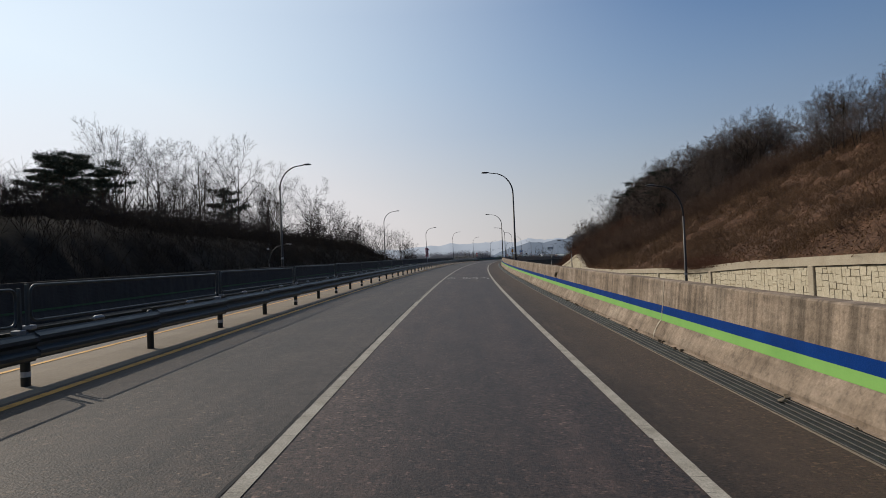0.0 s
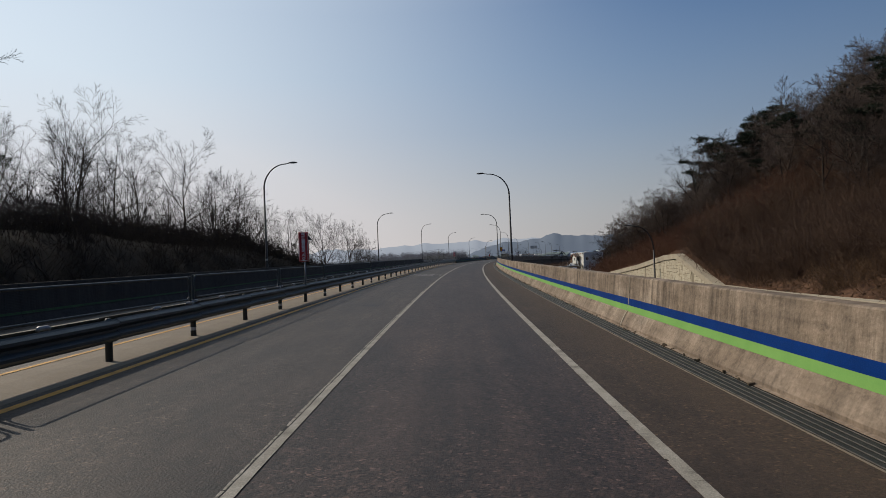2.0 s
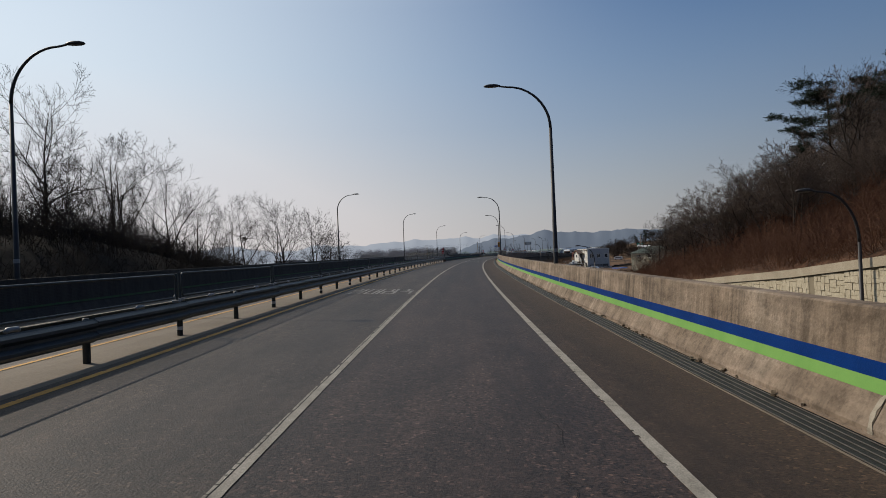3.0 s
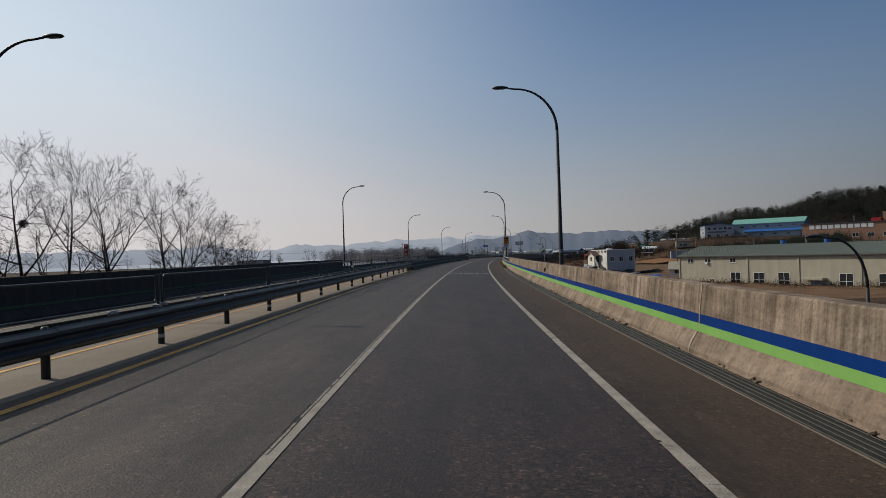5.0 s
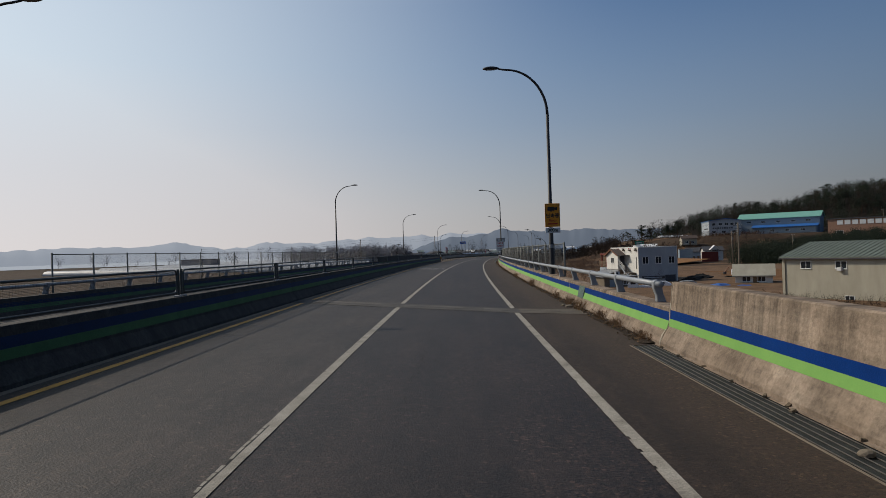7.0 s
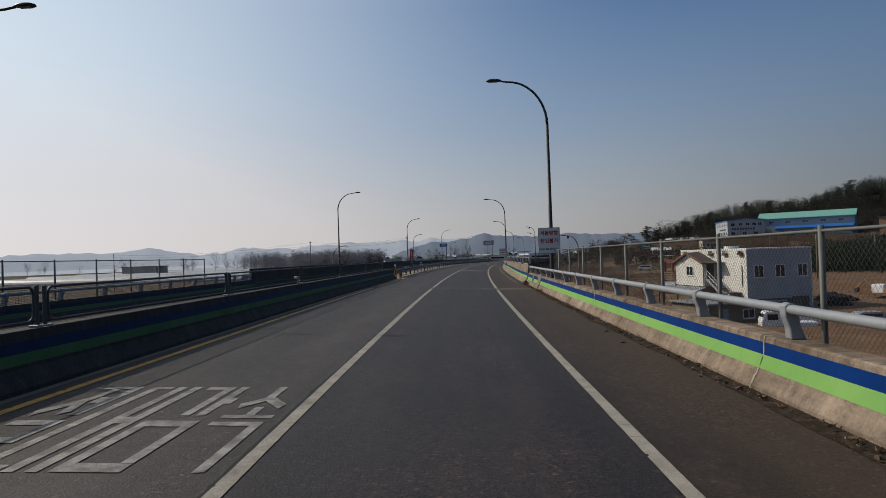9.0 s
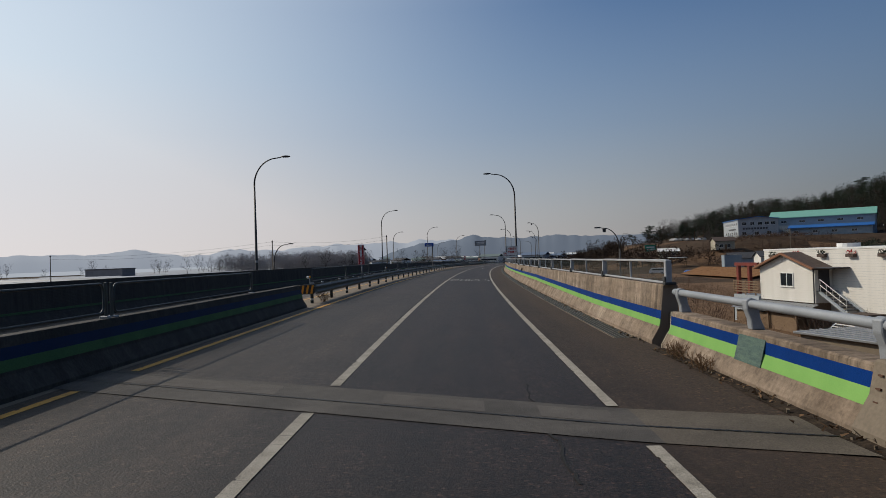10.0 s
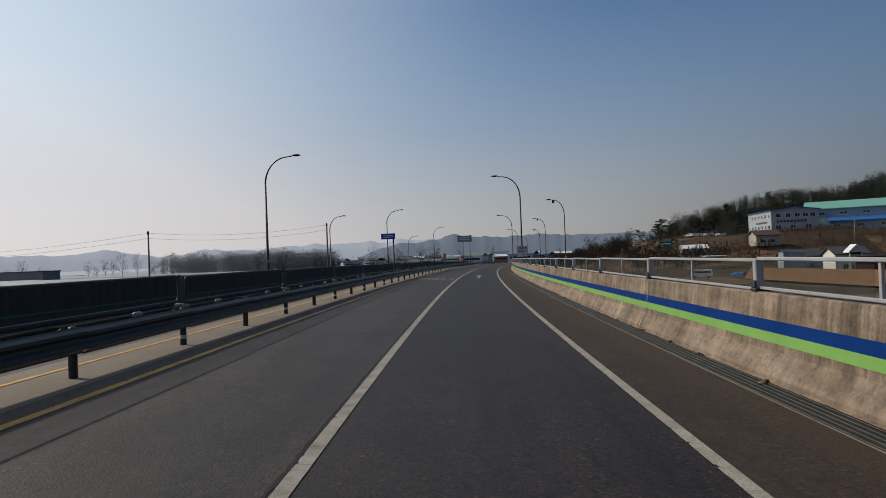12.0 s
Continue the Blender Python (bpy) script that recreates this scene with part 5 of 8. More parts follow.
# ---- end of the median rail: striped plate; light and bollards ----
def end_plate(s):
    root = empty("rail_end_marker", rm(s, MEDIAN) @ Matrix.Diagonal((0.86, 1, 0.88, 1)), "black and yellow striped plate at the guardrail's end", "marker")
    part("plate", box(-0.3, -0.05, 0.42, 0.3, 0.0, 0.82, 0.02), BLACK, root)
    for i in range(3):
        bm = bmesh.new()
        x = -0.26 + i * 0.2
        bm.faces.new([bm.verts.new(p) for p in ((x, -0.054, 0.45), (x + 0.09, -0.054, 0.45), (x + 0.16, -0.054, 0.79), (x + 0.07, -0.054, 0.79))])
        part("stripe", bm, ORANGE, root, "orange-yellow stripe")


end_plate(312.9)


def beacon(s):
    root = empty("warning_beacon", rm(s, MEDIAN + 0.06, 0.75), "orange and white round beacon on a thin post of the median", "beacon")
    part("stem", tube([(0, 0, 0), (0, 0, 0.2)], 0.02, 8), GALV, root)
    for y, m in ((0.0, ORANGE), (0.3, WHITE)):
        bm = bmesh.new()
        bmesh.ops.create_uvsphere(bm, u_segments=12, v_segments=8, radius=0.05)
        bmesh.ops.transform(bm, matrix=Matrix.Translation((0, -y, 0.24)), verts=bm.verts)
        part("lens", bm, m, root, smooth=True)


for s in (178.4, 283.4, 313.1, 335.0):
    beacon(s)

# ---- overhead and roadside signs far ahead ----
def far_sign(s, n, z, w, h, mat, label, post=True):
    root = empty("road_sign", rm(s, n), label, "sign", "far road signs")
    part("panel", box(-w / 2, -0.06, z, w / 2, 0.0, z + h, 0.02), mat, root)
    for f in (0.3, 0.6):
        part("text_bar", box(-w * 0.34, -0.075, z + h * f, w * 0.34, -0.062, z + h * (f + 0.13)), WHITE, root)
    if post:
        part("post", tube([(w * 0.35, 0.1, -6), (w * 0.35, 0.1, z + h)], 0.11, 8), POLE, root, smooth=True)
    return root


far_sign(438.8, -13.4, 4.9, 2.0, 0.8, SIGN_BLUE, "blue road sign on a post beside the opposite road")
far_sign(560, -14.5, 7.6, 4.6, 2.0, GALV, "grey back of a large road sign on a post")
far_sign(640, 56, 3.5, 5.5, 3.4, SIGN_GREEN, "green road sign beside the far highway")
far_sign(700, 92, 3.5, 5.0, 3.6, SIGN_GREEN, "green road sign beside the far highway")
far_sign(720, 118, 4.0, 5.0, 3.6, SIGN_BLUE, "blue road sign beside the far highway")


# ---- utility poles and wires ----
def utility_pole(x, y, z, h, label, arms=True):
    root = empty("utility_pole", Matrix.Translation((x, y, z)), label, "utility pole", "utility poles")
    part("pole", tube([(0, 0, -0.5), (0, 0, h)], [0.17, 0.11], 10), CONCRETE_PALE, root, smooth=True)
    if not arms:
        part("cap", box(-0.14, -0.14, h - 0.5, 0.14, 0.14, h - 0.1, 0.02), DARK, root)
        return
    part("crossarm", box(-0.9, -0.05, h - 0.55, 0.9, 0.05, h - 0.45), DARK, root)
    part("crossarm", box(-0.7, -0.05, h - 1.25, 0.7, 0.05, h - 1.15), DARK, root)
    part("transformer", tube([(0.3, 0.25, h - 2.6), (0.3, 0.25, h - 1.8)], 0.22, 10), GALV, root, smooth=True)
    for x2 in (-0.8, -0.3, 0.3, 0.8):
        part("insulator", tube([(x2, 0, h - 0.45), (x2, 0, h - 0.28)], 0.04, 6), WHITE, root)


WIRES = []
for x, y, z, h in ((79.5, 326.5, VALLEY, 11.4), (113, 391, VALLEY, 10.9), (118, 330, VALLEY, 10), (150, 420, VALLEY, 10), (185, 520, 0, 9), (262, 520, 6, 11)):
    utility_pole(x, y, z, h, "grey concrete utility pole with crossarms")
    WIRES.append((x, y, z + h - 0.3))
p = rp(445, -52)
q = rp(470, -130)
r = rp(452, -25.7)
for o, h in ((p, 13.0), (q, 12.0), (r, 13.5)):
    utility_pole(o.x, o.y, VALLEY, h, "dark slender utility pole carrying thin wires", False)


def wire(a, b, sag, label="thin overhead electric wire between poles"):
    pts = [Vector(a).lerp(Vector(b), i / 16) - Vector((0, 0, sag * 4 * (i / 16) * (1 - i / 16))) for i in range(17)]
    tagged(mesh_object("power_line", tube(pts, 0.02, 4), DARK), label, "wire", "overhead wires")


for dz in (0.0, -0.8):
    wire((p.x, p.y, VALLEY + 12.7 + dz), (q.x, q.y, VALLEY + 11.7 + dz), 1.2)
    wire((p.x, p.y, VALLEY + 12.7 + dz), (r.x, r.y, VALLEY + 13.2 + dz), 0.8)
    wire(WIRES[0], WIRES[1], 1.0)


# ---- small spouts on the walls' tops ----
def spout(s, h):
    root = empty("wall_spout", rm(s, 3.9, h), "small weathered bent pipe fixed on the wall", "pipe", "wall pipes")
    part("bent_pipe", tube([(0.05, -0.16, 0.03), (-0.05, -0.1, 0.07), (-0.07, 0.0, 0.07), (-0.07, 0.1, 0.02), (-0.07, 0.12, -0.1)], 0.045, 8), CONCRETE_PALE, root, smooth=True)
    part("bracket", box(-0.05, 0.06, -0.03, 0.02, 0.16, 0.03, 0.006), DARK, root)


for s, h in ((28.5, 0.78), (177.2, 0.8), (336.9, 0.86)):
    spout(s, h)


# ---- trees ----
BARK = material("bark_grey_brown", [(0.022, 0.017, 0.014), (0.05, 0.04, 0.033), (0.08, 0.066, 0.055)], 5, 8, 0.95, bump=0.6, bump_scale=30, fine=0.3, spec=0.1)
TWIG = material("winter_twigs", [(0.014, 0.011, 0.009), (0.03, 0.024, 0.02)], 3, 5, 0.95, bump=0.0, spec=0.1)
PINE_BARK = material("pine_bark", [(0.04, 0.022, 0.014), (0.09, 0.05, 0.032)], 6, 8, 0.95, bump=0.6, bump_scale=25, fine=0.3, spec=0.1)
NEEDLE = material("pine_needles", [(0.009, 0.014, 0.009), (0.02, 0.03, 0.017), (0.032, 0.042, 0.023)], 1.2, 6, 0.8, bump=0.0, fine=0.3, spec=0.2)
BRUSH = material("dry_brush", [(0.045, 0.029, 0.021), (0.098, 0.062, 0.044), (0.14, 0.09, 0.061)], 0.6, 8, 0.95, bump=0.0, spec=0.1)
BRUSH_RED = material("dry_red_brush", [(0.06, 0.03, 0.02), (0.11, 0.055, 0.035), (0.15, 0.08, 0.05)], 0.5, 8, 0.95, bump=0.0, spec=0.1)
# darker brush; the left bank's shade is put into its colour
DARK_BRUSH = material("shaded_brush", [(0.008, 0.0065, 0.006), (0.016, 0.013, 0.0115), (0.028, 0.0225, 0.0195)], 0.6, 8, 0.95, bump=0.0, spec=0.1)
VINE = material("dry_vines", [(0.06, 0.036, 0.022), (0.13, 0.078, 0.045), (0.21, 0.13, 0.075)], 0.5, 8, 0.95, bump=0.0, spec=0.1)
LEAF = material("fallen_leaves", [(0.08, 0.048, 0.028), (0.14, 0.086, 0.05), (0.22, 0.14, 0.082)], 2.0, 6, 0.9, bump=0.0, spec=0.1)


class Soup:
    """Loose tubes and blades gathered into one mesh."""

    def __init__(self):
        self.v, self.f = [], []

    def stick(self, p, q, r0, r1, sides=3):
        d = (q - p)
        if d.length < 1e-6:
            return
        d.normalize()
        u = d.orthogonal().normalized()
        w = d.cross(u)
        o = len(self.v)
        for c, r in ((p, r0), (q, r1)):
            for k in range(sides):
                a = 2 * math.pi * k / sides
                self.v.append(tuple(c + (u * math.cos(a) + w * math.sin(a)) * r))
        for k in range(sides):
            j = (k + 1) % sides
            self.f.append((o + k, o + j, o + sides + j, o + sides + k))

    def blade(self, c, d, w):
        s = d.cross(Vector((random.uniform(-1, 1), random.uniform(-1, 1), random.uniform(-1, 1))))
        s = s.normalized() * w if s.length > 1e-6 else Vector((w, 0, 0))
        o = len(self.v)
        self.v += [tuple(c - s), tuple(c + s), tuple(c + d + s * 0.4), tuple(c + d - s * 0.4)]
        self.f.append((o, o + 1, o + 2, o + 3))

    def mesh(self, name, mat):
        me = bpy.data.meshes.new(name)
        me.from_pydata(self.v, [], self.f)
        me.materials.append(mat)
        me.polygons.foreach_set("use_smooth", [True] * len(self.f))
        me.update()
        return me


def turned(rnd, d, lo, hi):
    """A direction leaning from d by lo to hi degrees."""
    side = d.orthogonal().normalized()
    side.rotate(Matrix.Rotation(rnd.uniform(0, 2 * math.pi), 3, d))
    a = radians(rnd.uniform(lo, hi))
    return (d * math.cos(a) + side * math.sin(a)).normalized()


def bare_tree_meshes(seed, height, spread=1.0, trunks=1, twigs=None):
    """A leafless tree: a trunk that dissolves into rising limbs, each fanning out into ever finer twigs."""
    rnd = random.Random(seed)
    wood, twig = Soup(), Soup()
    up = Vector((0, 0, 1))
    segs, bend, lift = (8, 6, 4, 3, 2), (7, 13, 13, 12, 10), (0.06, 0.1, 0.06, 0.05, 0.03)
    kids, start, reach = ((7, 10), (6, 8), (5, 7), (3, 4) if trunks == 1 else (1, 3)), (0.28, 0.22, 0.15, 0.12), (0.48, 0.5, 0.5, 0.5)

    def grow(p, d, length, r, level):
        k, pts = segs[level], [(p, r, d)]
        tip = (0.1, 0.2, 0.3, 0.4, 0.5)[level]
        for i in range(k):
            d = turned(rnd, d, 0, bend[level])
            d = (d + up * lift[level]).normalized()
            q = p + d * (length / k)
            r2 = max(0.007, pts[0][1] * (1 + (tip - 1) * (i + 1) / k))
            (wood if level < 2 else twig).stick(p, q, pts[-1][1], r2, (8, 5, 4, 3, 3)[level])
            p = q
            pts.append((p, r2, d))
        if level == 4:
            return
        count = rnd.randint(*kids[level])
        side = rnd.uniform(0, 6.28)
        for j in range(count):
            f = start[level] + (1 - start[level]) * (j + rnd.uniform(0.1, 0.9)) / count
            x = f * k
            i = min(k - 1, int(x))
            a, b = pts[i], pts[i + 1]
            base, rr, dd = a[0].lerp(b[0], x - i), a[1] + (b[1] - a[1]) * (x - i), b[2]
            side += 2.4 + rnd.uniform(-0.5, 0.5)
            u = dd.orthogonal().normalized()
            u.rotate(Matrix.Rotation(side, 3, dd))
            ang = radians(rnd.uniform(*((38, 70), (34, 62), (30, 56), (26, 50))[level]) * spread)
            ln = length * reach[level] * rnd.uniform(0.7, 1.25) * (1.25 - 0.6 * f)
            grow(base, dd * math.cos(ang) + u * math.sin(ang), ln, max(0.008, min(rr * 0.75, pts[0][1] * rnd.uniform(0.42, 0.62))), level + 1)

    for k in range(trunks):
        base = Vector((rnd.uniform(-0.5, 0.5), rnd.uniform(-0.5, 0.5), -0.4)) if trunks > 1 else Vector((0, 0, -0.4))
        lean = turned(rnd, up, 0, 5 if trunks == 1 else 20)
        grow(base, lean, height * (0.9 if k == 0 else rnd.uniform(0.55, 0.85)), height * (0.0135 if trunks == 1 else 0.009), 0)
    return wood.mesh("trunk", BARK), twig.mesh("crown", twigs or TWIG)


def pine_meshes(seed, height, start=0.45):
    rnd = random.Random(seed)
    random.seed(seed)
    wood, leaf = Soup(), Soup()
    p, d, r = Vector((0, 0, -0.4)), Vector((0, 0, 1)), height * 0.017
    segs = 9
    for i in range(segs):
        d = turned(rnd, d, 0, 6)
        d = (d + Vector((0, 0, 0.1))).normalized()
        q = p + d * (height * 1.02 / segs)
        wood.stick(p, q, r, r * 0.88, 7)
        if i / segs >= start or (i / segs > 0.3 and rnd.random() < 0.4):
            for _ in range(3):
                b = turned(rnd, Vector((0, 0, 1)), 58, 88)
                ln = height * rnd.uniform(0.14, 0.3) * (1.2 - 0.75 * max(0, i / segs - start) / (1 - start))
                a, k = p.lerp(q, rnd.random()), 3
                for j in range(k):
                    e = a + (turned(rnd, b, 0, 15) + Vector((0, 0, 0.12))) * (ln / k)
                    wood.stick(a, e, r * 0.3 * (1 - j / 4), r * 0.3 * (1 - (j + 1) / 4), 4)
                    for _ in range(2 if j else 1):
                        c0 = e + Vector((rnd.uniform(-0.5, 0.5), rnd.uniform(-0.5, 0.5), rnd.uniform(0, 0.35)))
                        w = height * 0.055 * rnd.uniform(0.8, 1.4)
                        for _ in range(110):
                            v = Vector((rnd.gauss(0, 1), rnd.gauss(0, 1), rnd.gauss(0, 0.32)))
                            v = v.normalized() * rnd.random() ** 0.4
                            leaf.blade(c0 + Vector((v.x * w, v.y * w, v.z * w * 0.75)), Vector((rnd.uniform(-1, 1), rnd.uniform(-1, 1), rnd.uniform(-0.1, 0.9))).normalized() * 0.28, 0.028)
                    a = e
        p, r = q, r * 0.88
    for _ in range(160):
        v = Vector((rnd.gauss(0, 0.45), rnd.gauss(0, 0.45), rnd.gauss(0, 0.3)))
        leaf.blade(p + v, Vector((rnd.uniform(-1, 1), rnd.uniform(-1, 1), rnd.uniform(0, 1))).normalized() * 0.28, 0.028)
    return wood.mesh("trunk", PINE_BARK), leaf.mesh("crown", NEEDLE)


TREES = [bare_tree_meshes(11 + i, 12.0, 0.85 + 0.08 * (i % 4)) for i in range(5)]
SMALL = [bare_tree_meshes(41 + i, 6.0, 1.0, 3) for i in range(3)]
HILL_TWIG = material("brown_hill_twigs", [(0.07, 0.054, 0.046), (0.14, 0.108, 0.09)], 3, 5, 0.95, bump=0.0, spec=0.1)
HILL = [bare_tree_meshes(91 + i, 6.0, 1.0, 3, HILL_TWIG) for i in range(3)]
PINES = [pine_meshes(71 + i, 11.0, 0.42 + 0.06 * i) for i in range(3)]


def plant(kind, pos, scale, turn, name, label, group):
    root = empty(name, Matrix.Translation(pos) @ Matrix.Rotation(turn, 4, "Z") @ Matrix.Diagonal((scale[0], scale[0], scale[1], 1)), label, "tree", group)
    for me, nm in zip(kind, ("trunk", "crown")):
        ob = new(nm, me)
        ob.parent = root
    return root


tr = random.Random(5)


def on_ground(s, n):
    p = rp(s, n)
    return Vector((p.x, p.y, ground_h(s, n) - 0.05))


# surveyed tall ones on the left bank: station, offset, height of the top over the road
for i, (s, n, top, k) in enumerate(((104, -37, 20.4, 0), (147, -38, 19.2, 1), (164, -41, 18, 2), (157, -36, 15, 3), (176, -40, 14.5, 4), (185, -40, 11.8, 0), (193, -38, 10.8, 2), (200, -34, 10.5, 1), (205, -41, 13.0, 3), (209.8, -35, 11.2, 4), (209, -29.3, 9.8, 1), (216, -31, 9.4, 0), (222.2, -30.2, 7.4, 2), (227, -31.5, 6.5, 3), (232, -29.6, 5.9, 4))):
    g = on_ground(s, n)
    h = (top + float(np.interp(s, ST, RZ)) - g.z) * 0.97
    plant(TREES[k], g, (h / 12.0 * 0.95, h / 12.0), tr.uniform(0, 6.3), "bare_tree", "tall bare winter tree with dark upright branches", "bare trees on the left bank")
for i in range(60):
    if i < 28:
        s, n, h = tr.uniform(84, 150), -tr.uniform(38, 56), tr.uniform(10.5, 15.5)
    elif i > 45:
        s, n, h = tr.uniform(70, 150), -tr.uniform(25, 40), tr.uniform(4.5, 8.5)
    else:
        s = tr.uniform(60, 182)
        n = -tr.uniform(28, 50) if s > 105 else -tr.uniform(38, 56)
        h = tr.uniform(6.5, 9.5)
    g = on_ground(s, n)
    plant(TREES[i % 5], g, (h / 12.0 * tr.uniform(0.85, 1.1), h / 12.0), tr.uniform(0, 6.3), "bare_tree", "bare winter tree in the dark wood", "bare trees on the left bank")
for s, n, top in ((80.8, -47, 15.8), (76, -46, 15.4), (71, -44, 14.2), (66, -43, 13.2), (86, -48, 15.5), (112, -42, 15.0), (63, -38, 10.5), (58, -36, 9.0)):
    g = on_ground(s, n)
    h = top - g.z
    plant(PINES[int(s) % 3], g, (h / 11.0 * 1.35, h / 11.0), tr.uniform(0, 6.3), "pine_tree", "dark green pine with layered flat clumps", "pines on the left bank")
for i in range(22):
    s = tr.uniform(60, 236)
    n = -tr.uniform(22, 44)
    g = on_ground(s, n)
    k = tr.uniform(0.6, 1.1) * (1.0 if s < 190 else 0.75)
    plant(SMALL[i % 3], g, (k, k), tr.uniform(0, 6.3), "bare_sapling", "thin bare many-stemmed sapling among brush", "saplings on the left bank")

# right hill
for s, n, top in ((149.3, 33.6, 16.0), (134.6, 33, 16.5), (101.4, 27, 12.9), (130, 30, 15.5), (141, 34, 16.0), (120, 33, 15.5), (126, 36, 15.5), (112, 31, 14.0), (110, 37, 15.0), (117, 29, 13.2), (123, 28, 12.6), (138, 30, 13.5), (145, 30, 11.5)):
    g = on_ground(s, n)
    h = max(5.0, top - g.z)
    plant(PINES[int(s) % 3], g, (h / 11.0 * 1.25, h / 11.0), tr.uniform(0, 6.3), "pine_tree", "dark green pine with layered clumps on the brown hill", "pines on the right hill")
for i in range(190):
    if i < 30:
        s, n, h = tr.uniform(44, 90), tr.uniform(32, 42), tr.uniform(4.0, 6.2)
    elif i < 110:
        s, n, h = tr.uniform(80, 140), tr.uniform(24, 42), tr.uniform(5.0, 8.5)
    else:
        s, n, h = tr.uniform(128, 172), tr.uniform(20, 36), tr.uniform(3.5, 6.5)
    if i > 150:
        s, n, h = tr.uniform(122, 164), tr.uniform(18.5, 34), tr.uniform(3.6, 5.8)
    g = on_ground(s, n)
    k = HILL[i % 3] if i % 4 else TREES[i % 5]
    f = h / (6.0 if i % 4 else 12.0)
    plant(k, g, (f * 1.1, f), tr.uniform(0, 6.3), "bare_tree", "small bare grey-brown tree on the hill", "bare trees on the right hill")


# ---- brush and fallen leaves ----
def brush(name, count, where, height, mat, label, stems=7, lean=0.5, twigs=2):
    rnd = random.Random(len(name) * 7 + count)
    so = Soup()
    for _ in range(count):
        spot = where(rnd)
        g = spot if isinstance(spot, Vector) else on_ground(*spot)
        hh = height * rnd.uniform(0.5, 1.25)
        for _ in range(stems):
            d = Vector((rnd.gauss(0, lean), rnd.gauss(0, lean), 1)).normalized()
            a = g + Vector((rnd.gauss(0, 0.35), rnd.gauss(0, 0.35), -0.05))
            m = a + d * hh * rnd.uniform(0.35, 0.6)
            d2 = (d + Vector((rnd.gauss(0, 0.4), rnd.gauss(0, 0.4), rnd.gauss(-0.1, 0.3)))).normalized()
            b = m + d2 * hh * rnd.uniform(0.3, 0.6)
            so.stick(a, m, 0.014, 0.011)
            so.stick(m, b, 0.011, 0.006)
            for _ in range(twigs):
                e = (d2 + Vector((rnd.gauss(0, 0.6), rnd.gauss(0, 0.6), rnd.gauss(0, 0.4)))).normalized()
                c = m.lerp(b, rnd.random())
                so.stick(c, c + e * hh * 0.3, 0.008, 0.005)
    ob = new(name, so.mesh(name, mat))
    return tagged(ob, label, "brush", kind="stuff")


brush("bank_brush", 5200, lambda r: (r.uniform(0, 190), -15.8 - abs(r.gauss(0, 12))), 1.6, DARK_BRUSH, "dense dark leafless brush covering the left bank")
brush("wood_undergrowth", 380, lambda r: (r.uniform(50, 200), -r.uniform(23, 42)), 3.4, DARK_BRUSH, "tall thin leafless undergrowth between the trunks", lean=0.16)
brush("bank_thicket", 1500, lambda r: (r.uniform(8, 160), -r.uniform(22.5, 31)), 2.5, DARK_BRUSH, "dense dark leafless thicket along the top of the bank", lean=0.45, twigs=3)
brush("slope_brush", 4200, lambda r: (lambda s: (s, wall_n(s) + 0.5 + r.uniform(0, 22)))(r.uniform(8, 104)), 0.6, VINE, "low tangled dry brush on the brown slope", lean=1.2)
mound = random.Random(77)
MOUNDS = [(lambda s: (s, wall_n(s) + 0.8 + mound.uniform(0, 20)))(mound.uniform(8, 92)) for _ in range(300)]


def on_mound(r):
    s, n = r.choice(MOUNDS)
    return s + r.gauss(0, 0.9), max(wall_n(s) + 0.4, n + r.gauss(0, 0.5))


brush("vine_mounds", 5200, on_mound, 0.85, VINE, "mounds of tangled dry vines on the slope", lean=1.0, twigs=3)
brush("dark_vine_mounds", 2600, on_mound, 0.7, BRUSH, "dark tangles of dry vines on the slope", lean=1.0, twigs=3)
brush("thicket", 2600, lambda r: (lambda s: (s, wall_n(s) + 0.7 + r.uniform(0, 15)))(r.uniform(104, 166)), 1.8, BRUSH_RED, "reddish brown leafless thicket on the hill's end", lean=0.6, twigs=3)
brush("dark_thicket", 2600, lambda r: (lambda s: (s, wall_n(s) + lerp(s, (66, 16), (76, 10), (86, 3.0), (95, 0.7)) + abs(r.gauss(0, 7))))(r.uniform(68, 108)), 2.3, BRUSH, "dark brown leafless thicket climbing the hill", lean=0.5, twigs=3)
brush("crest_thicket", 900, lambda r: (r.uniform(90, 150), r.uniform(26, 40)), 3.4, BRUSH, "tall leafless undergrowth below the pines", lean=0.3, twigs=3)
brush("hanging_vines", 260, lambda r: (lambda s: (s, wall_n(s) + 0.35))(r.gauss(44, 3)), 0.8, BRUSH_RED, "dry vines hanging over the retaining wall", lean=1.0)


def yard_spot(r):
    u, v = r.uniform(-4, 60), 0.8 + abs(r.gauss(0, 3.5))
    return Vector((64 + 0.4 * u - 0.916 * v, 287 - 0.916 * u - 0.4 * v, -5.4))


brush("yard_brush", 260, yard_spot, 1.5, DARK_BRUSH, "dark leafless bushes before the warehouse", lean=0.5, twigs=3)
brush("valley_brush", 700, lambda r: (r.uniform(225, 300), r.choice((r.uniform(6.5, 14), r.uniform(60, 80)))), 1.4, BRUSH, "dry brown weeds beyond the bridge", lean=0.5)
brush("field_edge_brush", 900, lambda r: (r.uniform(330, 620), r.choice((r.uniform(8, 16), r.gauss(28, 5)))), 2.2, BRUSH, "grey-brown leafless hedge beyond the parapet", lean=0.35, twigs=3)
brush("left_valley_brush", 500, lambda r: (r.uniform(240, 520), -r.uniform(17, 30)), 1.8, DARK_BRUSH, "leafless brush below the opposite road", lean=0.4)


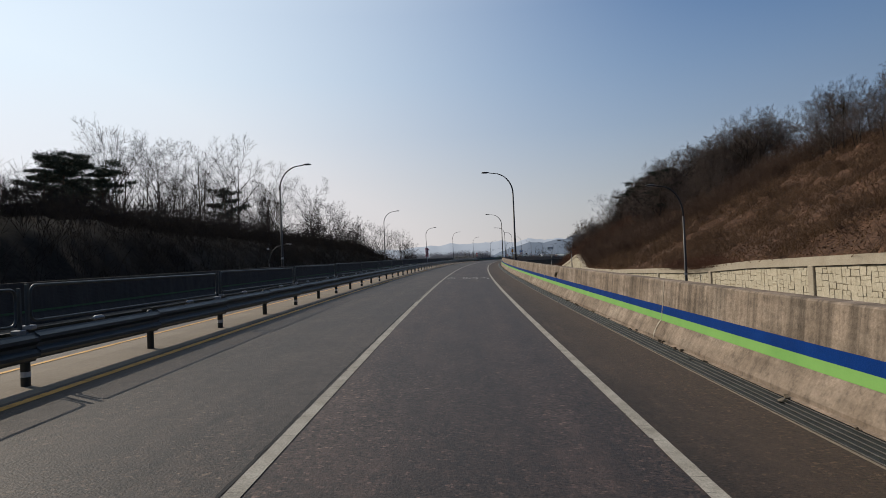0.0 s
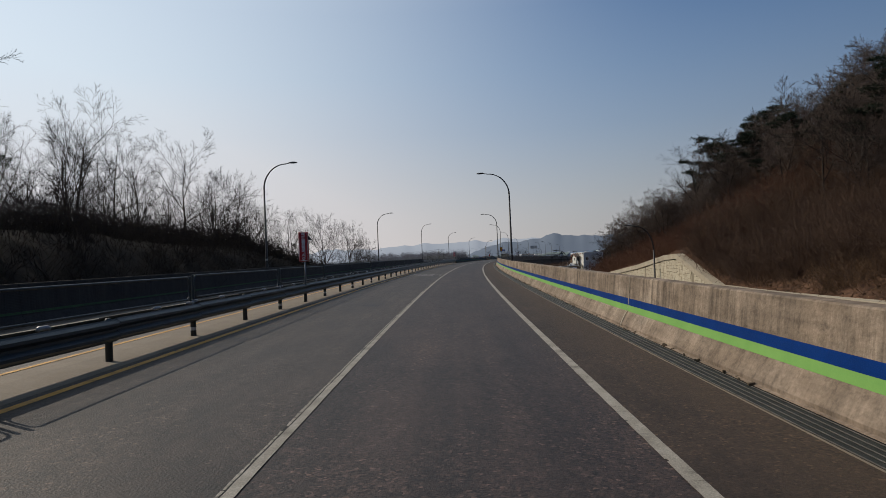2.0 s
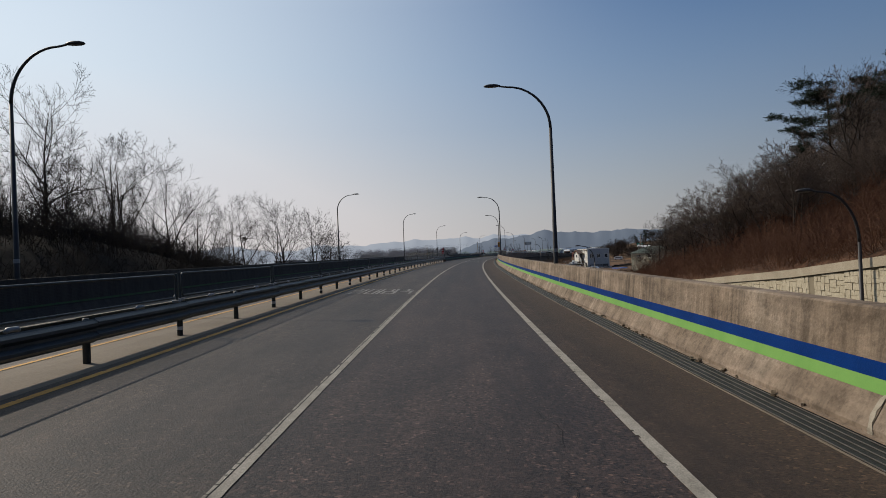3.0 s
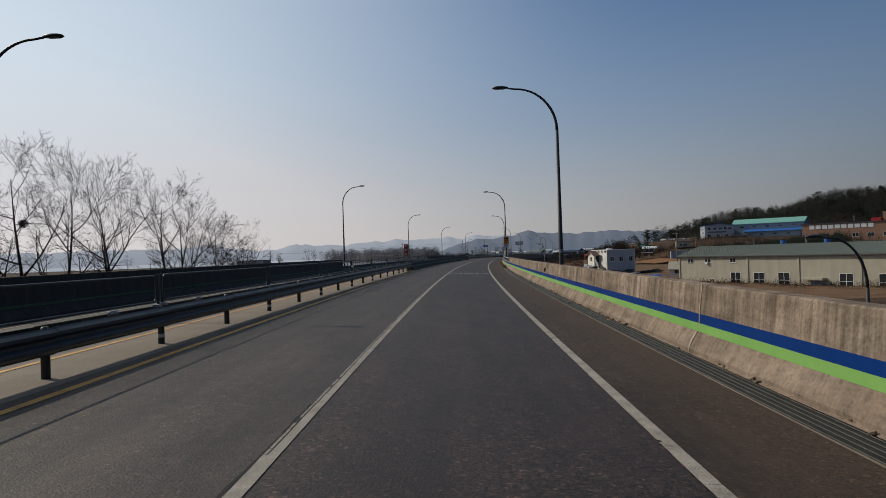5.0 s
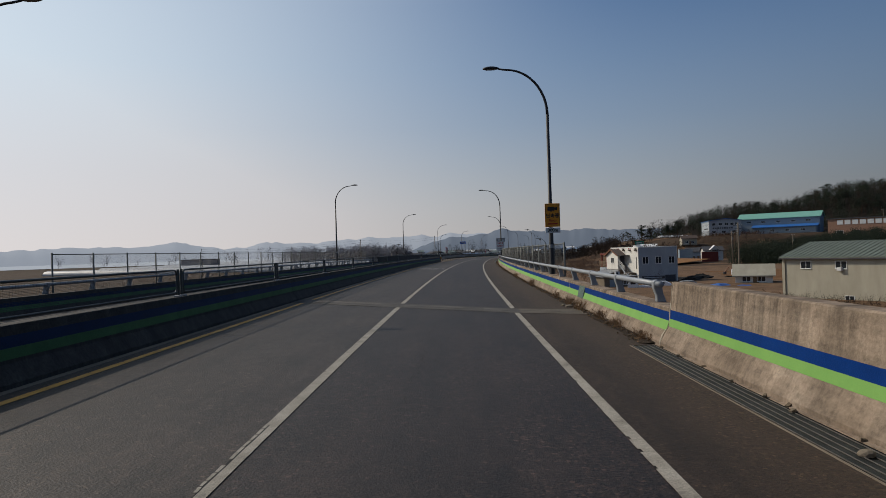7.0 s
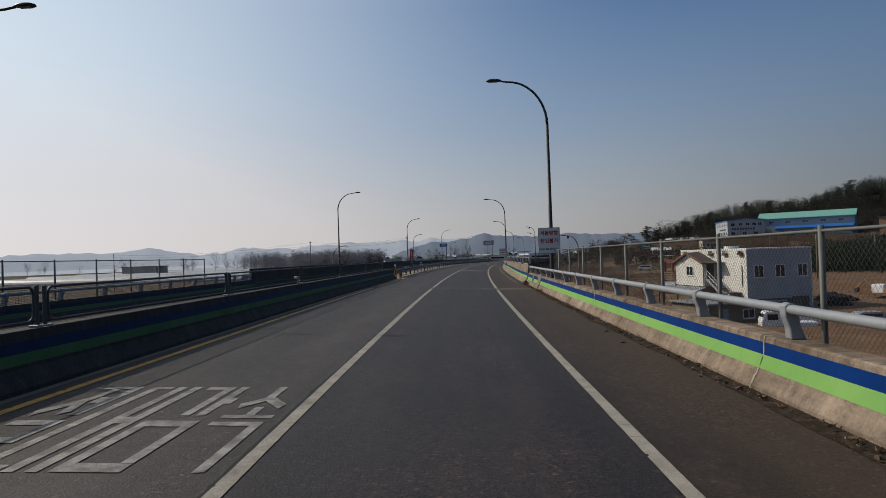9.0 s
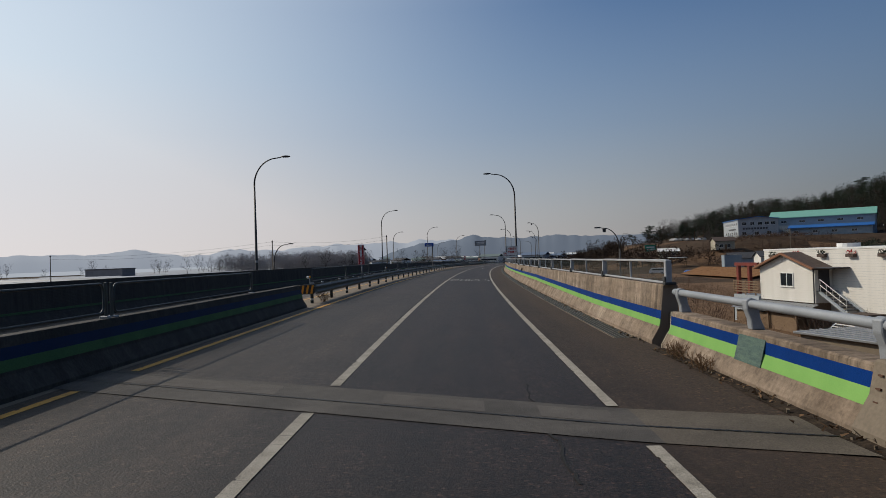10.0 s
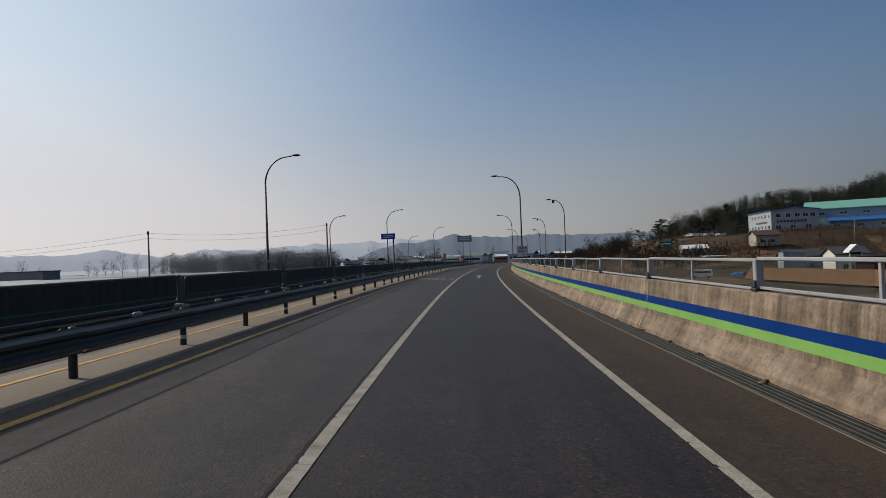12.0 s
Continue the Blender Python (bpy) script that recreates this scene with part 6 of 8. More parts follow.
def litter(count, where, name, label, size=0.1):
    rnd = random.Random(count)
    random.seed(count)
    so = Soup()
    for _ in range(count):
        s, n = where(rnd)
        g = on_ground(s, n)
        g.z += rnd.uniform(0.03, 0.14)
        d = Vector((rnd.uniform(-1, 1), rnd.uniform(-1, 1), rnd.uniform(-0.3, 0.6))).normalized() * size * rnd.uniform(0.6, 1.6)
        so.blade(g, d, size * 0.5)
    tagged(new(name, so.mesh(name, LEAF)), label, "leaves", kind="stuff")


litter(26000, lambda r: (lambda s: (s, wall_n(s) + 0.4 + abs(r.gauss(0, 9))))(r.uniform(6, 106)), "leaf_litter", "fallen brown leaves scattered over the slope", 0.075)


# ---- weeds and rubbish along the walls ----
def weed(so, s, n, h, seed):
    rnd = random.Random(seed)
    for _ in range(46):
        a = rp(s + rnd.gauss(0, 0.22), n + rnd.gauss(0, 0.05), 0)
        d = Vector((rnd.gauss(0, 0.45), rnd.gauss(0, 0.45), 1)).normalized()
        m = a + d * h * rnd.uniform(0.3, 0.7)
        so.stick(a, m, 0.005, 0.004)
        for _ in range(3):
            e = (d + Vector((rnd.gauss(0, 0.7), rnd.gauss(0, 0.7), rnd.gauss(0, 0.3)))).normalized()
            so.stick(m, m + e * h * 0.35, 0.004, 0.002)


WEEDS = Soup()
for i, (s, n, h) in enumerate(((215.2, 3.6, 0.2), (217.3, 3.6, 0.22), (218.9, 3.58, 0.28), (221.6, 3.55, 0.36), (223.4, 3.55, 0.3), (226.5, 3.58, 0.25), (235, 3.55, 0.35), (246, 3.55, 0.3), (290.6, 3.54, 0.22), (298.4, 3.58, 0.25), (299.6, 3.58, 0.3), (204.2, -5.35, 0.45), (314.6, -5.4, 0.45))):
    weed(WEEDS, s, n, h, 300 + i)
tagged(new("dry_weeds", WEEDS.mesh("dry_weeds", VINE)), "dry brown weed tufts growing at the walls' foot", "weeds", kind="stuff")

RUBBISH = material("road_dirt", [(0.05, 0.036, 0.024), (0.13, 0.1, 0.07), (0.2, 0.17, 0.13)], 6, 6, 0.95, bump=0.4, fine=0.3, spec=0.1)
rr = random.Random(9)
so = bmesh.new()
for i in range(520):
    if i < 240:
        s, n = rr.uniform(0, 214), rr.uniform(3.56, 3.66)
    elif i < 400:
        s, n = rr.uniform(214, 300), 3.62 - abs(rr.gauss(0, 0.1))
    else:
        s, n = rr.uniform(300, 400), 3.6 - abs(rr.gauss(0, 0.06))
    p = rp(s, n, 0.02)
    w = rr.uniform(0.008, 0.026) if i < 240 or i >= 400 else rr.uniform(0.006, 0.016)
    add_box(so, -w, -w * 1.6, -0.012, w, w * 1.6, 0.02 * rr.uniform(0.4, 1.4), 0, Matrix.Translation(p) @ Matrix.Rotation(rr.uniform(0, 3), 4, "Z") @ Matrix.Rotation(rr.uniform(-0.5, 0.5), 4, "X"))
tagged(mesh_object("road_debris", so, RUBBISH), "small stones, leaves and dirt along the wall's foot", "debris", kind="stuff")


GUTTER = material("gutter_dirt", [(0.012, 0.009, 0.007), (0.03, 0.022, 0.016), (0.07, 0.05, 0.034)], 5.0, 10, 0.95, bump=0.6, bump_scale=30, fine=0.4, spec=0.1)
gm = bmesh.new()
prev = None
for i in range(345):
    s = 214.6 + i * 0.25
    e = 3.47 - 0.1 * noise.fractal(Vector((s * 0.5, 1.0, 0.0)), 1.0, 2.0, 4) - 0.14 * max(0.0, noise.noise(Vector((s * 0.15, 5.0, 0.0))))
    cur = (gm.verts.new(rp(s, e, 0.005)), gm.verts.new(rp(s, 3.665, 0.03)))
    if prev:
        gm.faces.new((prev[0], prev[1], cur[1], cur[0]))
    prev = cur
tagged(mesh_object("gutter_dirt", gm, GUTTER), "dark band of soil and rotten leaves along the parapet's foot", "dirt", kind="stuff")
lf = Soup()
random.seed(4)
for i in range(1500):
    s = rr.uniform(214.6, 300.5)
    lf.blade(rp(s, 3.64 - abs(rr.gauss(0, 0.13)), rr.uniform(0.02, 0.06)), Vector((rr.uniform(-1, 1), rr.uniform(-1, 1), rr.uniform(-0.2, 0.5))).normalized() * rr.uniform(0.03, 0.09), rr.uniform(0.004, 0.018))
tagged(new("gutter_leaves", lf.mesh("gutter_leaves", LEAF)), "dry leaves and stalks along the parapet's foot", "leaves", kind="stuff")


def rubbish(s, n, mat, label, size):
    bm = bmesh.new()
    bmesh.ops.create_icosphere(bm, subdivisions=2, radius=size)
    for v in bm.verts:
        v.co *= 1 + 0.45 * noise.noise(v.co * (3.0 / size * 0.2) + Vector((s, n, 0)))
        v.co.z = max(v.co.z * 0.55, -size * 0.2)
    tagged(mesh_object("litter_scrap", bm, mat), label, "litter", "scraps along the wall").matrix_basis = rm(s, n, size * 0.15, s)


for s, n, m, z in ((7.6, 3.5, WHITE, 0.1), (10.6, 3.5, DARK, 0.08), (161, 3.5, ORANGE, 0.07), (166.5, 3.4, WHITE, 0.12), (168, 3.3, WHITE, 0.1), (197.4, 3.45, WHITE, 0.11), (208, 3.45, WHITE, 0.14), (222.6, 3.42, WHITE, 0.2), (223.0, 3.3, WHITE, 0.12), (275, 3.3, DARK, 0.12), (273, 3.2, DARK, 0.1), (307.9, 3.5, WHITE, 0.08), (353, 3.5, WHITE, 0.09), (80, 3.55, DARK, 0.09), (110, 3.5, DARK, 0.08)):
    rubbish(s, n, CONCRETE_PALE if m is WHITE else m, "crumpled scrap of litter lying by the drain", z * 0.5)

# ---- far woods ----
fr = random.Random(17)
cnt = 0


def far_top(x, y):
    e = min(smooth(128, 200, x), 1 - smooth(330, 400, x), smooth(515, 560, y), 1 - smooth(690, 740, y))
    return VALLEY + max(far_hill(x, y), 12 * e)


while cnt < 60:
    x, y = fr.uniform(190, 420), fr.uniform(500, 760)
    k = far_hill(x, y) / 37
    if k < 0.25 or fr.random() > 0.25 + k or (x < 275 and y < 640):
        continue
    pine = fr.random() < 0.7
    h = fr.uniform(6.5, 9.5)
    kind = PINES[cnt % 3] if pine else TREES[cnt % 5]
    b = 11.0 if pine else 12.0
    plant(kind, (x, y, far_top(x, y) - 0.5), (h / b * (1.5 if pine else 1.1), h / b), fr.uniform(0, 6.3), "far_pine" if pine else "far_bare_tree", "dark pine in the wood on the far hill" if pine else "bare brown tree in the wood on the far hill", "trees on the far hill")
    cnt += 1
for i in range(16):
    x, y = fr.uniform(176, 202), fr.uniform(618, 650)
    h = fr.uniform(7, 11)
    pine = i % 2 == 0
    plant(PINES[i % 3] if pine else TREES[i % 5], (x, y, far_top(x, y) - 0.5), (h / 11 * 1.2, h / 11), fr.uniform(0, 6.3), "far_pine" if pine else "far_bare_tree", "slender pine beside the office yard" if pine else "bare tree beside the office yard", "trees beside the office")
for i in range(46):
    s, n = fr.uniform(640, 820), -fr.uniform(20, 420)
    g = on_ground(s, n)
    h = fr.uniform(8, 15)
    plant(TREES[i % 5], g, (h / 12 * 0.8, h / 12), fr.uniform(0, 6.3), "bare_tree", "bare tree of a far row across the fields", "far rows of trees")
for i in range(40):
    s, n = fr.uniform(455, 720), fr.choice((-fr.uniform(17, 60), fr.uniform(9, 30)))
    g = on_ground(s, n)
    h = fr.uniform(4, 8)
    plant(TREES[i % 5], g, (h / 12 * 1.2, h / 12), fr.uniform(0, 6.3), "bare_tree", "small bare tree beside the road ahead", "far rows of trees")

# dense far woods, too far and many to count
def wood_mass(name, count, where, hmin, hmax, mat, label, blades=80, seed=1, leaf=0.09, thin=0.25, low=0.55):
    rnd = random.Random(seed)
    random.seed(seed)
    so = Soup()
    for _ in range(count):
        g = where(rnd)
        h = rnd.uniform(hmin, hmax)
        so.stick(g, g + Vector((0, 0, h * 0.8)), h * 0.016, h * 0.006, 4)
        w = h * rnd.uniform(0.2, 0.34)
        for _ in range(blades):
            v = Vector((rnd.gauss(0, 1), rnd.gauss(0, 1), rnd.gauss(0, 1))).normalized() * rnd.random() ** 0.35
            so.blade(g + Vector((v.x * w, v.y * w, h * low + v.z * h * (1 - low))), Vector((rnd.uniform(-1, 1), rnd.uniform(-1, 1), rnd.uniform(-0.2, 1))).normalized() * h * leaf, h * leaf * thin)
    tagged(new(name, so.mesh(name, mat)), label, "trees", kind="stuff")


def hill_spot(rnd):
    while True:
        x, y = rnd.uniform(195, 430), rnd.uniform(500, 770)
        k = far_hill(x, y) / 37
        if k > 0.25 and rnd.random() < 0.3 + k and not (x < 275 and y < 640):
            return Vector((x, y, far_top(x, y) - 0.4))


def mound_spot(rnd):
    x, y = rnd.gauss(156, 11), rnd.gauss(640, 16)
    return Vector((x, y, far_top(x, y) - 0.4))


# distance haze is painted into this pale grey, for grove and far hall
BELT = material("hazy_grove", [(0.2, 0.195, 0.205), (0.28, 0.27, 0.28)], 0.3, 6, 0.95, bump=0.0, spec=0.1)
BARE_MASS = material("bare_wood_mass", [(0.03, 0.021, 0.016), (0.055, 0.04, 0.03)], 0.3, 6, 0.95, bump=0.0, spec=0.1)
wood_mass("pine_wood", 1700, hill_spot, 5.5, 9.5, NEEDLE, "dense dark pine wood covering the far hill", 200, 3, 0.042, 0.32, 0.42)
wood_mass("mound_wood", 150, mound_spot, 4.0, 8.5, BARE_MASS, "bare brown trees and bushes on the mound before the hill", 90, 9)
wood_mass("bare_wood", 900, hill_spot, 5.5, 9.5, BARE_MASS, "bare brown trees among the pines of the far hill", 110, 4, 0.08, 0.1)


def band_spot(rnd):
    t = 0.3 + 0.7 * rnd.random()
    x, y = 98 + 130 * t + rnd.gauss(0, 4), 392 + 90 * t + rnd.gauss(0, 9)
    return Vector((x, y, VALLEY - 0.3 + 5.5 * t * t))


wood_mass("evergreen_belt", 760, band_spot, 4.5, 8.5, NEEDLE, "dark evergreen belt between the fields and the factory", 330, 5, 0.036, 0.36, 0.42)


def belt_spot(rnd):
    s, n = rnd.uniform(690, 760), -(140 + 90 * rnd.random() ** 1.2)
    g = rp(s, n)
    return Vector((g.x, g.y, VALLEY - 0.3))


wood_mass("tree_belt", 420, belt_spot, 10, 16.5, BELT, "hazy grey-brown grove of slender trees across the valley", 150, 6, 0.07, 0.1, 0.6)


def right_belt(rnd):
    s, n = rnd.uniform(560, 680), rnd.uniform(40, 75)
    g = rp(s, n)
    return Vector((g.x, g.y, VALLEY - 0.3))


wood_mass("roadside_wood", 150, right_belt, 5, 10, BARE_MASS, "bare brown wood beside the far highway", 60, 7)


def terrace_spot(r):
    x = r.uniform(150, 225)
    y = 505 + r.choice((0, 9, 17, 26, 36, 47)) + 0.25 * (x - 150) + r.gauss(0, 1.6)
    return Vector((x, y, far_top(x, y) - 0.1))


brush("terrace_hedges", 1500, terrace_spot, 1.9, BRUSH, "brown leafless hedges along the terraces below the office", lean=0.5, twigs=3)
wood_mass("terrace_shrubs", 120, terrace_spot, 1.8, 4.2, BARE_MASS, "dark shrubs and small trees on the terraces", 90, 12, 0.09, 0.08, 0.5)


def nest(s, n, top):
    p = rp(s, n, top)
    so = Soup()
    rnd = random.Random(8)
    for _ in range(160):
        v = Vector((rnd.gauss(0, 1), rnd.gauss(0, 1), rnd.gauss(0, 0.8))).normalized() * rnd.uniform(0.1, 0.42)
        d = v.cross(Vector((rnd.gauss(0, 1), rnd.gauss(0, 1), rnd.gauss(0, 1)))).normalized() * 0.3
        so.stick(p + v - d, p + v + d, 0.012, 0.008)
    tagged(new("bird_nest", so.mesh("bird_nest", TWIG)), "round bird nest of dark twigs in a bare tree", "nest")


NEST = on_ground(205, -41)
nest(205, -41, (13.0 + float(np.interp(205, ST, RZ)) - NEST.z) * 0.62 + NEST.z - float(np.interp(205, ST, RZ)))


# ---- retaining wall on the right ----
STONE = material("moulded_stone_facing", [(0.4, 0.345, 0.245), (0.5, 0.44, 0.325)], 1.5, 8, 0.9, bump=0.5, bump_scale=14, fine=0.15, random_tint=0.06)
STONE_JOINT = material("stone_joint", [(0.2, 0.168, 0.115), (0.27, 0.23, 0.16)], 2, 6, 0.95, bump=0.2)
COPING = material("coping_concrete", [(0.3, 0.25, 0.18), (0.41, 0.355, 0.265)], 1.2, 8, 0.9, bump=0.3, bump_scale=20, fine=0.15)


def wall_z(s):
    return wall_top(s) - float(np.interp(s, ST, RZ))


def retaining_wall():
    root = empty("retaining_wall", Matrix.Identity(4), "pale retaining wall faced with moulded stones below the slope", "retaining wall")
    bm, cp = bmesh.new(), bmesh.new()
    ss = [-60 + 1.0 * i for i in range(221)]
    for bmx, prof in ((bm, lambda z, g: [(0.0, g - 0.6), (0.0, z - 0.3), (0.4, z - 0.3), (0.4, g - 0.6)]), (cp, lambda z, g: [(-0.1, z - 0.32), (-0.1, z + 0.05), (0.5, z + 0.05), (0.5, z - 0.32)])):
        prev = None
        for s in ss:
            z, g = wall_z(s), side_road(s) - float(np.interp(s, ST, RZ))
            ring = [bmx.verts.new(rp(s, wall_n(s) + n, h)) for n, h in prof(z, g)]
            if prev:
                for j in range(4):
                    bmx.faces.new((prev[j], prev[(j + 1) % 4], ring[(j + 1) % 4], ring[j]))
            prev = ring
        bmesh.ops.recalc_face_normals(bmx, faces=bmx.faces)
    part("wall_core", bm, STONE_JOINT, root)
    part("coping", cp, COPING, root, "smooth pale concrete coping beam")
    for s in [28.2 + 12.7 * k for k in range(-6, 5)]:
        z, g = wall_z(s), side_road(s) - float(np.interp(s, ST, RZ))
        b2 = box(-0.1, -0.22, g - 0.5, 0.1, 0.22, z - 0.3, 0.02)
        o = part("pilaster", b2, COPING, root)
        o.matrix_basis = rm(s, wall_n(s) - 0.02)
    return root


RW = retaining_wall()


def split(rnd, x0, z0, x1, z1, out):
    w, h = x1 - x0, z1 - z0
    if w < 0.55 and h < 0.36 or (w < 0.7 and h < 0.48 and rnd.random() < 0.3):
        out.append((x0, z0, x1, z1))
        return
    if w / 0.55 > h / 0.36:
        c = x0 + w * rnd.uniform(0.35, 0.65)
        split(rnd, x0, z0, c, z1, out)
        split(rnd, c, z0, x1, z1, out)
    else:
        c = z0 + h * rnd.uniform(0.35, 0.65)
        split(rnd, x0, z0, x1, c, out)
        split(rnd, x0, c, x1, z1, out)


def stone_facing():
    rnd = random.Random(3)
    made = 0
    rest = Soup()
    for s0 in [28.2 + 12.7 * k for k in range(-3, 8)]:
        cells = []
        split(rnd, s0 + 0.25, -2.2, s0 + 12.45, 2.0, cells)
        for a, z0, b, z1 in cells:
            top = min(wall_z(a), wall_z(b)) - 0.33
            low = side_road((a + b) / 2) - float(np.interp(a, ST, RZ))
            z1, z0 = min(z1, top), max(z0, low)
            if z1 - z0 < 0.1:
                continue
            j = 0.009
            q = [(a + j, z0 + j), (b - j, z0 + j), (b - j, z1 - j), (a + j, z1 - j)]
            q = [(x + rnd.uniform(-0.03, 0.03), z + rnd.uniform(-0.025, 0.025)) for x, z in q]
            out, bk = [], []
            c = Vector(((a + b) / 2, (z0 + z1) / 2, 0))
            d = rnd.uniform(0.014, 0.03)
            for x, z in q:
                bk.append(rp(x, wall_n(x) - 0.002, z))
                out.append(rp(c.x + (x - c.x) * 0.97, wall_n(x) - 0.002 - d, c.y + (z - c.y) * 0.955))
            vs = [tuple(v) for v in bk + out]
            fs = [(4, 5, 6, 7), (0, 1, 5, 4), (1, 2, 6, 5), (2, 3, 7, 6), (3, 0, 4, 7)]
            seen = z1 > -0.9
            if made < 300 and seen and (10 < s0 < 40 or s0 > 90):
                me = bpy.data.meshes.new("facing_stone")
                me.from_pydata(vs, [], fs)
                me.materials.append(STONE)
                ob = new("facing_stone", me)
                ob.parent = RW
                made += 1
            elif seen:
                o = len(rest.v)
                rest.v += vs
                rest.f += [tuple(i + o for i in f) for f in fs]
    me = bpy.data.meshes.new("facing_stones")
    me.from_pydata(rest.v, [], rest.f)
    me.materials.append(STONE)
    ob = new("facing_stones", me)
    ob.parent = RW
    tagged(ob, kind="stuff")


stone_facing()


# ---- buildings ----
CREAM = material("cream_metal_cladding", [(0.3, 0.275, 0.21), (0.41, 0.378, 0.295)], 0.8, 8, 0.7, bump=0.15, bump_scale=15, fine=0.06, stretch=(1, 1, 0.3))
ROOF_GREEN = material("faded_green_roof", [(0.095, 0.115, 0.09), (0.155, 0.178, 0.145)], 0.9, 8, 0.65, bump=0.1, fine=0.08)
ROOF_TEAL = material("teal_roof", [(0.14, 0.34, 0.28), (0.18, 0.4, 0.33)], 0.6, 5, 0.6, bump=0.05)
ROOF_BLUE = material("blue_roof", [(0.015, 0.1, 0.32), (0.02, 0.13, 0.4)], 0.6, 5, 0.6, bump=0.05)
ROOF_BROWN = material("brown_shingles", [(0.05, 0.035, 0.028), (0.1, 0.07, 0.055)], 3, 6, 0.85, bump=0.3)
ROOF_DARK = material("dark_roof", [(0.04, 0.04, 0.045), (0.08, 0.08, 0.085)], 1.5, 6, 0.8, bump=0.2)
SIDING = material("white_lap_siding", [(0.55, 0.53, 0.48), (0.68, 0.66, 0.61)], 0.8, 8, 0.7, bump=0.1, fine=0.06)
STUCCO = material("pale_blue_grey_wall", [(0.27, 0.3, 0.325), (0.36, 0.395, 0.42)], 0.6, 9, 0.85, bump=0.2, bump_scale=18, fine=0.1, stretch=(1, 1, 0.4))
METAL_WALL = material("blue_grey_metal_wall", [(0.2, 0.25, 0.29), (0.26, 0.31, 0.35)], 0.7, 6, 0.65, bump=0.1)
BRICK_WALL = material("orange_brick_wall", [(0.24, 0.13, 0.085), (0.33, 0.19, 0.13)], 1.5, 8, 0.85, bump=0.2)
TRIM = material("white_window_frame", [(0.6, 0.6, 0.58), (0.72, 0.72, 0.7)], 2, 4, 0.5, bump=0.0)
PANE = material("window_pane", [(0.012, 0.016, 0.02), (0.03, 0.036, 0.042)], 0.7, 3, 0.08, bump=0.0, spec=0.6)
WOODEN = material("weathered_timber", [(0.12, 0.075, 0.045), (0.22, 0.15, 0.09)], 3, 6, 0.85, bump=0.2, stretch=(1, 1, 6))
CAR_WHITE = material("car_paint_white", [(0.62, 0.63, 0.64), (0.7, 0.71, 0.72)], 1, 2, 0.3, bump=0.0, spec=0.5)
CAR_GREY = material("car_paint_grey", [(0.25, 0.26, 0.27), (0.32, 0.33, 0.34)], 1, 2, 0.3, metal=0.3, bump=0.0)
TYRE = material("tyre_rubber", [(0.012, 0.012, 0.012), (0.025, 0.025, 0.025)], 6, 4, 0.9, bump=0.1)
TARP = material("blue_tarpaulin", [(0.02, 0.08, 0.28), (0.03, 0.12, 0.38)], 2, 5, 0.6, bump=0.3)
PLASTIC = material("greenhouse_film", [(0.26, 0.27, 0.28), (0.38, 0.39, 0.4)], 0.5, 6, 0.5, bump=0.1)


def at(x, y, z, deg):
    return Matrix.Translation((x, y, z)) @ Matrix.Rotation(radians(deg), 4, "Z")


def window(root, x, z0, w, h, y=0.0, bars=1, transom=False, side=None):
    """A window in the wall y = const of a building (or, with side, in the wall x = side)."""
    m = Matrix.Translation((x, y, z0)) if side is None else Matrix.Translation((side, x, z0)) @ Matrix.Rotation(radians(-90), 4, "Z")
    win = new("window")
    win.parent = root
    win.matrix_basis = m
    bm = bmesh.new()
    f = 0.07
    for a in ((-w / 2, 0, w / 2, f), (-w / 2, h - f, w / 2, h), (-w / 2, f, -w / 2 + f, h - f), (w / 2 - f, f, w / 2, h - f)):
        add_box(bm, a[0], -0.06, a[1], a[2], 0.05, a[3])
    for i in range(bars):
        c = -w / 2 + w * (i + 1) / (bars + 1)
        add_box(bm, c - 0.03, -0.05, f, c + 0.03, 0.04, h - f)
    if transom:
        add_box(bm, -w / 2 + f, -0.05, h * 0.36, w / 2 - f, 0.04, h * 0.36 + 0.06)
    part("window_frame", bm, TRIM, win)
    part("pane", box(-w / 2 + f * 0.5, -0.02, f * 0.5, w / 2 - f * 0.5, 0.02, h - f * 0.5), PANE, win)
    part("sill", box(-w / 2 - 0.05, -0.1, -0.05, w / 2 + 0.05, 0.04, -0.003), TRIM, win)
    return win


def gable_roof(x0, x1, y0, y1, eave, ridge, over, thick=0.12, along="x"):
    """Two roof slabs, ridge along x or y."""
    bm = bmesh.new()
    if along == "x":
        ym = (y0 + y1) / 2
        k = (ridge - eave) / (ym - y0)
        pts = [(y0 - over, eave - k * over), (ym, ridge), (y1 + over, eave - k * over), (y1 + over, eave - k * over + thick), (ym, ridge + thick), (y0 - over, eave - k * over + thick)]
        a = [bm.verts.new((x0 - over, y, z)) for y, z in pts]
        b = [bm.verts.new((x1 + over, y, z)) for y, z in pts]
    else:
        xm = (x0 + x1) / 2
        k = (ridge - eave) / (xm - x0)
        pts = [(x0 - over, eave - k * over), (xm, ridge), (x1 + over, eave - k * over), (x1 + over, eave - k * over + thick), (xm, ridge + thick), (x0 - over, eave - k * over + thick)]
        a = [bm.verts.new((x, y0 - over, z)) for x, z in pts]
        b = [bm.verts.new((x, y1 + over, z)) for x, z in pts]
    for i in range(6):
        bm.faces.new((a[i], a[(i + 1) % 6], b[(i + 1) % 6], b[i]))
    for r in (a, b):
        bm.faces.new((r[0], r[1], r[4], r[5]))
        bm.faces.new((r[1], r[2], r[3], r[4]))
    bmesh.ops.recalc_face_normals(bm, faces=bm.faces)
    return bm


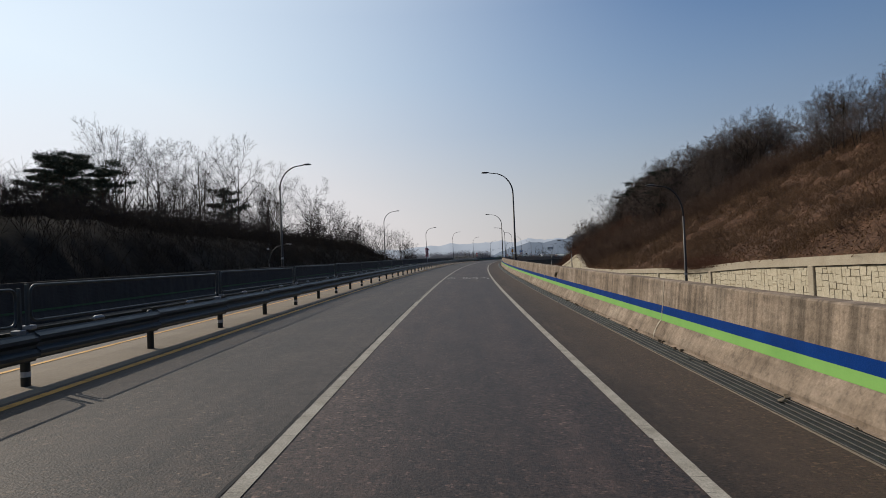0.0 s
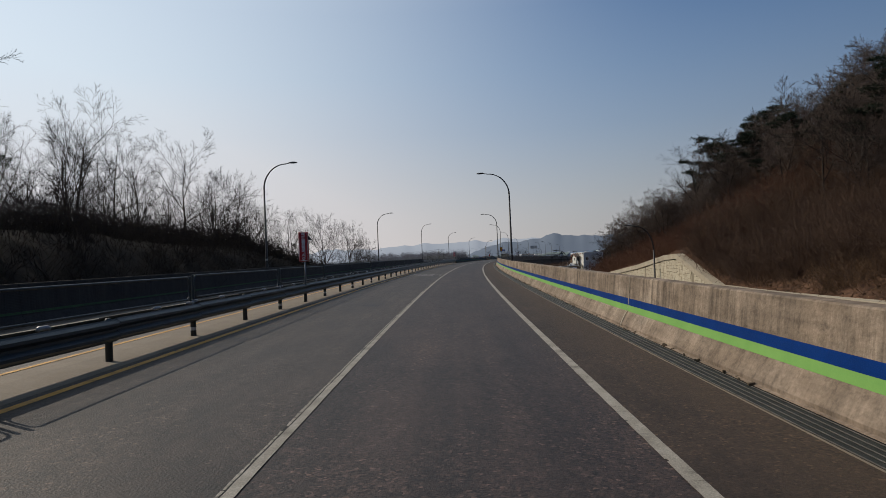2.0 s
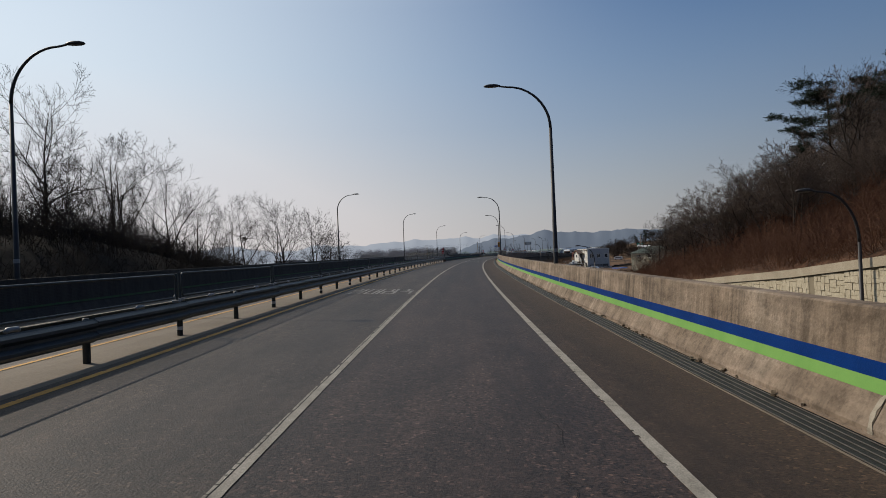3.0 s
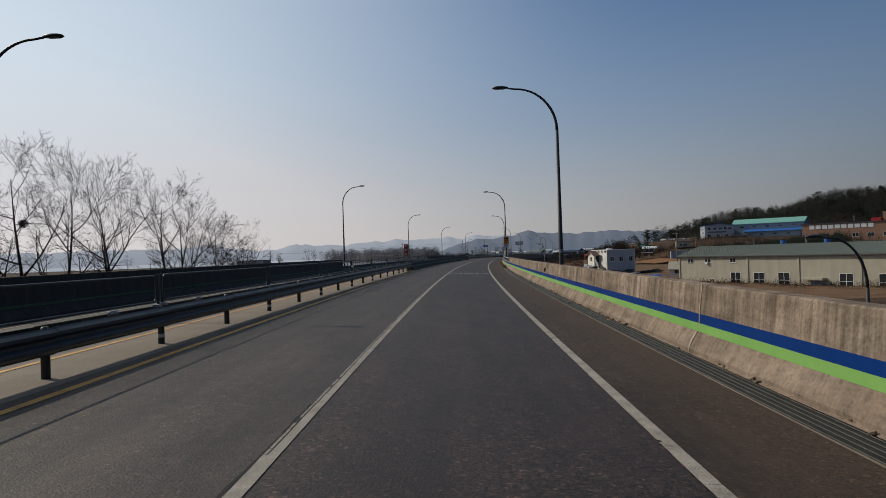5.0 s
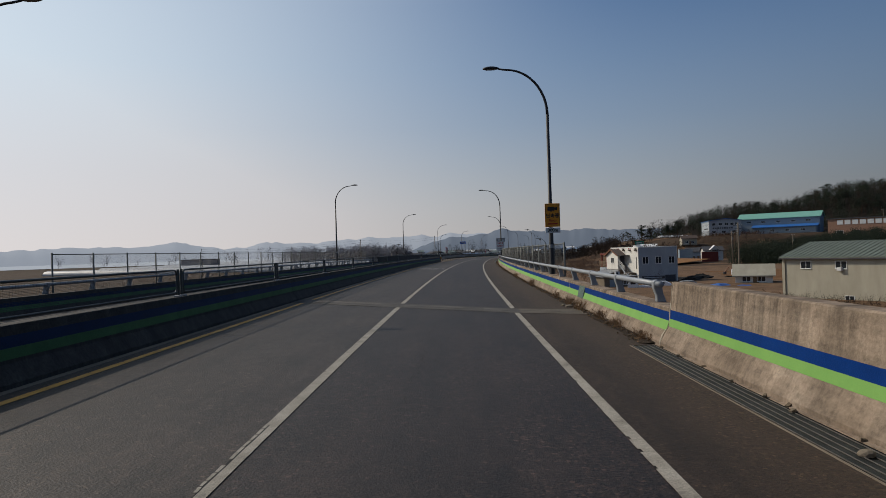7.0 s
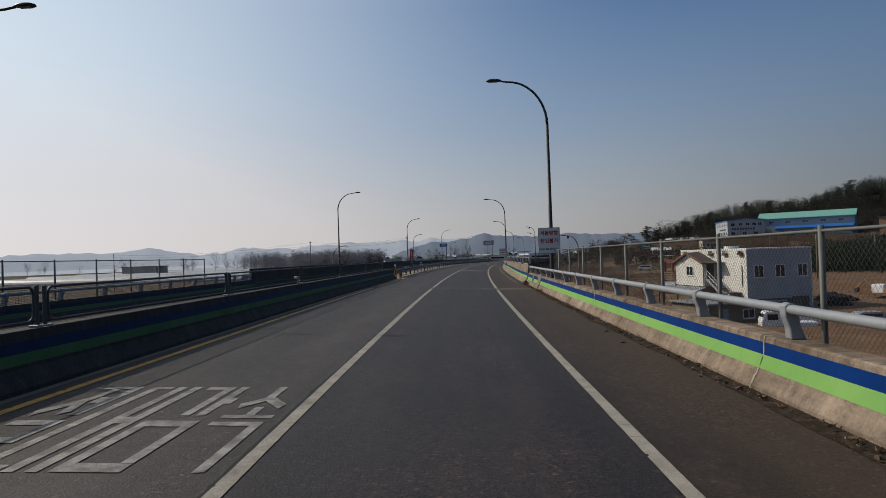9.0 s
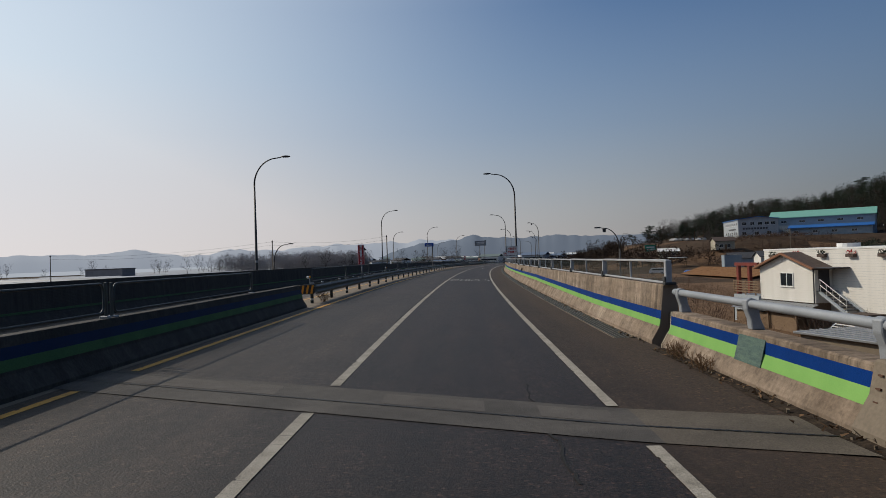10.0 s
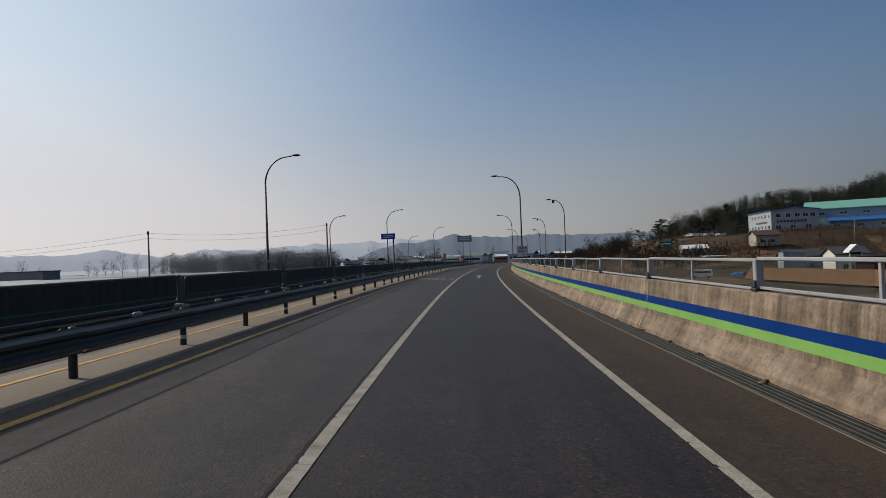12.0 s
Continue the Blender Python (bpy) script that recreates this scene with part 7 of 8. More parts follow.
def gable_body(x0, x1, y0, y1, z0, eave, ridge, along="x"):
    bm = bmesh.new()
    if along == "x":
        ym = (y0 + y1) / 2
        pts = [(y0, z0), (y1, z0), (y1, eave), (ym, ridge), (y0, eave)]
        a, b = [bm.verts.new((x0, y, z)) for y, z in pts], [bm.verts.new((x1, y, z)) for y, z in pts]
    else:
        xm = (x0 + x1) / 2
        pts = [(x0, z0), (x1, z0), (x1, eave), (xm, ridge), (x0, eave)]
        a, b = [bm.verts.new((x, y0, z)) for x, z in pts], [bm.verts.new((x, y1, z)) for x, z in pts]
    bm.faces.new(a)
    bm.faces.new(b[::-1])
    for i in range(5):
        bm.faces.new((a[i], a[(i + 1) % 5], b[(i + 1) % 5], b[i]))
    bmesh.ops.recalc_face_normals(bm, faces=bm.faces)
    return bm


def warehouse():
    z = -5.6
    root = empty("warehouse", at(64, 287.3, z, -66.4), "long cream metal warehouse with a faded green ribbed roof", "warehouse")
    L, D, e, r = 58.0, 13.0, 0.45 - z, 2.25 - z
    part("wall", gable_body(0, L, 0, D, 0, e, r), CREAM, root)
    part("roof", gable_roof(0, L, 0, D, e, r, 0.35), ROOF_GREEN, root)
    k = (r - e) / (D / 2)
    rib = bmesh.new()
    add_box(rib, -0.04, 0, 0, 0.04, math.hypot(D / 2 + 0.35, r - e), 0.07)
    me = mesh_data("roof_rib", rib, ROOF_GREEN)
    for i in range(84):
        x = -0.3 + i * 0.7
        shared("roof_rib", me, root, Matrix.Translation((x, -0.35, e - k * 0.35 + 0.12)) @ Matrix.Rotation(math.atan(k), 4, "X"))
    for x in (0.1, 17.2, 27.9, 39.0, 50.0):
        part("pilaster", box(x - 0.2, -0.14, 0, x + 0.2, 0.0, e - 0.1, 0.02), CREAM, root)
    part("gutter", box(-0.35, -0.5, e - 0.28, L + 0.35, -0.32, e - 0.12, 0.02), ROOF_DARK, root)
    for x in (3.15, 7.65, 13.85):
        window(root, x, -1.03 - z, 1.45, 0.98)
    for x in (14.4, 19.65, 24.9, 36.5, 43.0):
        window(root, x, 0.55, 2.4, 2.2, transom=True)
    window(root, 8.6, 0.7, 1.2, 0.65)
    part("air_conditioner", box(7.3, -0.4, -1.25 - z, 7.9, -0.02, -0.85 - z, 0.02), TRIM, root)
    part("awning", box(29.3, -1.2, 1.5, 33.1, 0.0, 1.95, 0.05), CREAM, root, "cream metal awning over a door")
    part("door", box(30.0, -0.05, 0.0, 32.4, 0.04, 1.45, 0.02), METAL_WALL, root)
    for x in (13.0, 22.0, 34.0):
        part("water_tank", tube([(x + 6, D * 0.62, e + 0.9), (x + 6, D * 0.62, e + 2.6)], 0.55, 14), TARP, root, "blue plastic water tank")
    return root


warehouse()


BARGE = material("orange_brown_board", [(0.16, 0.07, 0.035), (0.24, 0.11, 0.055)], 3, 5, 0.7, bump=0.1)


RED_FRAME = material("red_frame_paint", [(0.12, 0.02, 0.012), (0.2, 0.035, 0.022)], 3, 5, 0.6, bump=0.1)


def white_house():
    z = -5.2
    root = empty("house", at(61.5, 331.2, z, 0), "white flat-roofed house with siding, a gabled annex and outside stairs", "house")
    W, D, H = 7.9, 15.8, 2.28 - z
    part("wall", box(0, 0, 0, W, D, H), STUCCO, root)
    part("parapet", box(-0.06, -0.06, H - 0.12, W + 0.06, D + 0.06, H + 0.02, 0.01), TRIM, root)
    me = mesh_data("siding_board", box(-0.03, 0.02, 0, -0.002, D, 0.19), SIDING)
    for i in range(int(H / 0.2)):
        shared("siding_board", me, root, Matrix.Translation((0, 0, i * 0.2)) @ Matrix.Rotation(radians(3), 4, "Y"))
    for x in (1.4, 4.0, 6.7):
        window(root, x, -1.06 - z, 1.2, 1.42)
    part("shop_band", box(0.6, -0.1, 1.2, 5.2, -0.003, 1.75), ROOF_DARK, root, "dark lettered band over the ground floor")
    part("text_bar", box(1.0, -0.12, 1.36, 4.6, -0.102, 1.56), STUCCO, root)
    # a dark slab on the wall stands in for the opening's inner shade
    part("garage_opening", box(5.3, -0.05, 0.0, 7.4, -0.003, 1.9), ROOF_DARK, root)
    part("drain_pipe", tube([(7.75, -0.1, 0.2), (7.75, -0.1, H - 0.3)], 0.05, 8), TRIM, root)
    for i in range(5):
        y = 1.0 + i * 3.3
        part("flower_box", box(-0.35, y - 0.45, H - 0.75, -0.04, y + 0.45, H - 0.5, 0.02), ROOF_BROWN, root)
        so = Soup()
        rnd = random.Random(i)
        for _ in range(60):
            so.blade(Vector((-0.22 + rnd.uniform(-0.12, 0.12), y + rnd.uniform(-0.4, 0.4), H - 0.5 + rnd.uniform(-0.1, 0.25))), Vector((rnd.uniform(-1, 1), rnd.uniform(-1, 1), rnd.uniform(0, 1))) * 0.12, 0.05)
        ob = new("flowers", so.mesh("flowers", RED_INK if i % 2 else NEEDLE))
        ob.parent = root
    # the gabled annex, carried on a lower floor
    x0, x1, y0, y1 = -1.6, -0.05, 6.65, 14.1
    f, e, r = 3.0, 5.85, 7.05
    ym = (y0 + y1) / 2
    part("annex_wall", gable_body(x0, x1, y0, y1, f, e, r, along="x"), SIDING, root)
    part("annex_roof", gable_roof(x0, x1 - 0.45, y0, y1, e, r, 0.4, 0.14, along="x"), ROOF_BROWN, root, "brown shingle gable roof")
    for s_ in (-1, 1):
        a, b = Vector((x0 - 0.42, ym, r + 0.06)), Vector((x0 - 0.42, ym + s_ * 4.1, e - 0.05))
        part("barge_board", tube([a, b], 0.12, 4), BARGE, root, "orange-brown gable board")
    window(root, 10.2, 4.25, 1.75, 1.2, side=x0 - 0.03)
    lap = mesh_data("siding_board", box(-0.028, y0, 0, -0.002, y1, 0.19), SIDING)
    for i in range(14):
        shared("siding_board", lap, root, Matrix.Translation((x0, 0, f + i * 0.2)) @ Matrix.Rotation(radians(3), 4, "Y"))
    part("corner_pipe", tube([(x0 - 0.06, y0 + 0.12, f), (x0 - 0.06, y0 + 0.12, e - 0.1)], 0.045, 8), ROOF_DARK, root)
    part("annex_base", box(x0 + 0.25, y0 + 0.3, 0, x1, y1, f), CONCRETE, root)
    # sheet roof leaning on the lower floor
    lean = bmesh.new()
    for k in range(14):
        a, b = y0 - 0.4 + k * 0.68, y0 - 0.4 + (k + 1) * 0.68
        add_box(lean, x0 - 2.0, a, 2.22, x0 - 0.02, b - 0.05, 2.27)
    for v in lean.verts:
        v.co.z += (v.co.x - (x0 - 2.0)) * 0.33
    part("lean_to_roof", lean, GALV, root, "grey sheet lean-to roof")
    for y in (y0, ym, y1 + 1.6):
        part("prop", box(x0 - 1.8, y, 0, x0 - 1.68, y + 0.12, 2.2), WOODEN, root)
    part("lean_to_wall", box(x0 - 1.6, y0 + 0.4, 0, x0 - 1.5, y1 + 1.4, 2.0), WOODEN, root, "grey wooden board wall")
    # deck beyond the annex with a board rail under a red frame
    part("deck_base", box(x0 - 0.2, y1 + 0.02, 0, x1, 18.2, 3.25), STUCCO, root, "white lower wall under the deck")
    for i in range(5):
        part("rail_board", box(x0 - 0.25, y1 + 0.02, 3.5 + 0.24 * i, x0 - 0.2, 18.2, 3.62 + 0.24 * i), WOODEN, root)
    for y in (y1 + 0.5, 16.2, 18.1):
        part("rail_post", box(x0 - 0.2, y, 3.25, x0 - 0.12, y + 0.08, 4.65), WOODEN, root)
    for x in (x0 + 0.1, x1 - 0.3):
        part("red_post", box(x, 17.8, 3.25, x + 0.3, 18.15, 6.2), RED_FRAME, root, "red painted frame post")
    part("red_beam", box(x0, y1 + 0.45, 6.0, x0 + 0.25, 18.3, 6.3), RED_FRAME, root, "red painted frame beam")
    # upper flight down along the side wall, landing, lower flight out towards the yard
    k, zt, run = 8, 4.0, 0.36
    ya = y0 - 0.5
    part("stair_head", box(-1.5, ya, zt - 0.1, -0.1, y0 + 0.02, zt), ROOF_DARK, root)
    for i in range(k):
        part("stair_tread", box(-1.5, ya - run * (i + 1), zt - 0.06 - 0.19 * (i + 1), -0.2, ya - run * i, zt - 0.19 * (i + 1)), ROOF_DARK, root, "dark stair tread")
    yb, zb = ya - run * k, zt - 0.19 * k
    for x in (-1.55, -0.14):
        part("stair_string", tube([(x, ya, zt - 0.1), (x, yb, zb - 0.1)], 0.13, 4), STUCCO, root, "cream stair string")
    for dz in (0.5, 0.95):
        part("handrail", tube([(-1.55, ya, zt + dz), (-1.55, yb, zb + dz)], 0.03, 6), TRIM, root)
    for i in range(5):
        y = ya - run * k * i / 4
        zz = zt - 0.19 * k * i / 4
        part("baluster", tube([(-1.55, y, zz), (-1.55, y, zz + 0.97)], 0.025, 6), TRIM, root)
    part("landing", box(-1.6, yb - 2.2, zb - 0.12, -0.1, yb + 0.02, zb, 0.02), ROOF_BROWN, root)
    for i in range(8):
        part("stair_tread", box(-1.6 - 0.26 * (i + 1), yb - 2.2, zb - 0.25 - 0.18 * i, -1.6 - 0.26 * i + 0.02, yb - 0.1, zb - 0.19 - 0.18 * i), ROOF_BROWN, root, "brown stair tread with a pale nosing")
        part("stair_nosing", box(-1.6 - 0.26 * (i + 1) - 0.03, yb - 2.2, zb - 0.26 - 0.18 * i, -1.6 - 0.26 * (i + 1), yb - 0.1, zb - 0.19 - 0.18 * i), TRIM, root)
    for y in (yb - 2.25, yb - 0.05):
        part("stair_string", tube([(-1.6, y, zb - 0.15), (-3.7, y, zb - 1.6)], 0.09, 4), STUCCO, root, "cream stair string")
    for x, y in ((-1.55, yb - 2.15), (-0.3, yb - 2.15), (-1.55, yb - 0.1)):
        part("stair_post", box(x, y, 0, x + 0.1, y + 0.1, zb - 0.12), WOODEN, root)
    part("landing_panel", box(-1.5, yb - 2.1, zb - 1.0, -1.46, yb - 1.0, zb - 0.12), STUCCO, root, "cream panel under the landing")
    part("side_door", box(-1.3, y0 - 0.05, zt, -0.35, y0 - 0.004, zt + 1.75), ROOF_DARK, root, "dark doorway at the stair head")
    part("door_canopy", box(-1.7, ya - 1.6, zt + 1.85, -0.06, y0 - 0.02, zt + 1.93, 0.02), ROOF_DARK, root, "dark sheet canopy over the stair head")
    part("wall_pipe", tube([(-0.09, 0.9, 3.2), (-0.09, 0.9, 5.5)], 0.05, 8), ROOF_DARK, root)
    part("water_tank", tube([(3.4, 9, H), (3.4, 9, H + 0.35)], 0.9, 14), TRIM, root)


white_house()


def yard_shed():
    root = empty("shed", at(50.6, 319.6, -5.3, 5.4), "low grey flat-roofed shed beside the white house", "shed")
    part("wall", box(0, 0, 0, 6.2, 6.4, 2.4), CONCRETE_PALE, root)
    part("roof", box(-0.3, -0.3, 2.4, 6.5, 6.7, 2.55, 0.02), GALV, root, "pale grey sheet roof")
    for i in range(9):
        part("roof_rib", box(0.2 + i * 0.72, -0.3, 2.55, 0.26 + i * 0.72, 6.7, 2.6), GALV, root)
    part("door", box(1.0, -0.04, 0, 2.0, -0.003, 2.0), METAL_WALL, root)
    window(root, 4.2, 1.0, 1.3, 0.9)
    u = empty("air_conditioner", at(54.6, 324.2, -2.72, 15), "white air conditioner unit standing on the shed roof", "air conditioner")
    part("casing", box(-0.45, -0.18, 0, 0.45, 0.18, 0.62, 0.02), TRIM, u)
    part("fan_grille", tube([(-0.12, -0.19, 0.31), (-0.12, -0.175, 0.31)], 0.24, 16), DARK, u)


yard_shed()


def office():
    root = empty("office_building", at(203.8, 584.7, 7.2, -18.8), "white two-storey office building with a blue roof edge on the hill", "building")
    W, D, e, r = 17.6, 31.7, 8.4, 9.4
    part("wall", gable_body(0, W, 0, D, 0, e, r, along="y"), STUCCO, root)
    part("roof", gable_roof(0, W, 0, D, e, r, 0.5, 0.25, along="y"), ROOF_BLUE, root)
    for x in (2.6, 6.2, 9.6, 12.6, 15.2):
        window(root, x, 5.6, 1.9, 1.5)
    for i in range(9):
        part("text_bar", box(2.0 + i * 1.25, -0.1, 3.65, 2.0 + i * 1.25 + 0.85, -0.004, 4.5), ROOF_DARK, root)
    for x in (2.6, 8.0, 13.5):
        window(root, x, 1.0, 2.0, 1.6)
    for y in (3, 7.5, 12, 16.5, 21, 25.5):
        window(root, y, 5.6, 2.2, 1.5, side=0.0)
        window(root, y, 1.2, 2.2, 1.6, side=0.0)
    for i in range(9):
        part("text_bar", box(-0.1, 5 + i * 1.7, 3.6, -0.004, 6.1 + i * 1.7, 4.3), ROOF_DARK, root)
    for i in range(9):
        bm = bmesh.new()
        bmesh.ops.create_icosphere(bm, subdivisions=2, radius=0.6)
        for v in bm.verts:
            v.co *= 1 + 0.3 * noise.noise(v.co * 3 + Vector((i, 0, 0)))
        bmesh.ops.transform(bm, matrix=Matrix.Translation((2 + i * 1.7, -1.4, 0.3)), verts=bm.verts)
        o = mesh_object("shrub", bm, NEEDLE)
        o.matrix_basis = at(203.8, 584.7, 7.2, -18.8)
        tagged(o, "clipped round evergreen shrub by the office", "shrub", "office shrubs")


office()


def factory():
    m = at(230, 599.4, 7.2, -42.6)
    root = empty("factory", m, "blue-grey metal factory hall with a teal gable roof", "factory")
    part("wall", gable_body(0, 44, 0, 14, 0, 9.2, 12.2), METAL_WALL, root)
    part("gable_front", gable_body(-0.06, -0.01, 0.2, 13.8, 0, 9.1, 12.0), SIDING, root, "white gable end")
    part("roof", gable_roof(0, 44, 0, 14, 9.2, 12.2, 0.7, 0.3), ROOF_TEAL, root)
    part("lean_to", box(9, -6, 0, 43, -0.01, 3.6), METAL_WALL, root)
    bm = bmesh.new()
    pts = [(-6.8, 3.55), (0.0, 5.0), (0.0, 5.25), (-6.8, 3.8)]
    a, b = [bm.verts.new((8.4, y, z)) for y, z in pts], [bm.verts.new((43.8, y, z)) for y, z in pts]
    bm.faces.new(a)
    bm.faces.new(b[::-1])
    for i in range(4):
        bm.faces.new((a[i], a[(i + 1) % 4], b[(i + 1) % 4], b[i]))
    part("lean_to_roof", bm, ROOF_BLUE, root, "bright blue lean-to roof")
    for x in (6, 14, 22, 30, 38):
        window(root, x, 6.6, 2.6, 1.0)
    for x in (12, 20, 28, 36):
        window(root, x, 1.2, 2.2, 1.2, y=-6.0)


factory()


def brick_block():
    root = empty("brick_building", at(222, 505, 2.5, -50), "long orange brick building with large pale lettering on the hillside", "building")
    part("wall", box(0, 0, 0, 52, 12, 9.5), BRICK_WALL, root)
    part("roof", box(-0.4, -0.4, 9.5, 52.4, 12.4, 9.9), ROOF_DARK, root)
    for i in range(10):
        part("text_bar", box(4 + i * 3.1, -0.14, 6.9, 6.4 + i * 3.1, -0.004, 9.0), TRIM, root)
    part("tower", box(38, 2, 9.9, 50, 12, 14.5), BRICK_WALL, root)
    part("tower_roof", box(33, 1, 9.9, 37.6, 12, 11.6), RED, root)
    for i in range(6):
        window(root, 5 + i * 7, 2.2, 3.0, 2.0)


brick_block()


def cottage(x, y, z, deg, w, d, h, wall, roof, label, rise=1.6):
    root = empty("cottage", at(x, y, z, deg), label, "house", "small houses")
    part("wall", gable_body(0, w, 0, d, 0, h, h + rise), wall, root)
    part("roof", gable_roof(0, w, 0, d, h, h + rise, 0.5, 0.18), roof, root)
    for i in range(2):
        window(root, w * (0.3 + 0.4 * i), 0.9, 1.4, 1.2)
    part("door", box(w * 0.48, -0.05, 0, w * 0.48 + 0.9, -0.003, 2.0), WOODEN, root)
    return root


def on_terrace(x, y):
    return far_top(x, y) - 0.25


home = cottage(153.5, 490, -5.2, -12, 8, 6, 4.7, SIDING, ROOF_DARK, "white house with a dark roof and a small portico")
part("portico_gable", gable_body(2.4, 5.6, -1.8, 0.2, 5.0, 5.2, 6.7, along="y"), SIDING, home, "white portico gable")
part("portico_roof", gable_roof(2.4, 5.6, -1.8, 0.2, 5.2, 6.7, 0.35, 0.2, along="y"), TRIM, home, "white trimmed portico roof")
for x in (2.5, 5.35):
    part("portico_column", box(x, -1.7, 0.2, x + 0.2, -1.5, 5.0), TRIM, home)
cottage(166.6, 540, on_terrace(169, 542), -12, 7.4, 6, 3.5, CREAM, ROOF_BROWN, "yellow-brown two-storey house by the field", 1.4)
cottage(155.5, 511, on_terrace(158, 512), -16, 9.5, 6, 4.2, STUCCO, ROOF_DARK, "low farmhouse with a wide dark roof", 1.7)
hut = cottage(153.5, 562, on_terrace(157, 562), -20, 8, 6, 3.0, CREAM, TRIM, "small cream hut with a pale roof on the bare mound", 1.1)


def yard_block(x, y, z, deg, w, d, h, mat, label, category):
    root = empty(category.replace(" ", "_"), at(x, y, z, deg), label, category)
    part("wall", box(0, 0, 0, w, d, h, 0.03), mat, root)
    part("cap", box(-0.08, -0.08, h - 0.1, w + 0.08, d + 0.08, h + 0.06, 0.02), GALV, root)
    for k in range(int(w / 0.9)):
        part("rib", box(0.3 + k * 0.9, -0.05, 0.15, 0.4 + k * 0.9, -0.003, h - 0.15), mat, root)


yard_block(146.8, 500, -5.2, -10, 5.8, 2.6, 5.4, METAL_WALL, "tall grey ribbed metal storage box by the field", "storage box")
yard_block(143.5, 472, -5.2, -12, 6.6, 0.3, 4.4, RED_FRAME, "dark red board wall along the field", "garden wall")


def shelter(x, y, z, deg, w, d, h):
    root = empty("open_shelter", at(x, y, z, deg), "open shelter with a pale flat sheet roof", "shelter", "open shelters")
    part("roof", box(0, 0, h, w, d, h + 0.2, 0.03), TRIM, root)
    for u in (0.1, w - 0.25):
        for v in (0.1, d - 0.25):
            part("post", box(u, v, 0, u + 0.15, v + 0.15, h), WOODEN, root)


shelter(143.5, 540, on_terrace(147, 541), -8, 7.5, 4, 2.6)
shelter(139.5, 524, on_terrace(142, 526), -14, 6.0, 4, 3.6)
cottage(74, 318, -5.3, -30, 6, 4, 2.2, SIDING, CREAM, "small cream shed by the field")


# ---- vehicles ----
def car(x, y, z, deg, paint, label, kind="car"):
    root = empty("parked_" + kind, at(x, y, z, deg), label, kind, "parked vehicles")
    if kind == "truck":
        prof = [(-0.85, 0.45), (0.95, 0.45), (0.95, 1.1), (0.62, 1.95), (-0.75, 2.0), (-0.85, 1.0)]
    elif kind == "van":
        prof = [(-2.4, 0.4), (2.4, 0.4), (2.45, 1.1), (1.75, 2.0), (-2.3, 2.05), (-2.45, 1.2)]
    else:
        prof = [(-2.2, 0.35), (2.25, 0.35), (2.28, 0.75), (1.25, 0.95), (0.55, 1.45), (-1.25, 1.47), (-2.15, 0.98), (-2.25, 0.6)]
    bm = bmesh.new()
    a, b = [bm.verts.new((-0.85, u, v)) for u, v in prof], [bm.verts.new((0.85, u, v)) for u, v in prof]
    bm.faces.new(a)
    bm.faces.new(b[::-1])
    for i in range(len(prof)):
        bm.faces.new((a[i], a[(i + 1) % len(prof)], b[(i + 1) % len(prof)], b[i]))
    bmesh.ops.recalc_face_normals(bm, faces=bm.faces)
    bmesh.ops.bevel(bm, geom=list(bm.edges), offset=0.07, segments=2, affect="EDGES")
    part("body", bm, paint, root, smooth=False)
    if kind == "truck":
        part("cargo_bed", box(-0.85, -3.6, 0.55, 0.85, -0.9, 1.0, 0.03), paint, root)
        part("windscreen", box(-0.74, 0.64, 1.2, 0.74, 0.82, 1.75, 0.02), PANE, root)
        part("side_window", box(-0.86, -0.4, 1.2, 0.86, 0.5, 1.75, 0.03), PANE, root)
        ws = ((-0.75, 0.45), (0.75, 0.45), (-0.75, -2.7), (0.75, -2.7))
    elif kind == "van":
        part("side_window", box(-0.862, -2.0, 1.25, 0.862, 1.6, 1.75, 0.03), PANE, root)
        ws = ((-0.78, 1.5), (0.78, 1.5), (-0.78, -1.5), (0.78, -1.5))
    else:
        part("side_window", box(-0.862, -1.2, 1.0, 0.862, 0.6, 1.35, 0.05), PANE, root)
        ws = ((-0.78, 1.4), (0.78, 1.4), (-0.78, -1.4), (0.78, -1.4))
    for wx, wy in ws:
        w = part("wheel", tube([(wx - 0.11, wy, 0.32), (wx + 0.11, wy, 0.32)], 0.32, 14), TYRE, root)
        part("rim", tube([(wx - 0.12, wy, 0.32), (wx + 0.12, wy, 0.32)], 0.18, 10), GALV, w)


car(54.5, 316.0, -5.25, 70, CAR_WHITE, "small white pickup truck parked below the bridge", "truck")
car(60.0, 318.5, -5.25, 60, CAR_WHITE, "white car parked beside the house", "car")
car(64.0, 316.5, -5.25, 75, CAR_GREY, "grey car parked beside the house", "car")
car(118.7, 491, -5.0, 60, CAR_WHITE, "pale van standing on the field", "van")
for i in range(6):
    car(190 + i * 4.0, 622 + i * 1.5, 7.0, 20 + 3 * i, CAR_WHITE if i % 2 == 0 else CAR_GREY, "car parked on the hillside yard", "car")


def tarp_heap(x, y, z, r, label):
    bm = bmesh.new()
    bmesh.ops.create_icosphere(bm, subdivisions=3, radius=r)
    for v in bm.verts:
        v.co *= 1 + 0.35 * noise.noise(v.co * (1.6 / r) + Vector((x, y, 0)))
        v.co.z = max(v.co.z * 0.45, -0.1)
    tagged(mesh_object("tarpaulin", bm, TARP), label, "tarpaulin", "blue tarpaulins").matrix_basis = Matrix.Translation((x, y, z))


for x, y, r in ((66, 312, 1.6), (69, 314, 1.8), (72, 311, 1.4), (134, 500, 1.8)):
    tarp_heap(x, y, -5.1, r, "crumpled blue tarpaulin lying over stored goods")


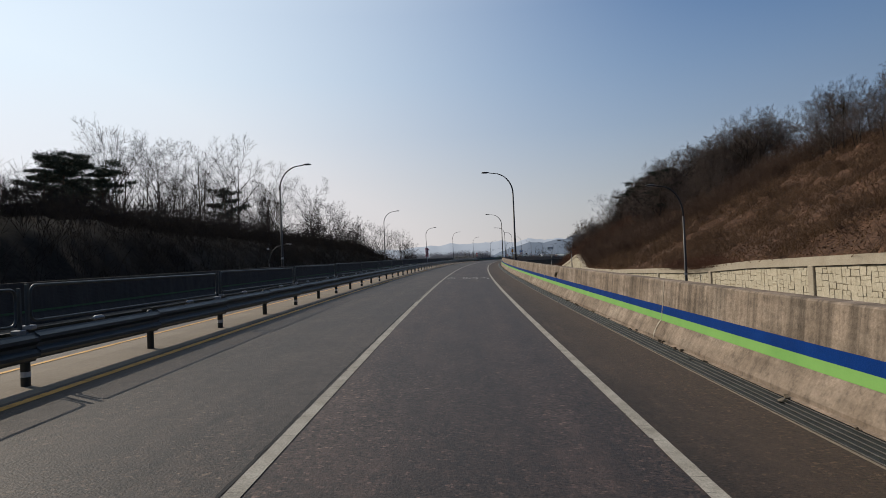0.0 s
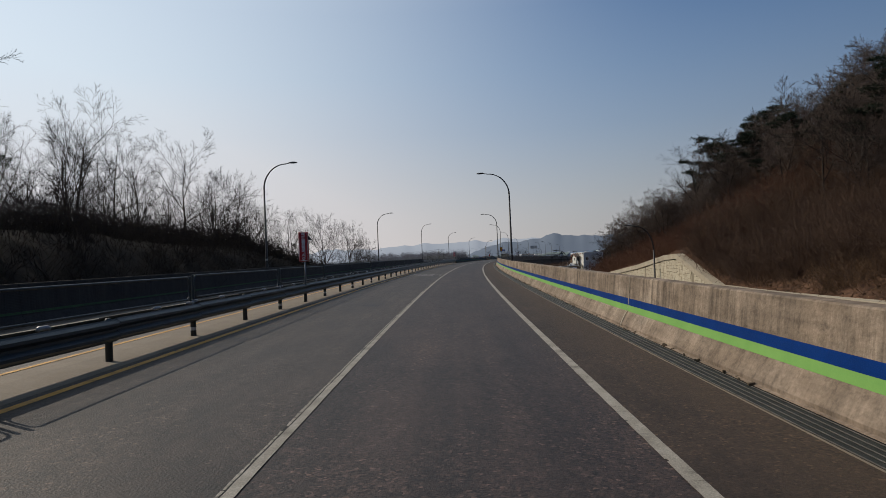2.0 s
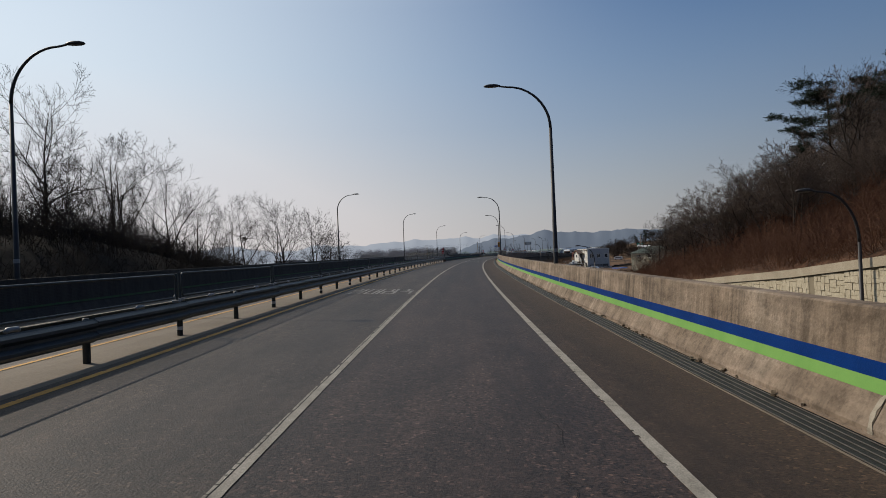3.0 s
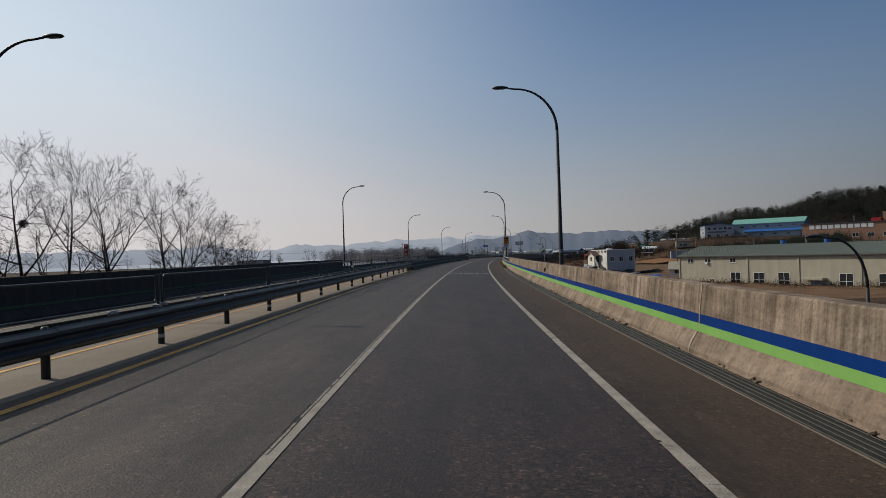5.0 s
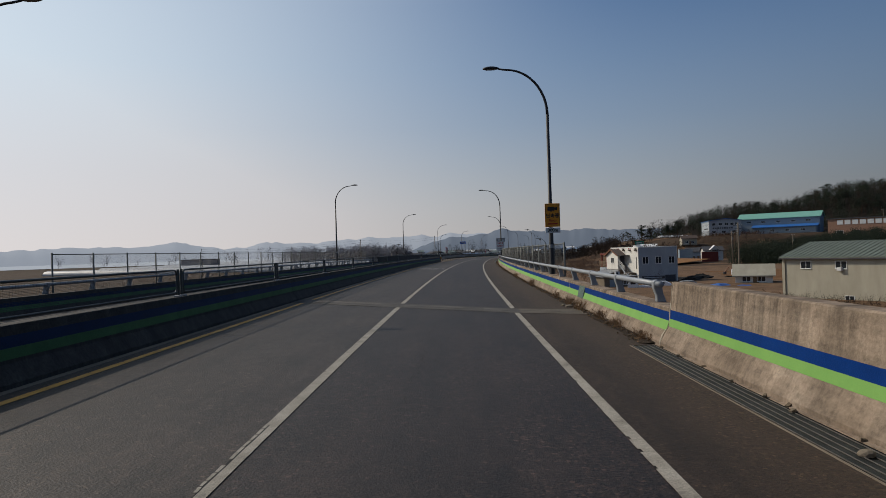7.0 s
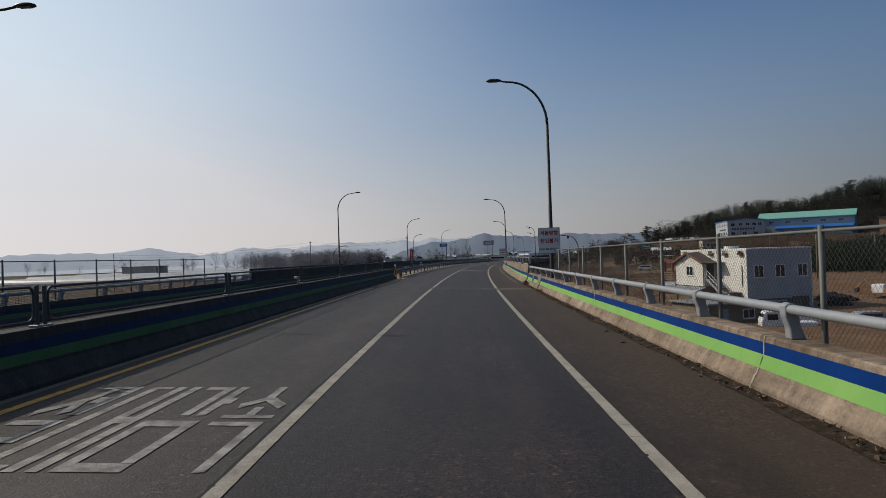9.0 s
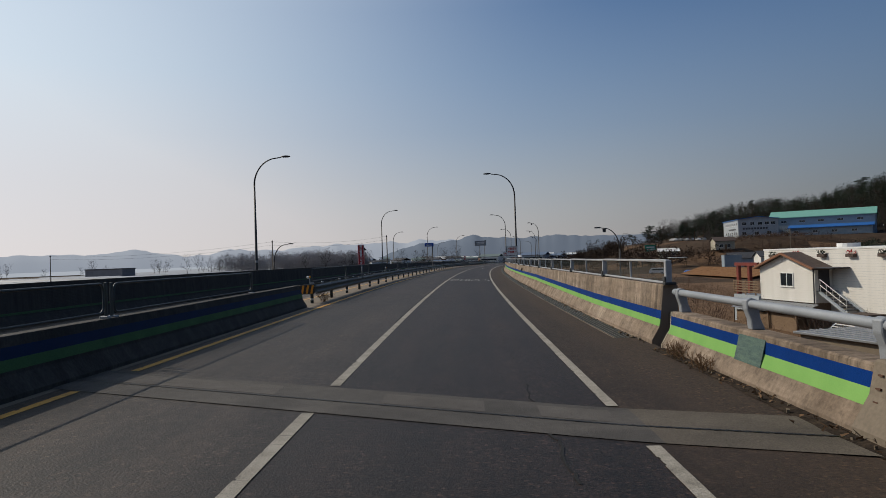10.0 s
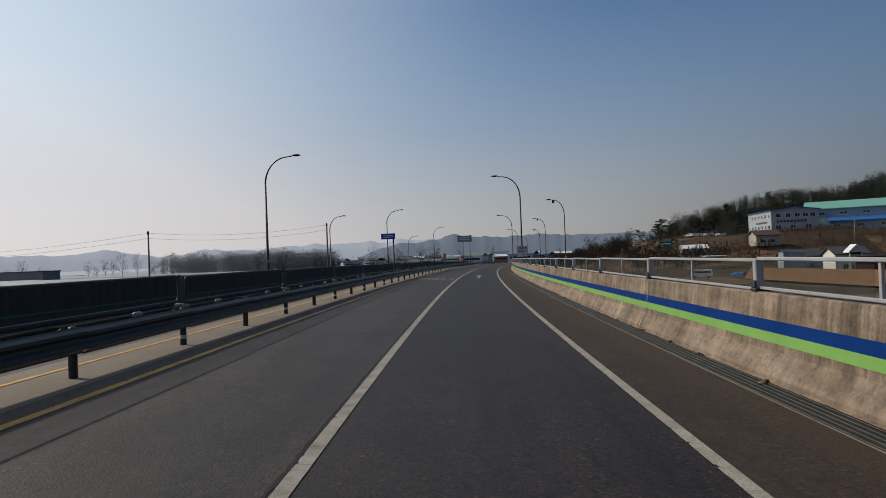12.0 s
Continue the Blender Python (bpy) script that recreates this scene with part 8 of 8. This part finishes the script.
NET = material("black_netting", [(0.006, 0.006, 0.006), (0.016, 0.016, 0.015), (0.03, 0.029, 0.027)], 1.2, 8, 0.95, bump=0.8, bump_scale=6, fine=0.4, spec=0.1)


def net_heap(x, y, r, seed):
    bm = bmesh.new()
    bmesh.ops.create_icosphere(bm, subdivisions=4, radius=r)
    for v in bm.verts:
        v.co *= 1 + 0.4 * noise.noise(v.co * (1.4 / r) + Vector((seed, y, 0))) + 0.16 * noise.noise(v.co * (5.0 / r) + Vector((x, seed, 0)))
        v.co.z = max(v.co.z * 0.5, -0.1)
    tagged(mesh_object("covered_heap", bm, NET), "stored goods heaped under black netting beside the house", "heap", "covered heaps in the yard").matrix_basis = Matrix.Translation((x, y, -5.15))


for i, (x, y, r) in enumerate(((72.5, 331.5, 2.3), (76.0, 336.5, 2.6), (79.5, 341.5, 2.4), (82.5, 337.0, 1.7), (60.2, 327.5, 1.5), (63.8, 325.8, 1.3))):
    net_heap(x, y, r, 3.7 * i)


def digger(x, y):
    root = empty("excavator", at(x, y, -5.1, 20), "small orange and white excavator on the earth", "excavator")
    part("track", box(-1.0, -1.3, 0, -0.5, 1.3, 0.55, 0.1), TYRE, root)
    part("track", box(0.5, -1.3, 0, 1.0, 1.3, 0.55, 0.1), TYRE, root)
    part("cab", box(-0.8, -0.9, 0.6, 0.7, 0.9, 1.9, 0.15), CAR_WHITE, root)
    part("engine_hood", box(-0.9, -1.5, 0.6, 0.9, -0.9, 1.4, 0.1), BRICK_WALL, root)
    part("boom", tube([(0.2, 0.9, 1.0), (0.2, 2.2, 2.4), (0.2, 3.4, 1.3)], 0.14, 6), BRICK_WALL, root)
    part("bucket", box(-0.1, 3.2, 0.7, 0.5, 3.7, 1.3, 0.08), DARK, root)


digger(88.5, 344)

# ---- greenhouses, far town, far halls ----
gr = random.Random(23)


def arch(w, L, h):
    bm = bmesh.new()
    k = 10
    rings = []
    for y in (-L / 2, L / 2):
        rings.append([bm.verts.new((-math.cos(math.pi * i / k) * w / 2, y, math.sin(math.pi * i / k) * h)) for i in range(k + 1)])
    for i in range(k):
        bm.faces.new((rings[0][i], rings[0][i + 1], rings[1][i + 1], rings[1][i]))
    bm.faces.new(rings[0][::-1])
    bm.faces.new(rings[1])
    return bm


GH = mesh_data("film_cover", arch(8, 70, 3.0), PLASTIC)
GF = mesh_data("base_rail", box(-4.05, -35, 0, -3.9, 35, 0.5), GALV)
for i in range(110):
    row = i // 11
    s = 560 + row * 62 + gr.uniform(-10, 10)
    n = -(120 + (i % 11) * 14 + row * 30)
    g = on_ground(s, n)
    root = empty("greenhouse", Matrix.Translation(g) @ Matrix.Rotation(radians(70 + (row % 3) * 8), 4, "Z"), "white plastic film greenhouse tunnel in the fields", "greenhouse", "greenhouses in the valley")
    for me, nm in ((GH, "film_cover"), (GF, "base_rail")):
        ob = new(nm, me)
        ob.parent = root
        if nm == "film_cover":
            ob.matrix_basis = Matrix.Identity(4)
# far town roofs greyed by distance haze mixed into the colour
TOWN_BLUE = material("hazed_blue_roof", [(0.09, 0.13, 0.2), (0.12, 0.17, 0.25)], 0.6, 5, 0.8, bump=0.05)
TOWN_GREEN = material("hazed_green_roof", [(0.11, 0.15, 0.15), (0.15, 0.19, 0.18)], 0.6, 5, 0.8, bump=0.05)
B_WALL = mesh_data("wall", box(-0.5, -0.5, 0, 0.5, 0.5, 1), TRIM)
B_WALL2 = mesh_data("wall", box(-0.5, -0.5, 0, 0.5, 0.5, 1), STUCCO)
B_WALL3 = mesh_data("wall", box(-0.5, -0.5, 0, 0.5, 0.5, 1), BRICK_WALL)
B_ROOF = [mesh_data("roof", gable_roof(-0.5, 0.5, -0.5, 0.5, 1.0, 1.3, 0.04, 0.04), m) for m in (ROOF_DARK, TOWN_BLUE, TOWN_GREEN, TRIM)]
B_WIN = mesh_data("window_band", box(-0.4, -0.515, 0.55, 0.4, -0.502, 0.75), PANE)
for i in range(170):
    s = gr.uniform(860, 1700)
    n = gr.uniform(-320, 60) if i % 3 else gr.uniform(20, 130)
    if abs(n + 5) < 24:
        n += 50
    g = on_ground(s, n)
    w, d, h = gr.uniform(9, 24), gr.uniform(8, 16), gr.uniform(3.5, 8)
    root = empty("far_building", Matrix.Translation(g) @ Matrix.Rotation(gr.uniform(-0.6, 0.6) - 0.3, 4, "Z") @ Matrix.Diagonal((w, d, h, 1)), "small pale building in the far town", "building", "far town buildings")
    for me, nm in (((B_WALL, B_WALL2, B_WALL, B_WALL3)[i % 4], "wall"), (B_ROOF[i % 4], "roof"), (B_WIN, "window_band")):
        ob = new(nm, me)
        ob.parent = root


def hall(s, n, w, d, h, wall, label):
    g = on_ground(s, n)
    root = empty("far_hall", Matrix.Translation(g) @ Matrix.Rotation(-0.25, 4, "Z"), label, "hall", "far halls")
    part("wall", box(-w / 2, 0, 0, w / 2, d, h), wall, root)
    part("roof", box(-w / 2 - 0.4, -0.4, h, w / 2 + 0.4, d + 0.4, h + 0.5), ROOF_DARK, root)


hall(640, -262, 24, 14, 7, BELT, "slanted hall across the fields, paled by haze in its colour")
hall(1050, 95, 50, 12, 7.5, TRIM, "long pale toll plaza canopy beside the highway")


# ---- ploughed field with furrows ----
EARTH = material("ploughed_orange_earth", [(0.1, 0.052, 0.026), (0.165, 0.088, 0.043), (0.22, 0.124, 0.064)], 0.7, 9, 0.95, bump=0.6, bump_scale=9, fine=0.3, spec=0.1)


def furrows(a, b, c, d, rows, label):
    """Ridges from the side a-b to the side d-c."""
    root = empty("ploughed_field", Matrix.Identity(4), label, "field", "ploughed fields")
    a, b, c, d = (Vector(v) for v in (a, b, c, d))
    for i in range(rows):
        p0, q0 = a.lerp(b, i / rows), d.lerp(c, i / rows)
        p1, q1 = a.lerp(b, (i + 1) / rows), d.lerp(c, (i + 1) / rows)
        bm = bmesh.new()
        prev = None
        for j in range(13):
            f = j / 12
            l, r = p0.lerp(q0, f), p1.lerp(q1, f)
            w = noise.noise(Vector((i * 3.1, j * 0.9, 2))) * 0.06
            cur = [bm.verts.new(l), bm.verts.new(l.lerp(r, 0.3) + Vector((0, 0, 0.2 + w))), bm.verts.new(l.lerp(r, 0.6) + Vector((0, 0, 0.2 + w))), bm.verts.new(r)]
            if prev:
                for k in range(3):
                    bm.faces.new((prev[k], prev[k + 1], cur[k + 1], cur[k]))
            prev = cur
        part("furrow", bm, EARTH, root)


furrows((116, 470, -4.4), (141, 505, -3.6), (140, 458, -3.6), (112, 430, -4.4), 40, "ploughed orange-brown field with straight furrows")
furrows((80, 322, -4.6), (92, 366, -4.6), (118, 362, -4.3), (104, 318, -4.4), 24, "bare orange earth field with rows behind the house")
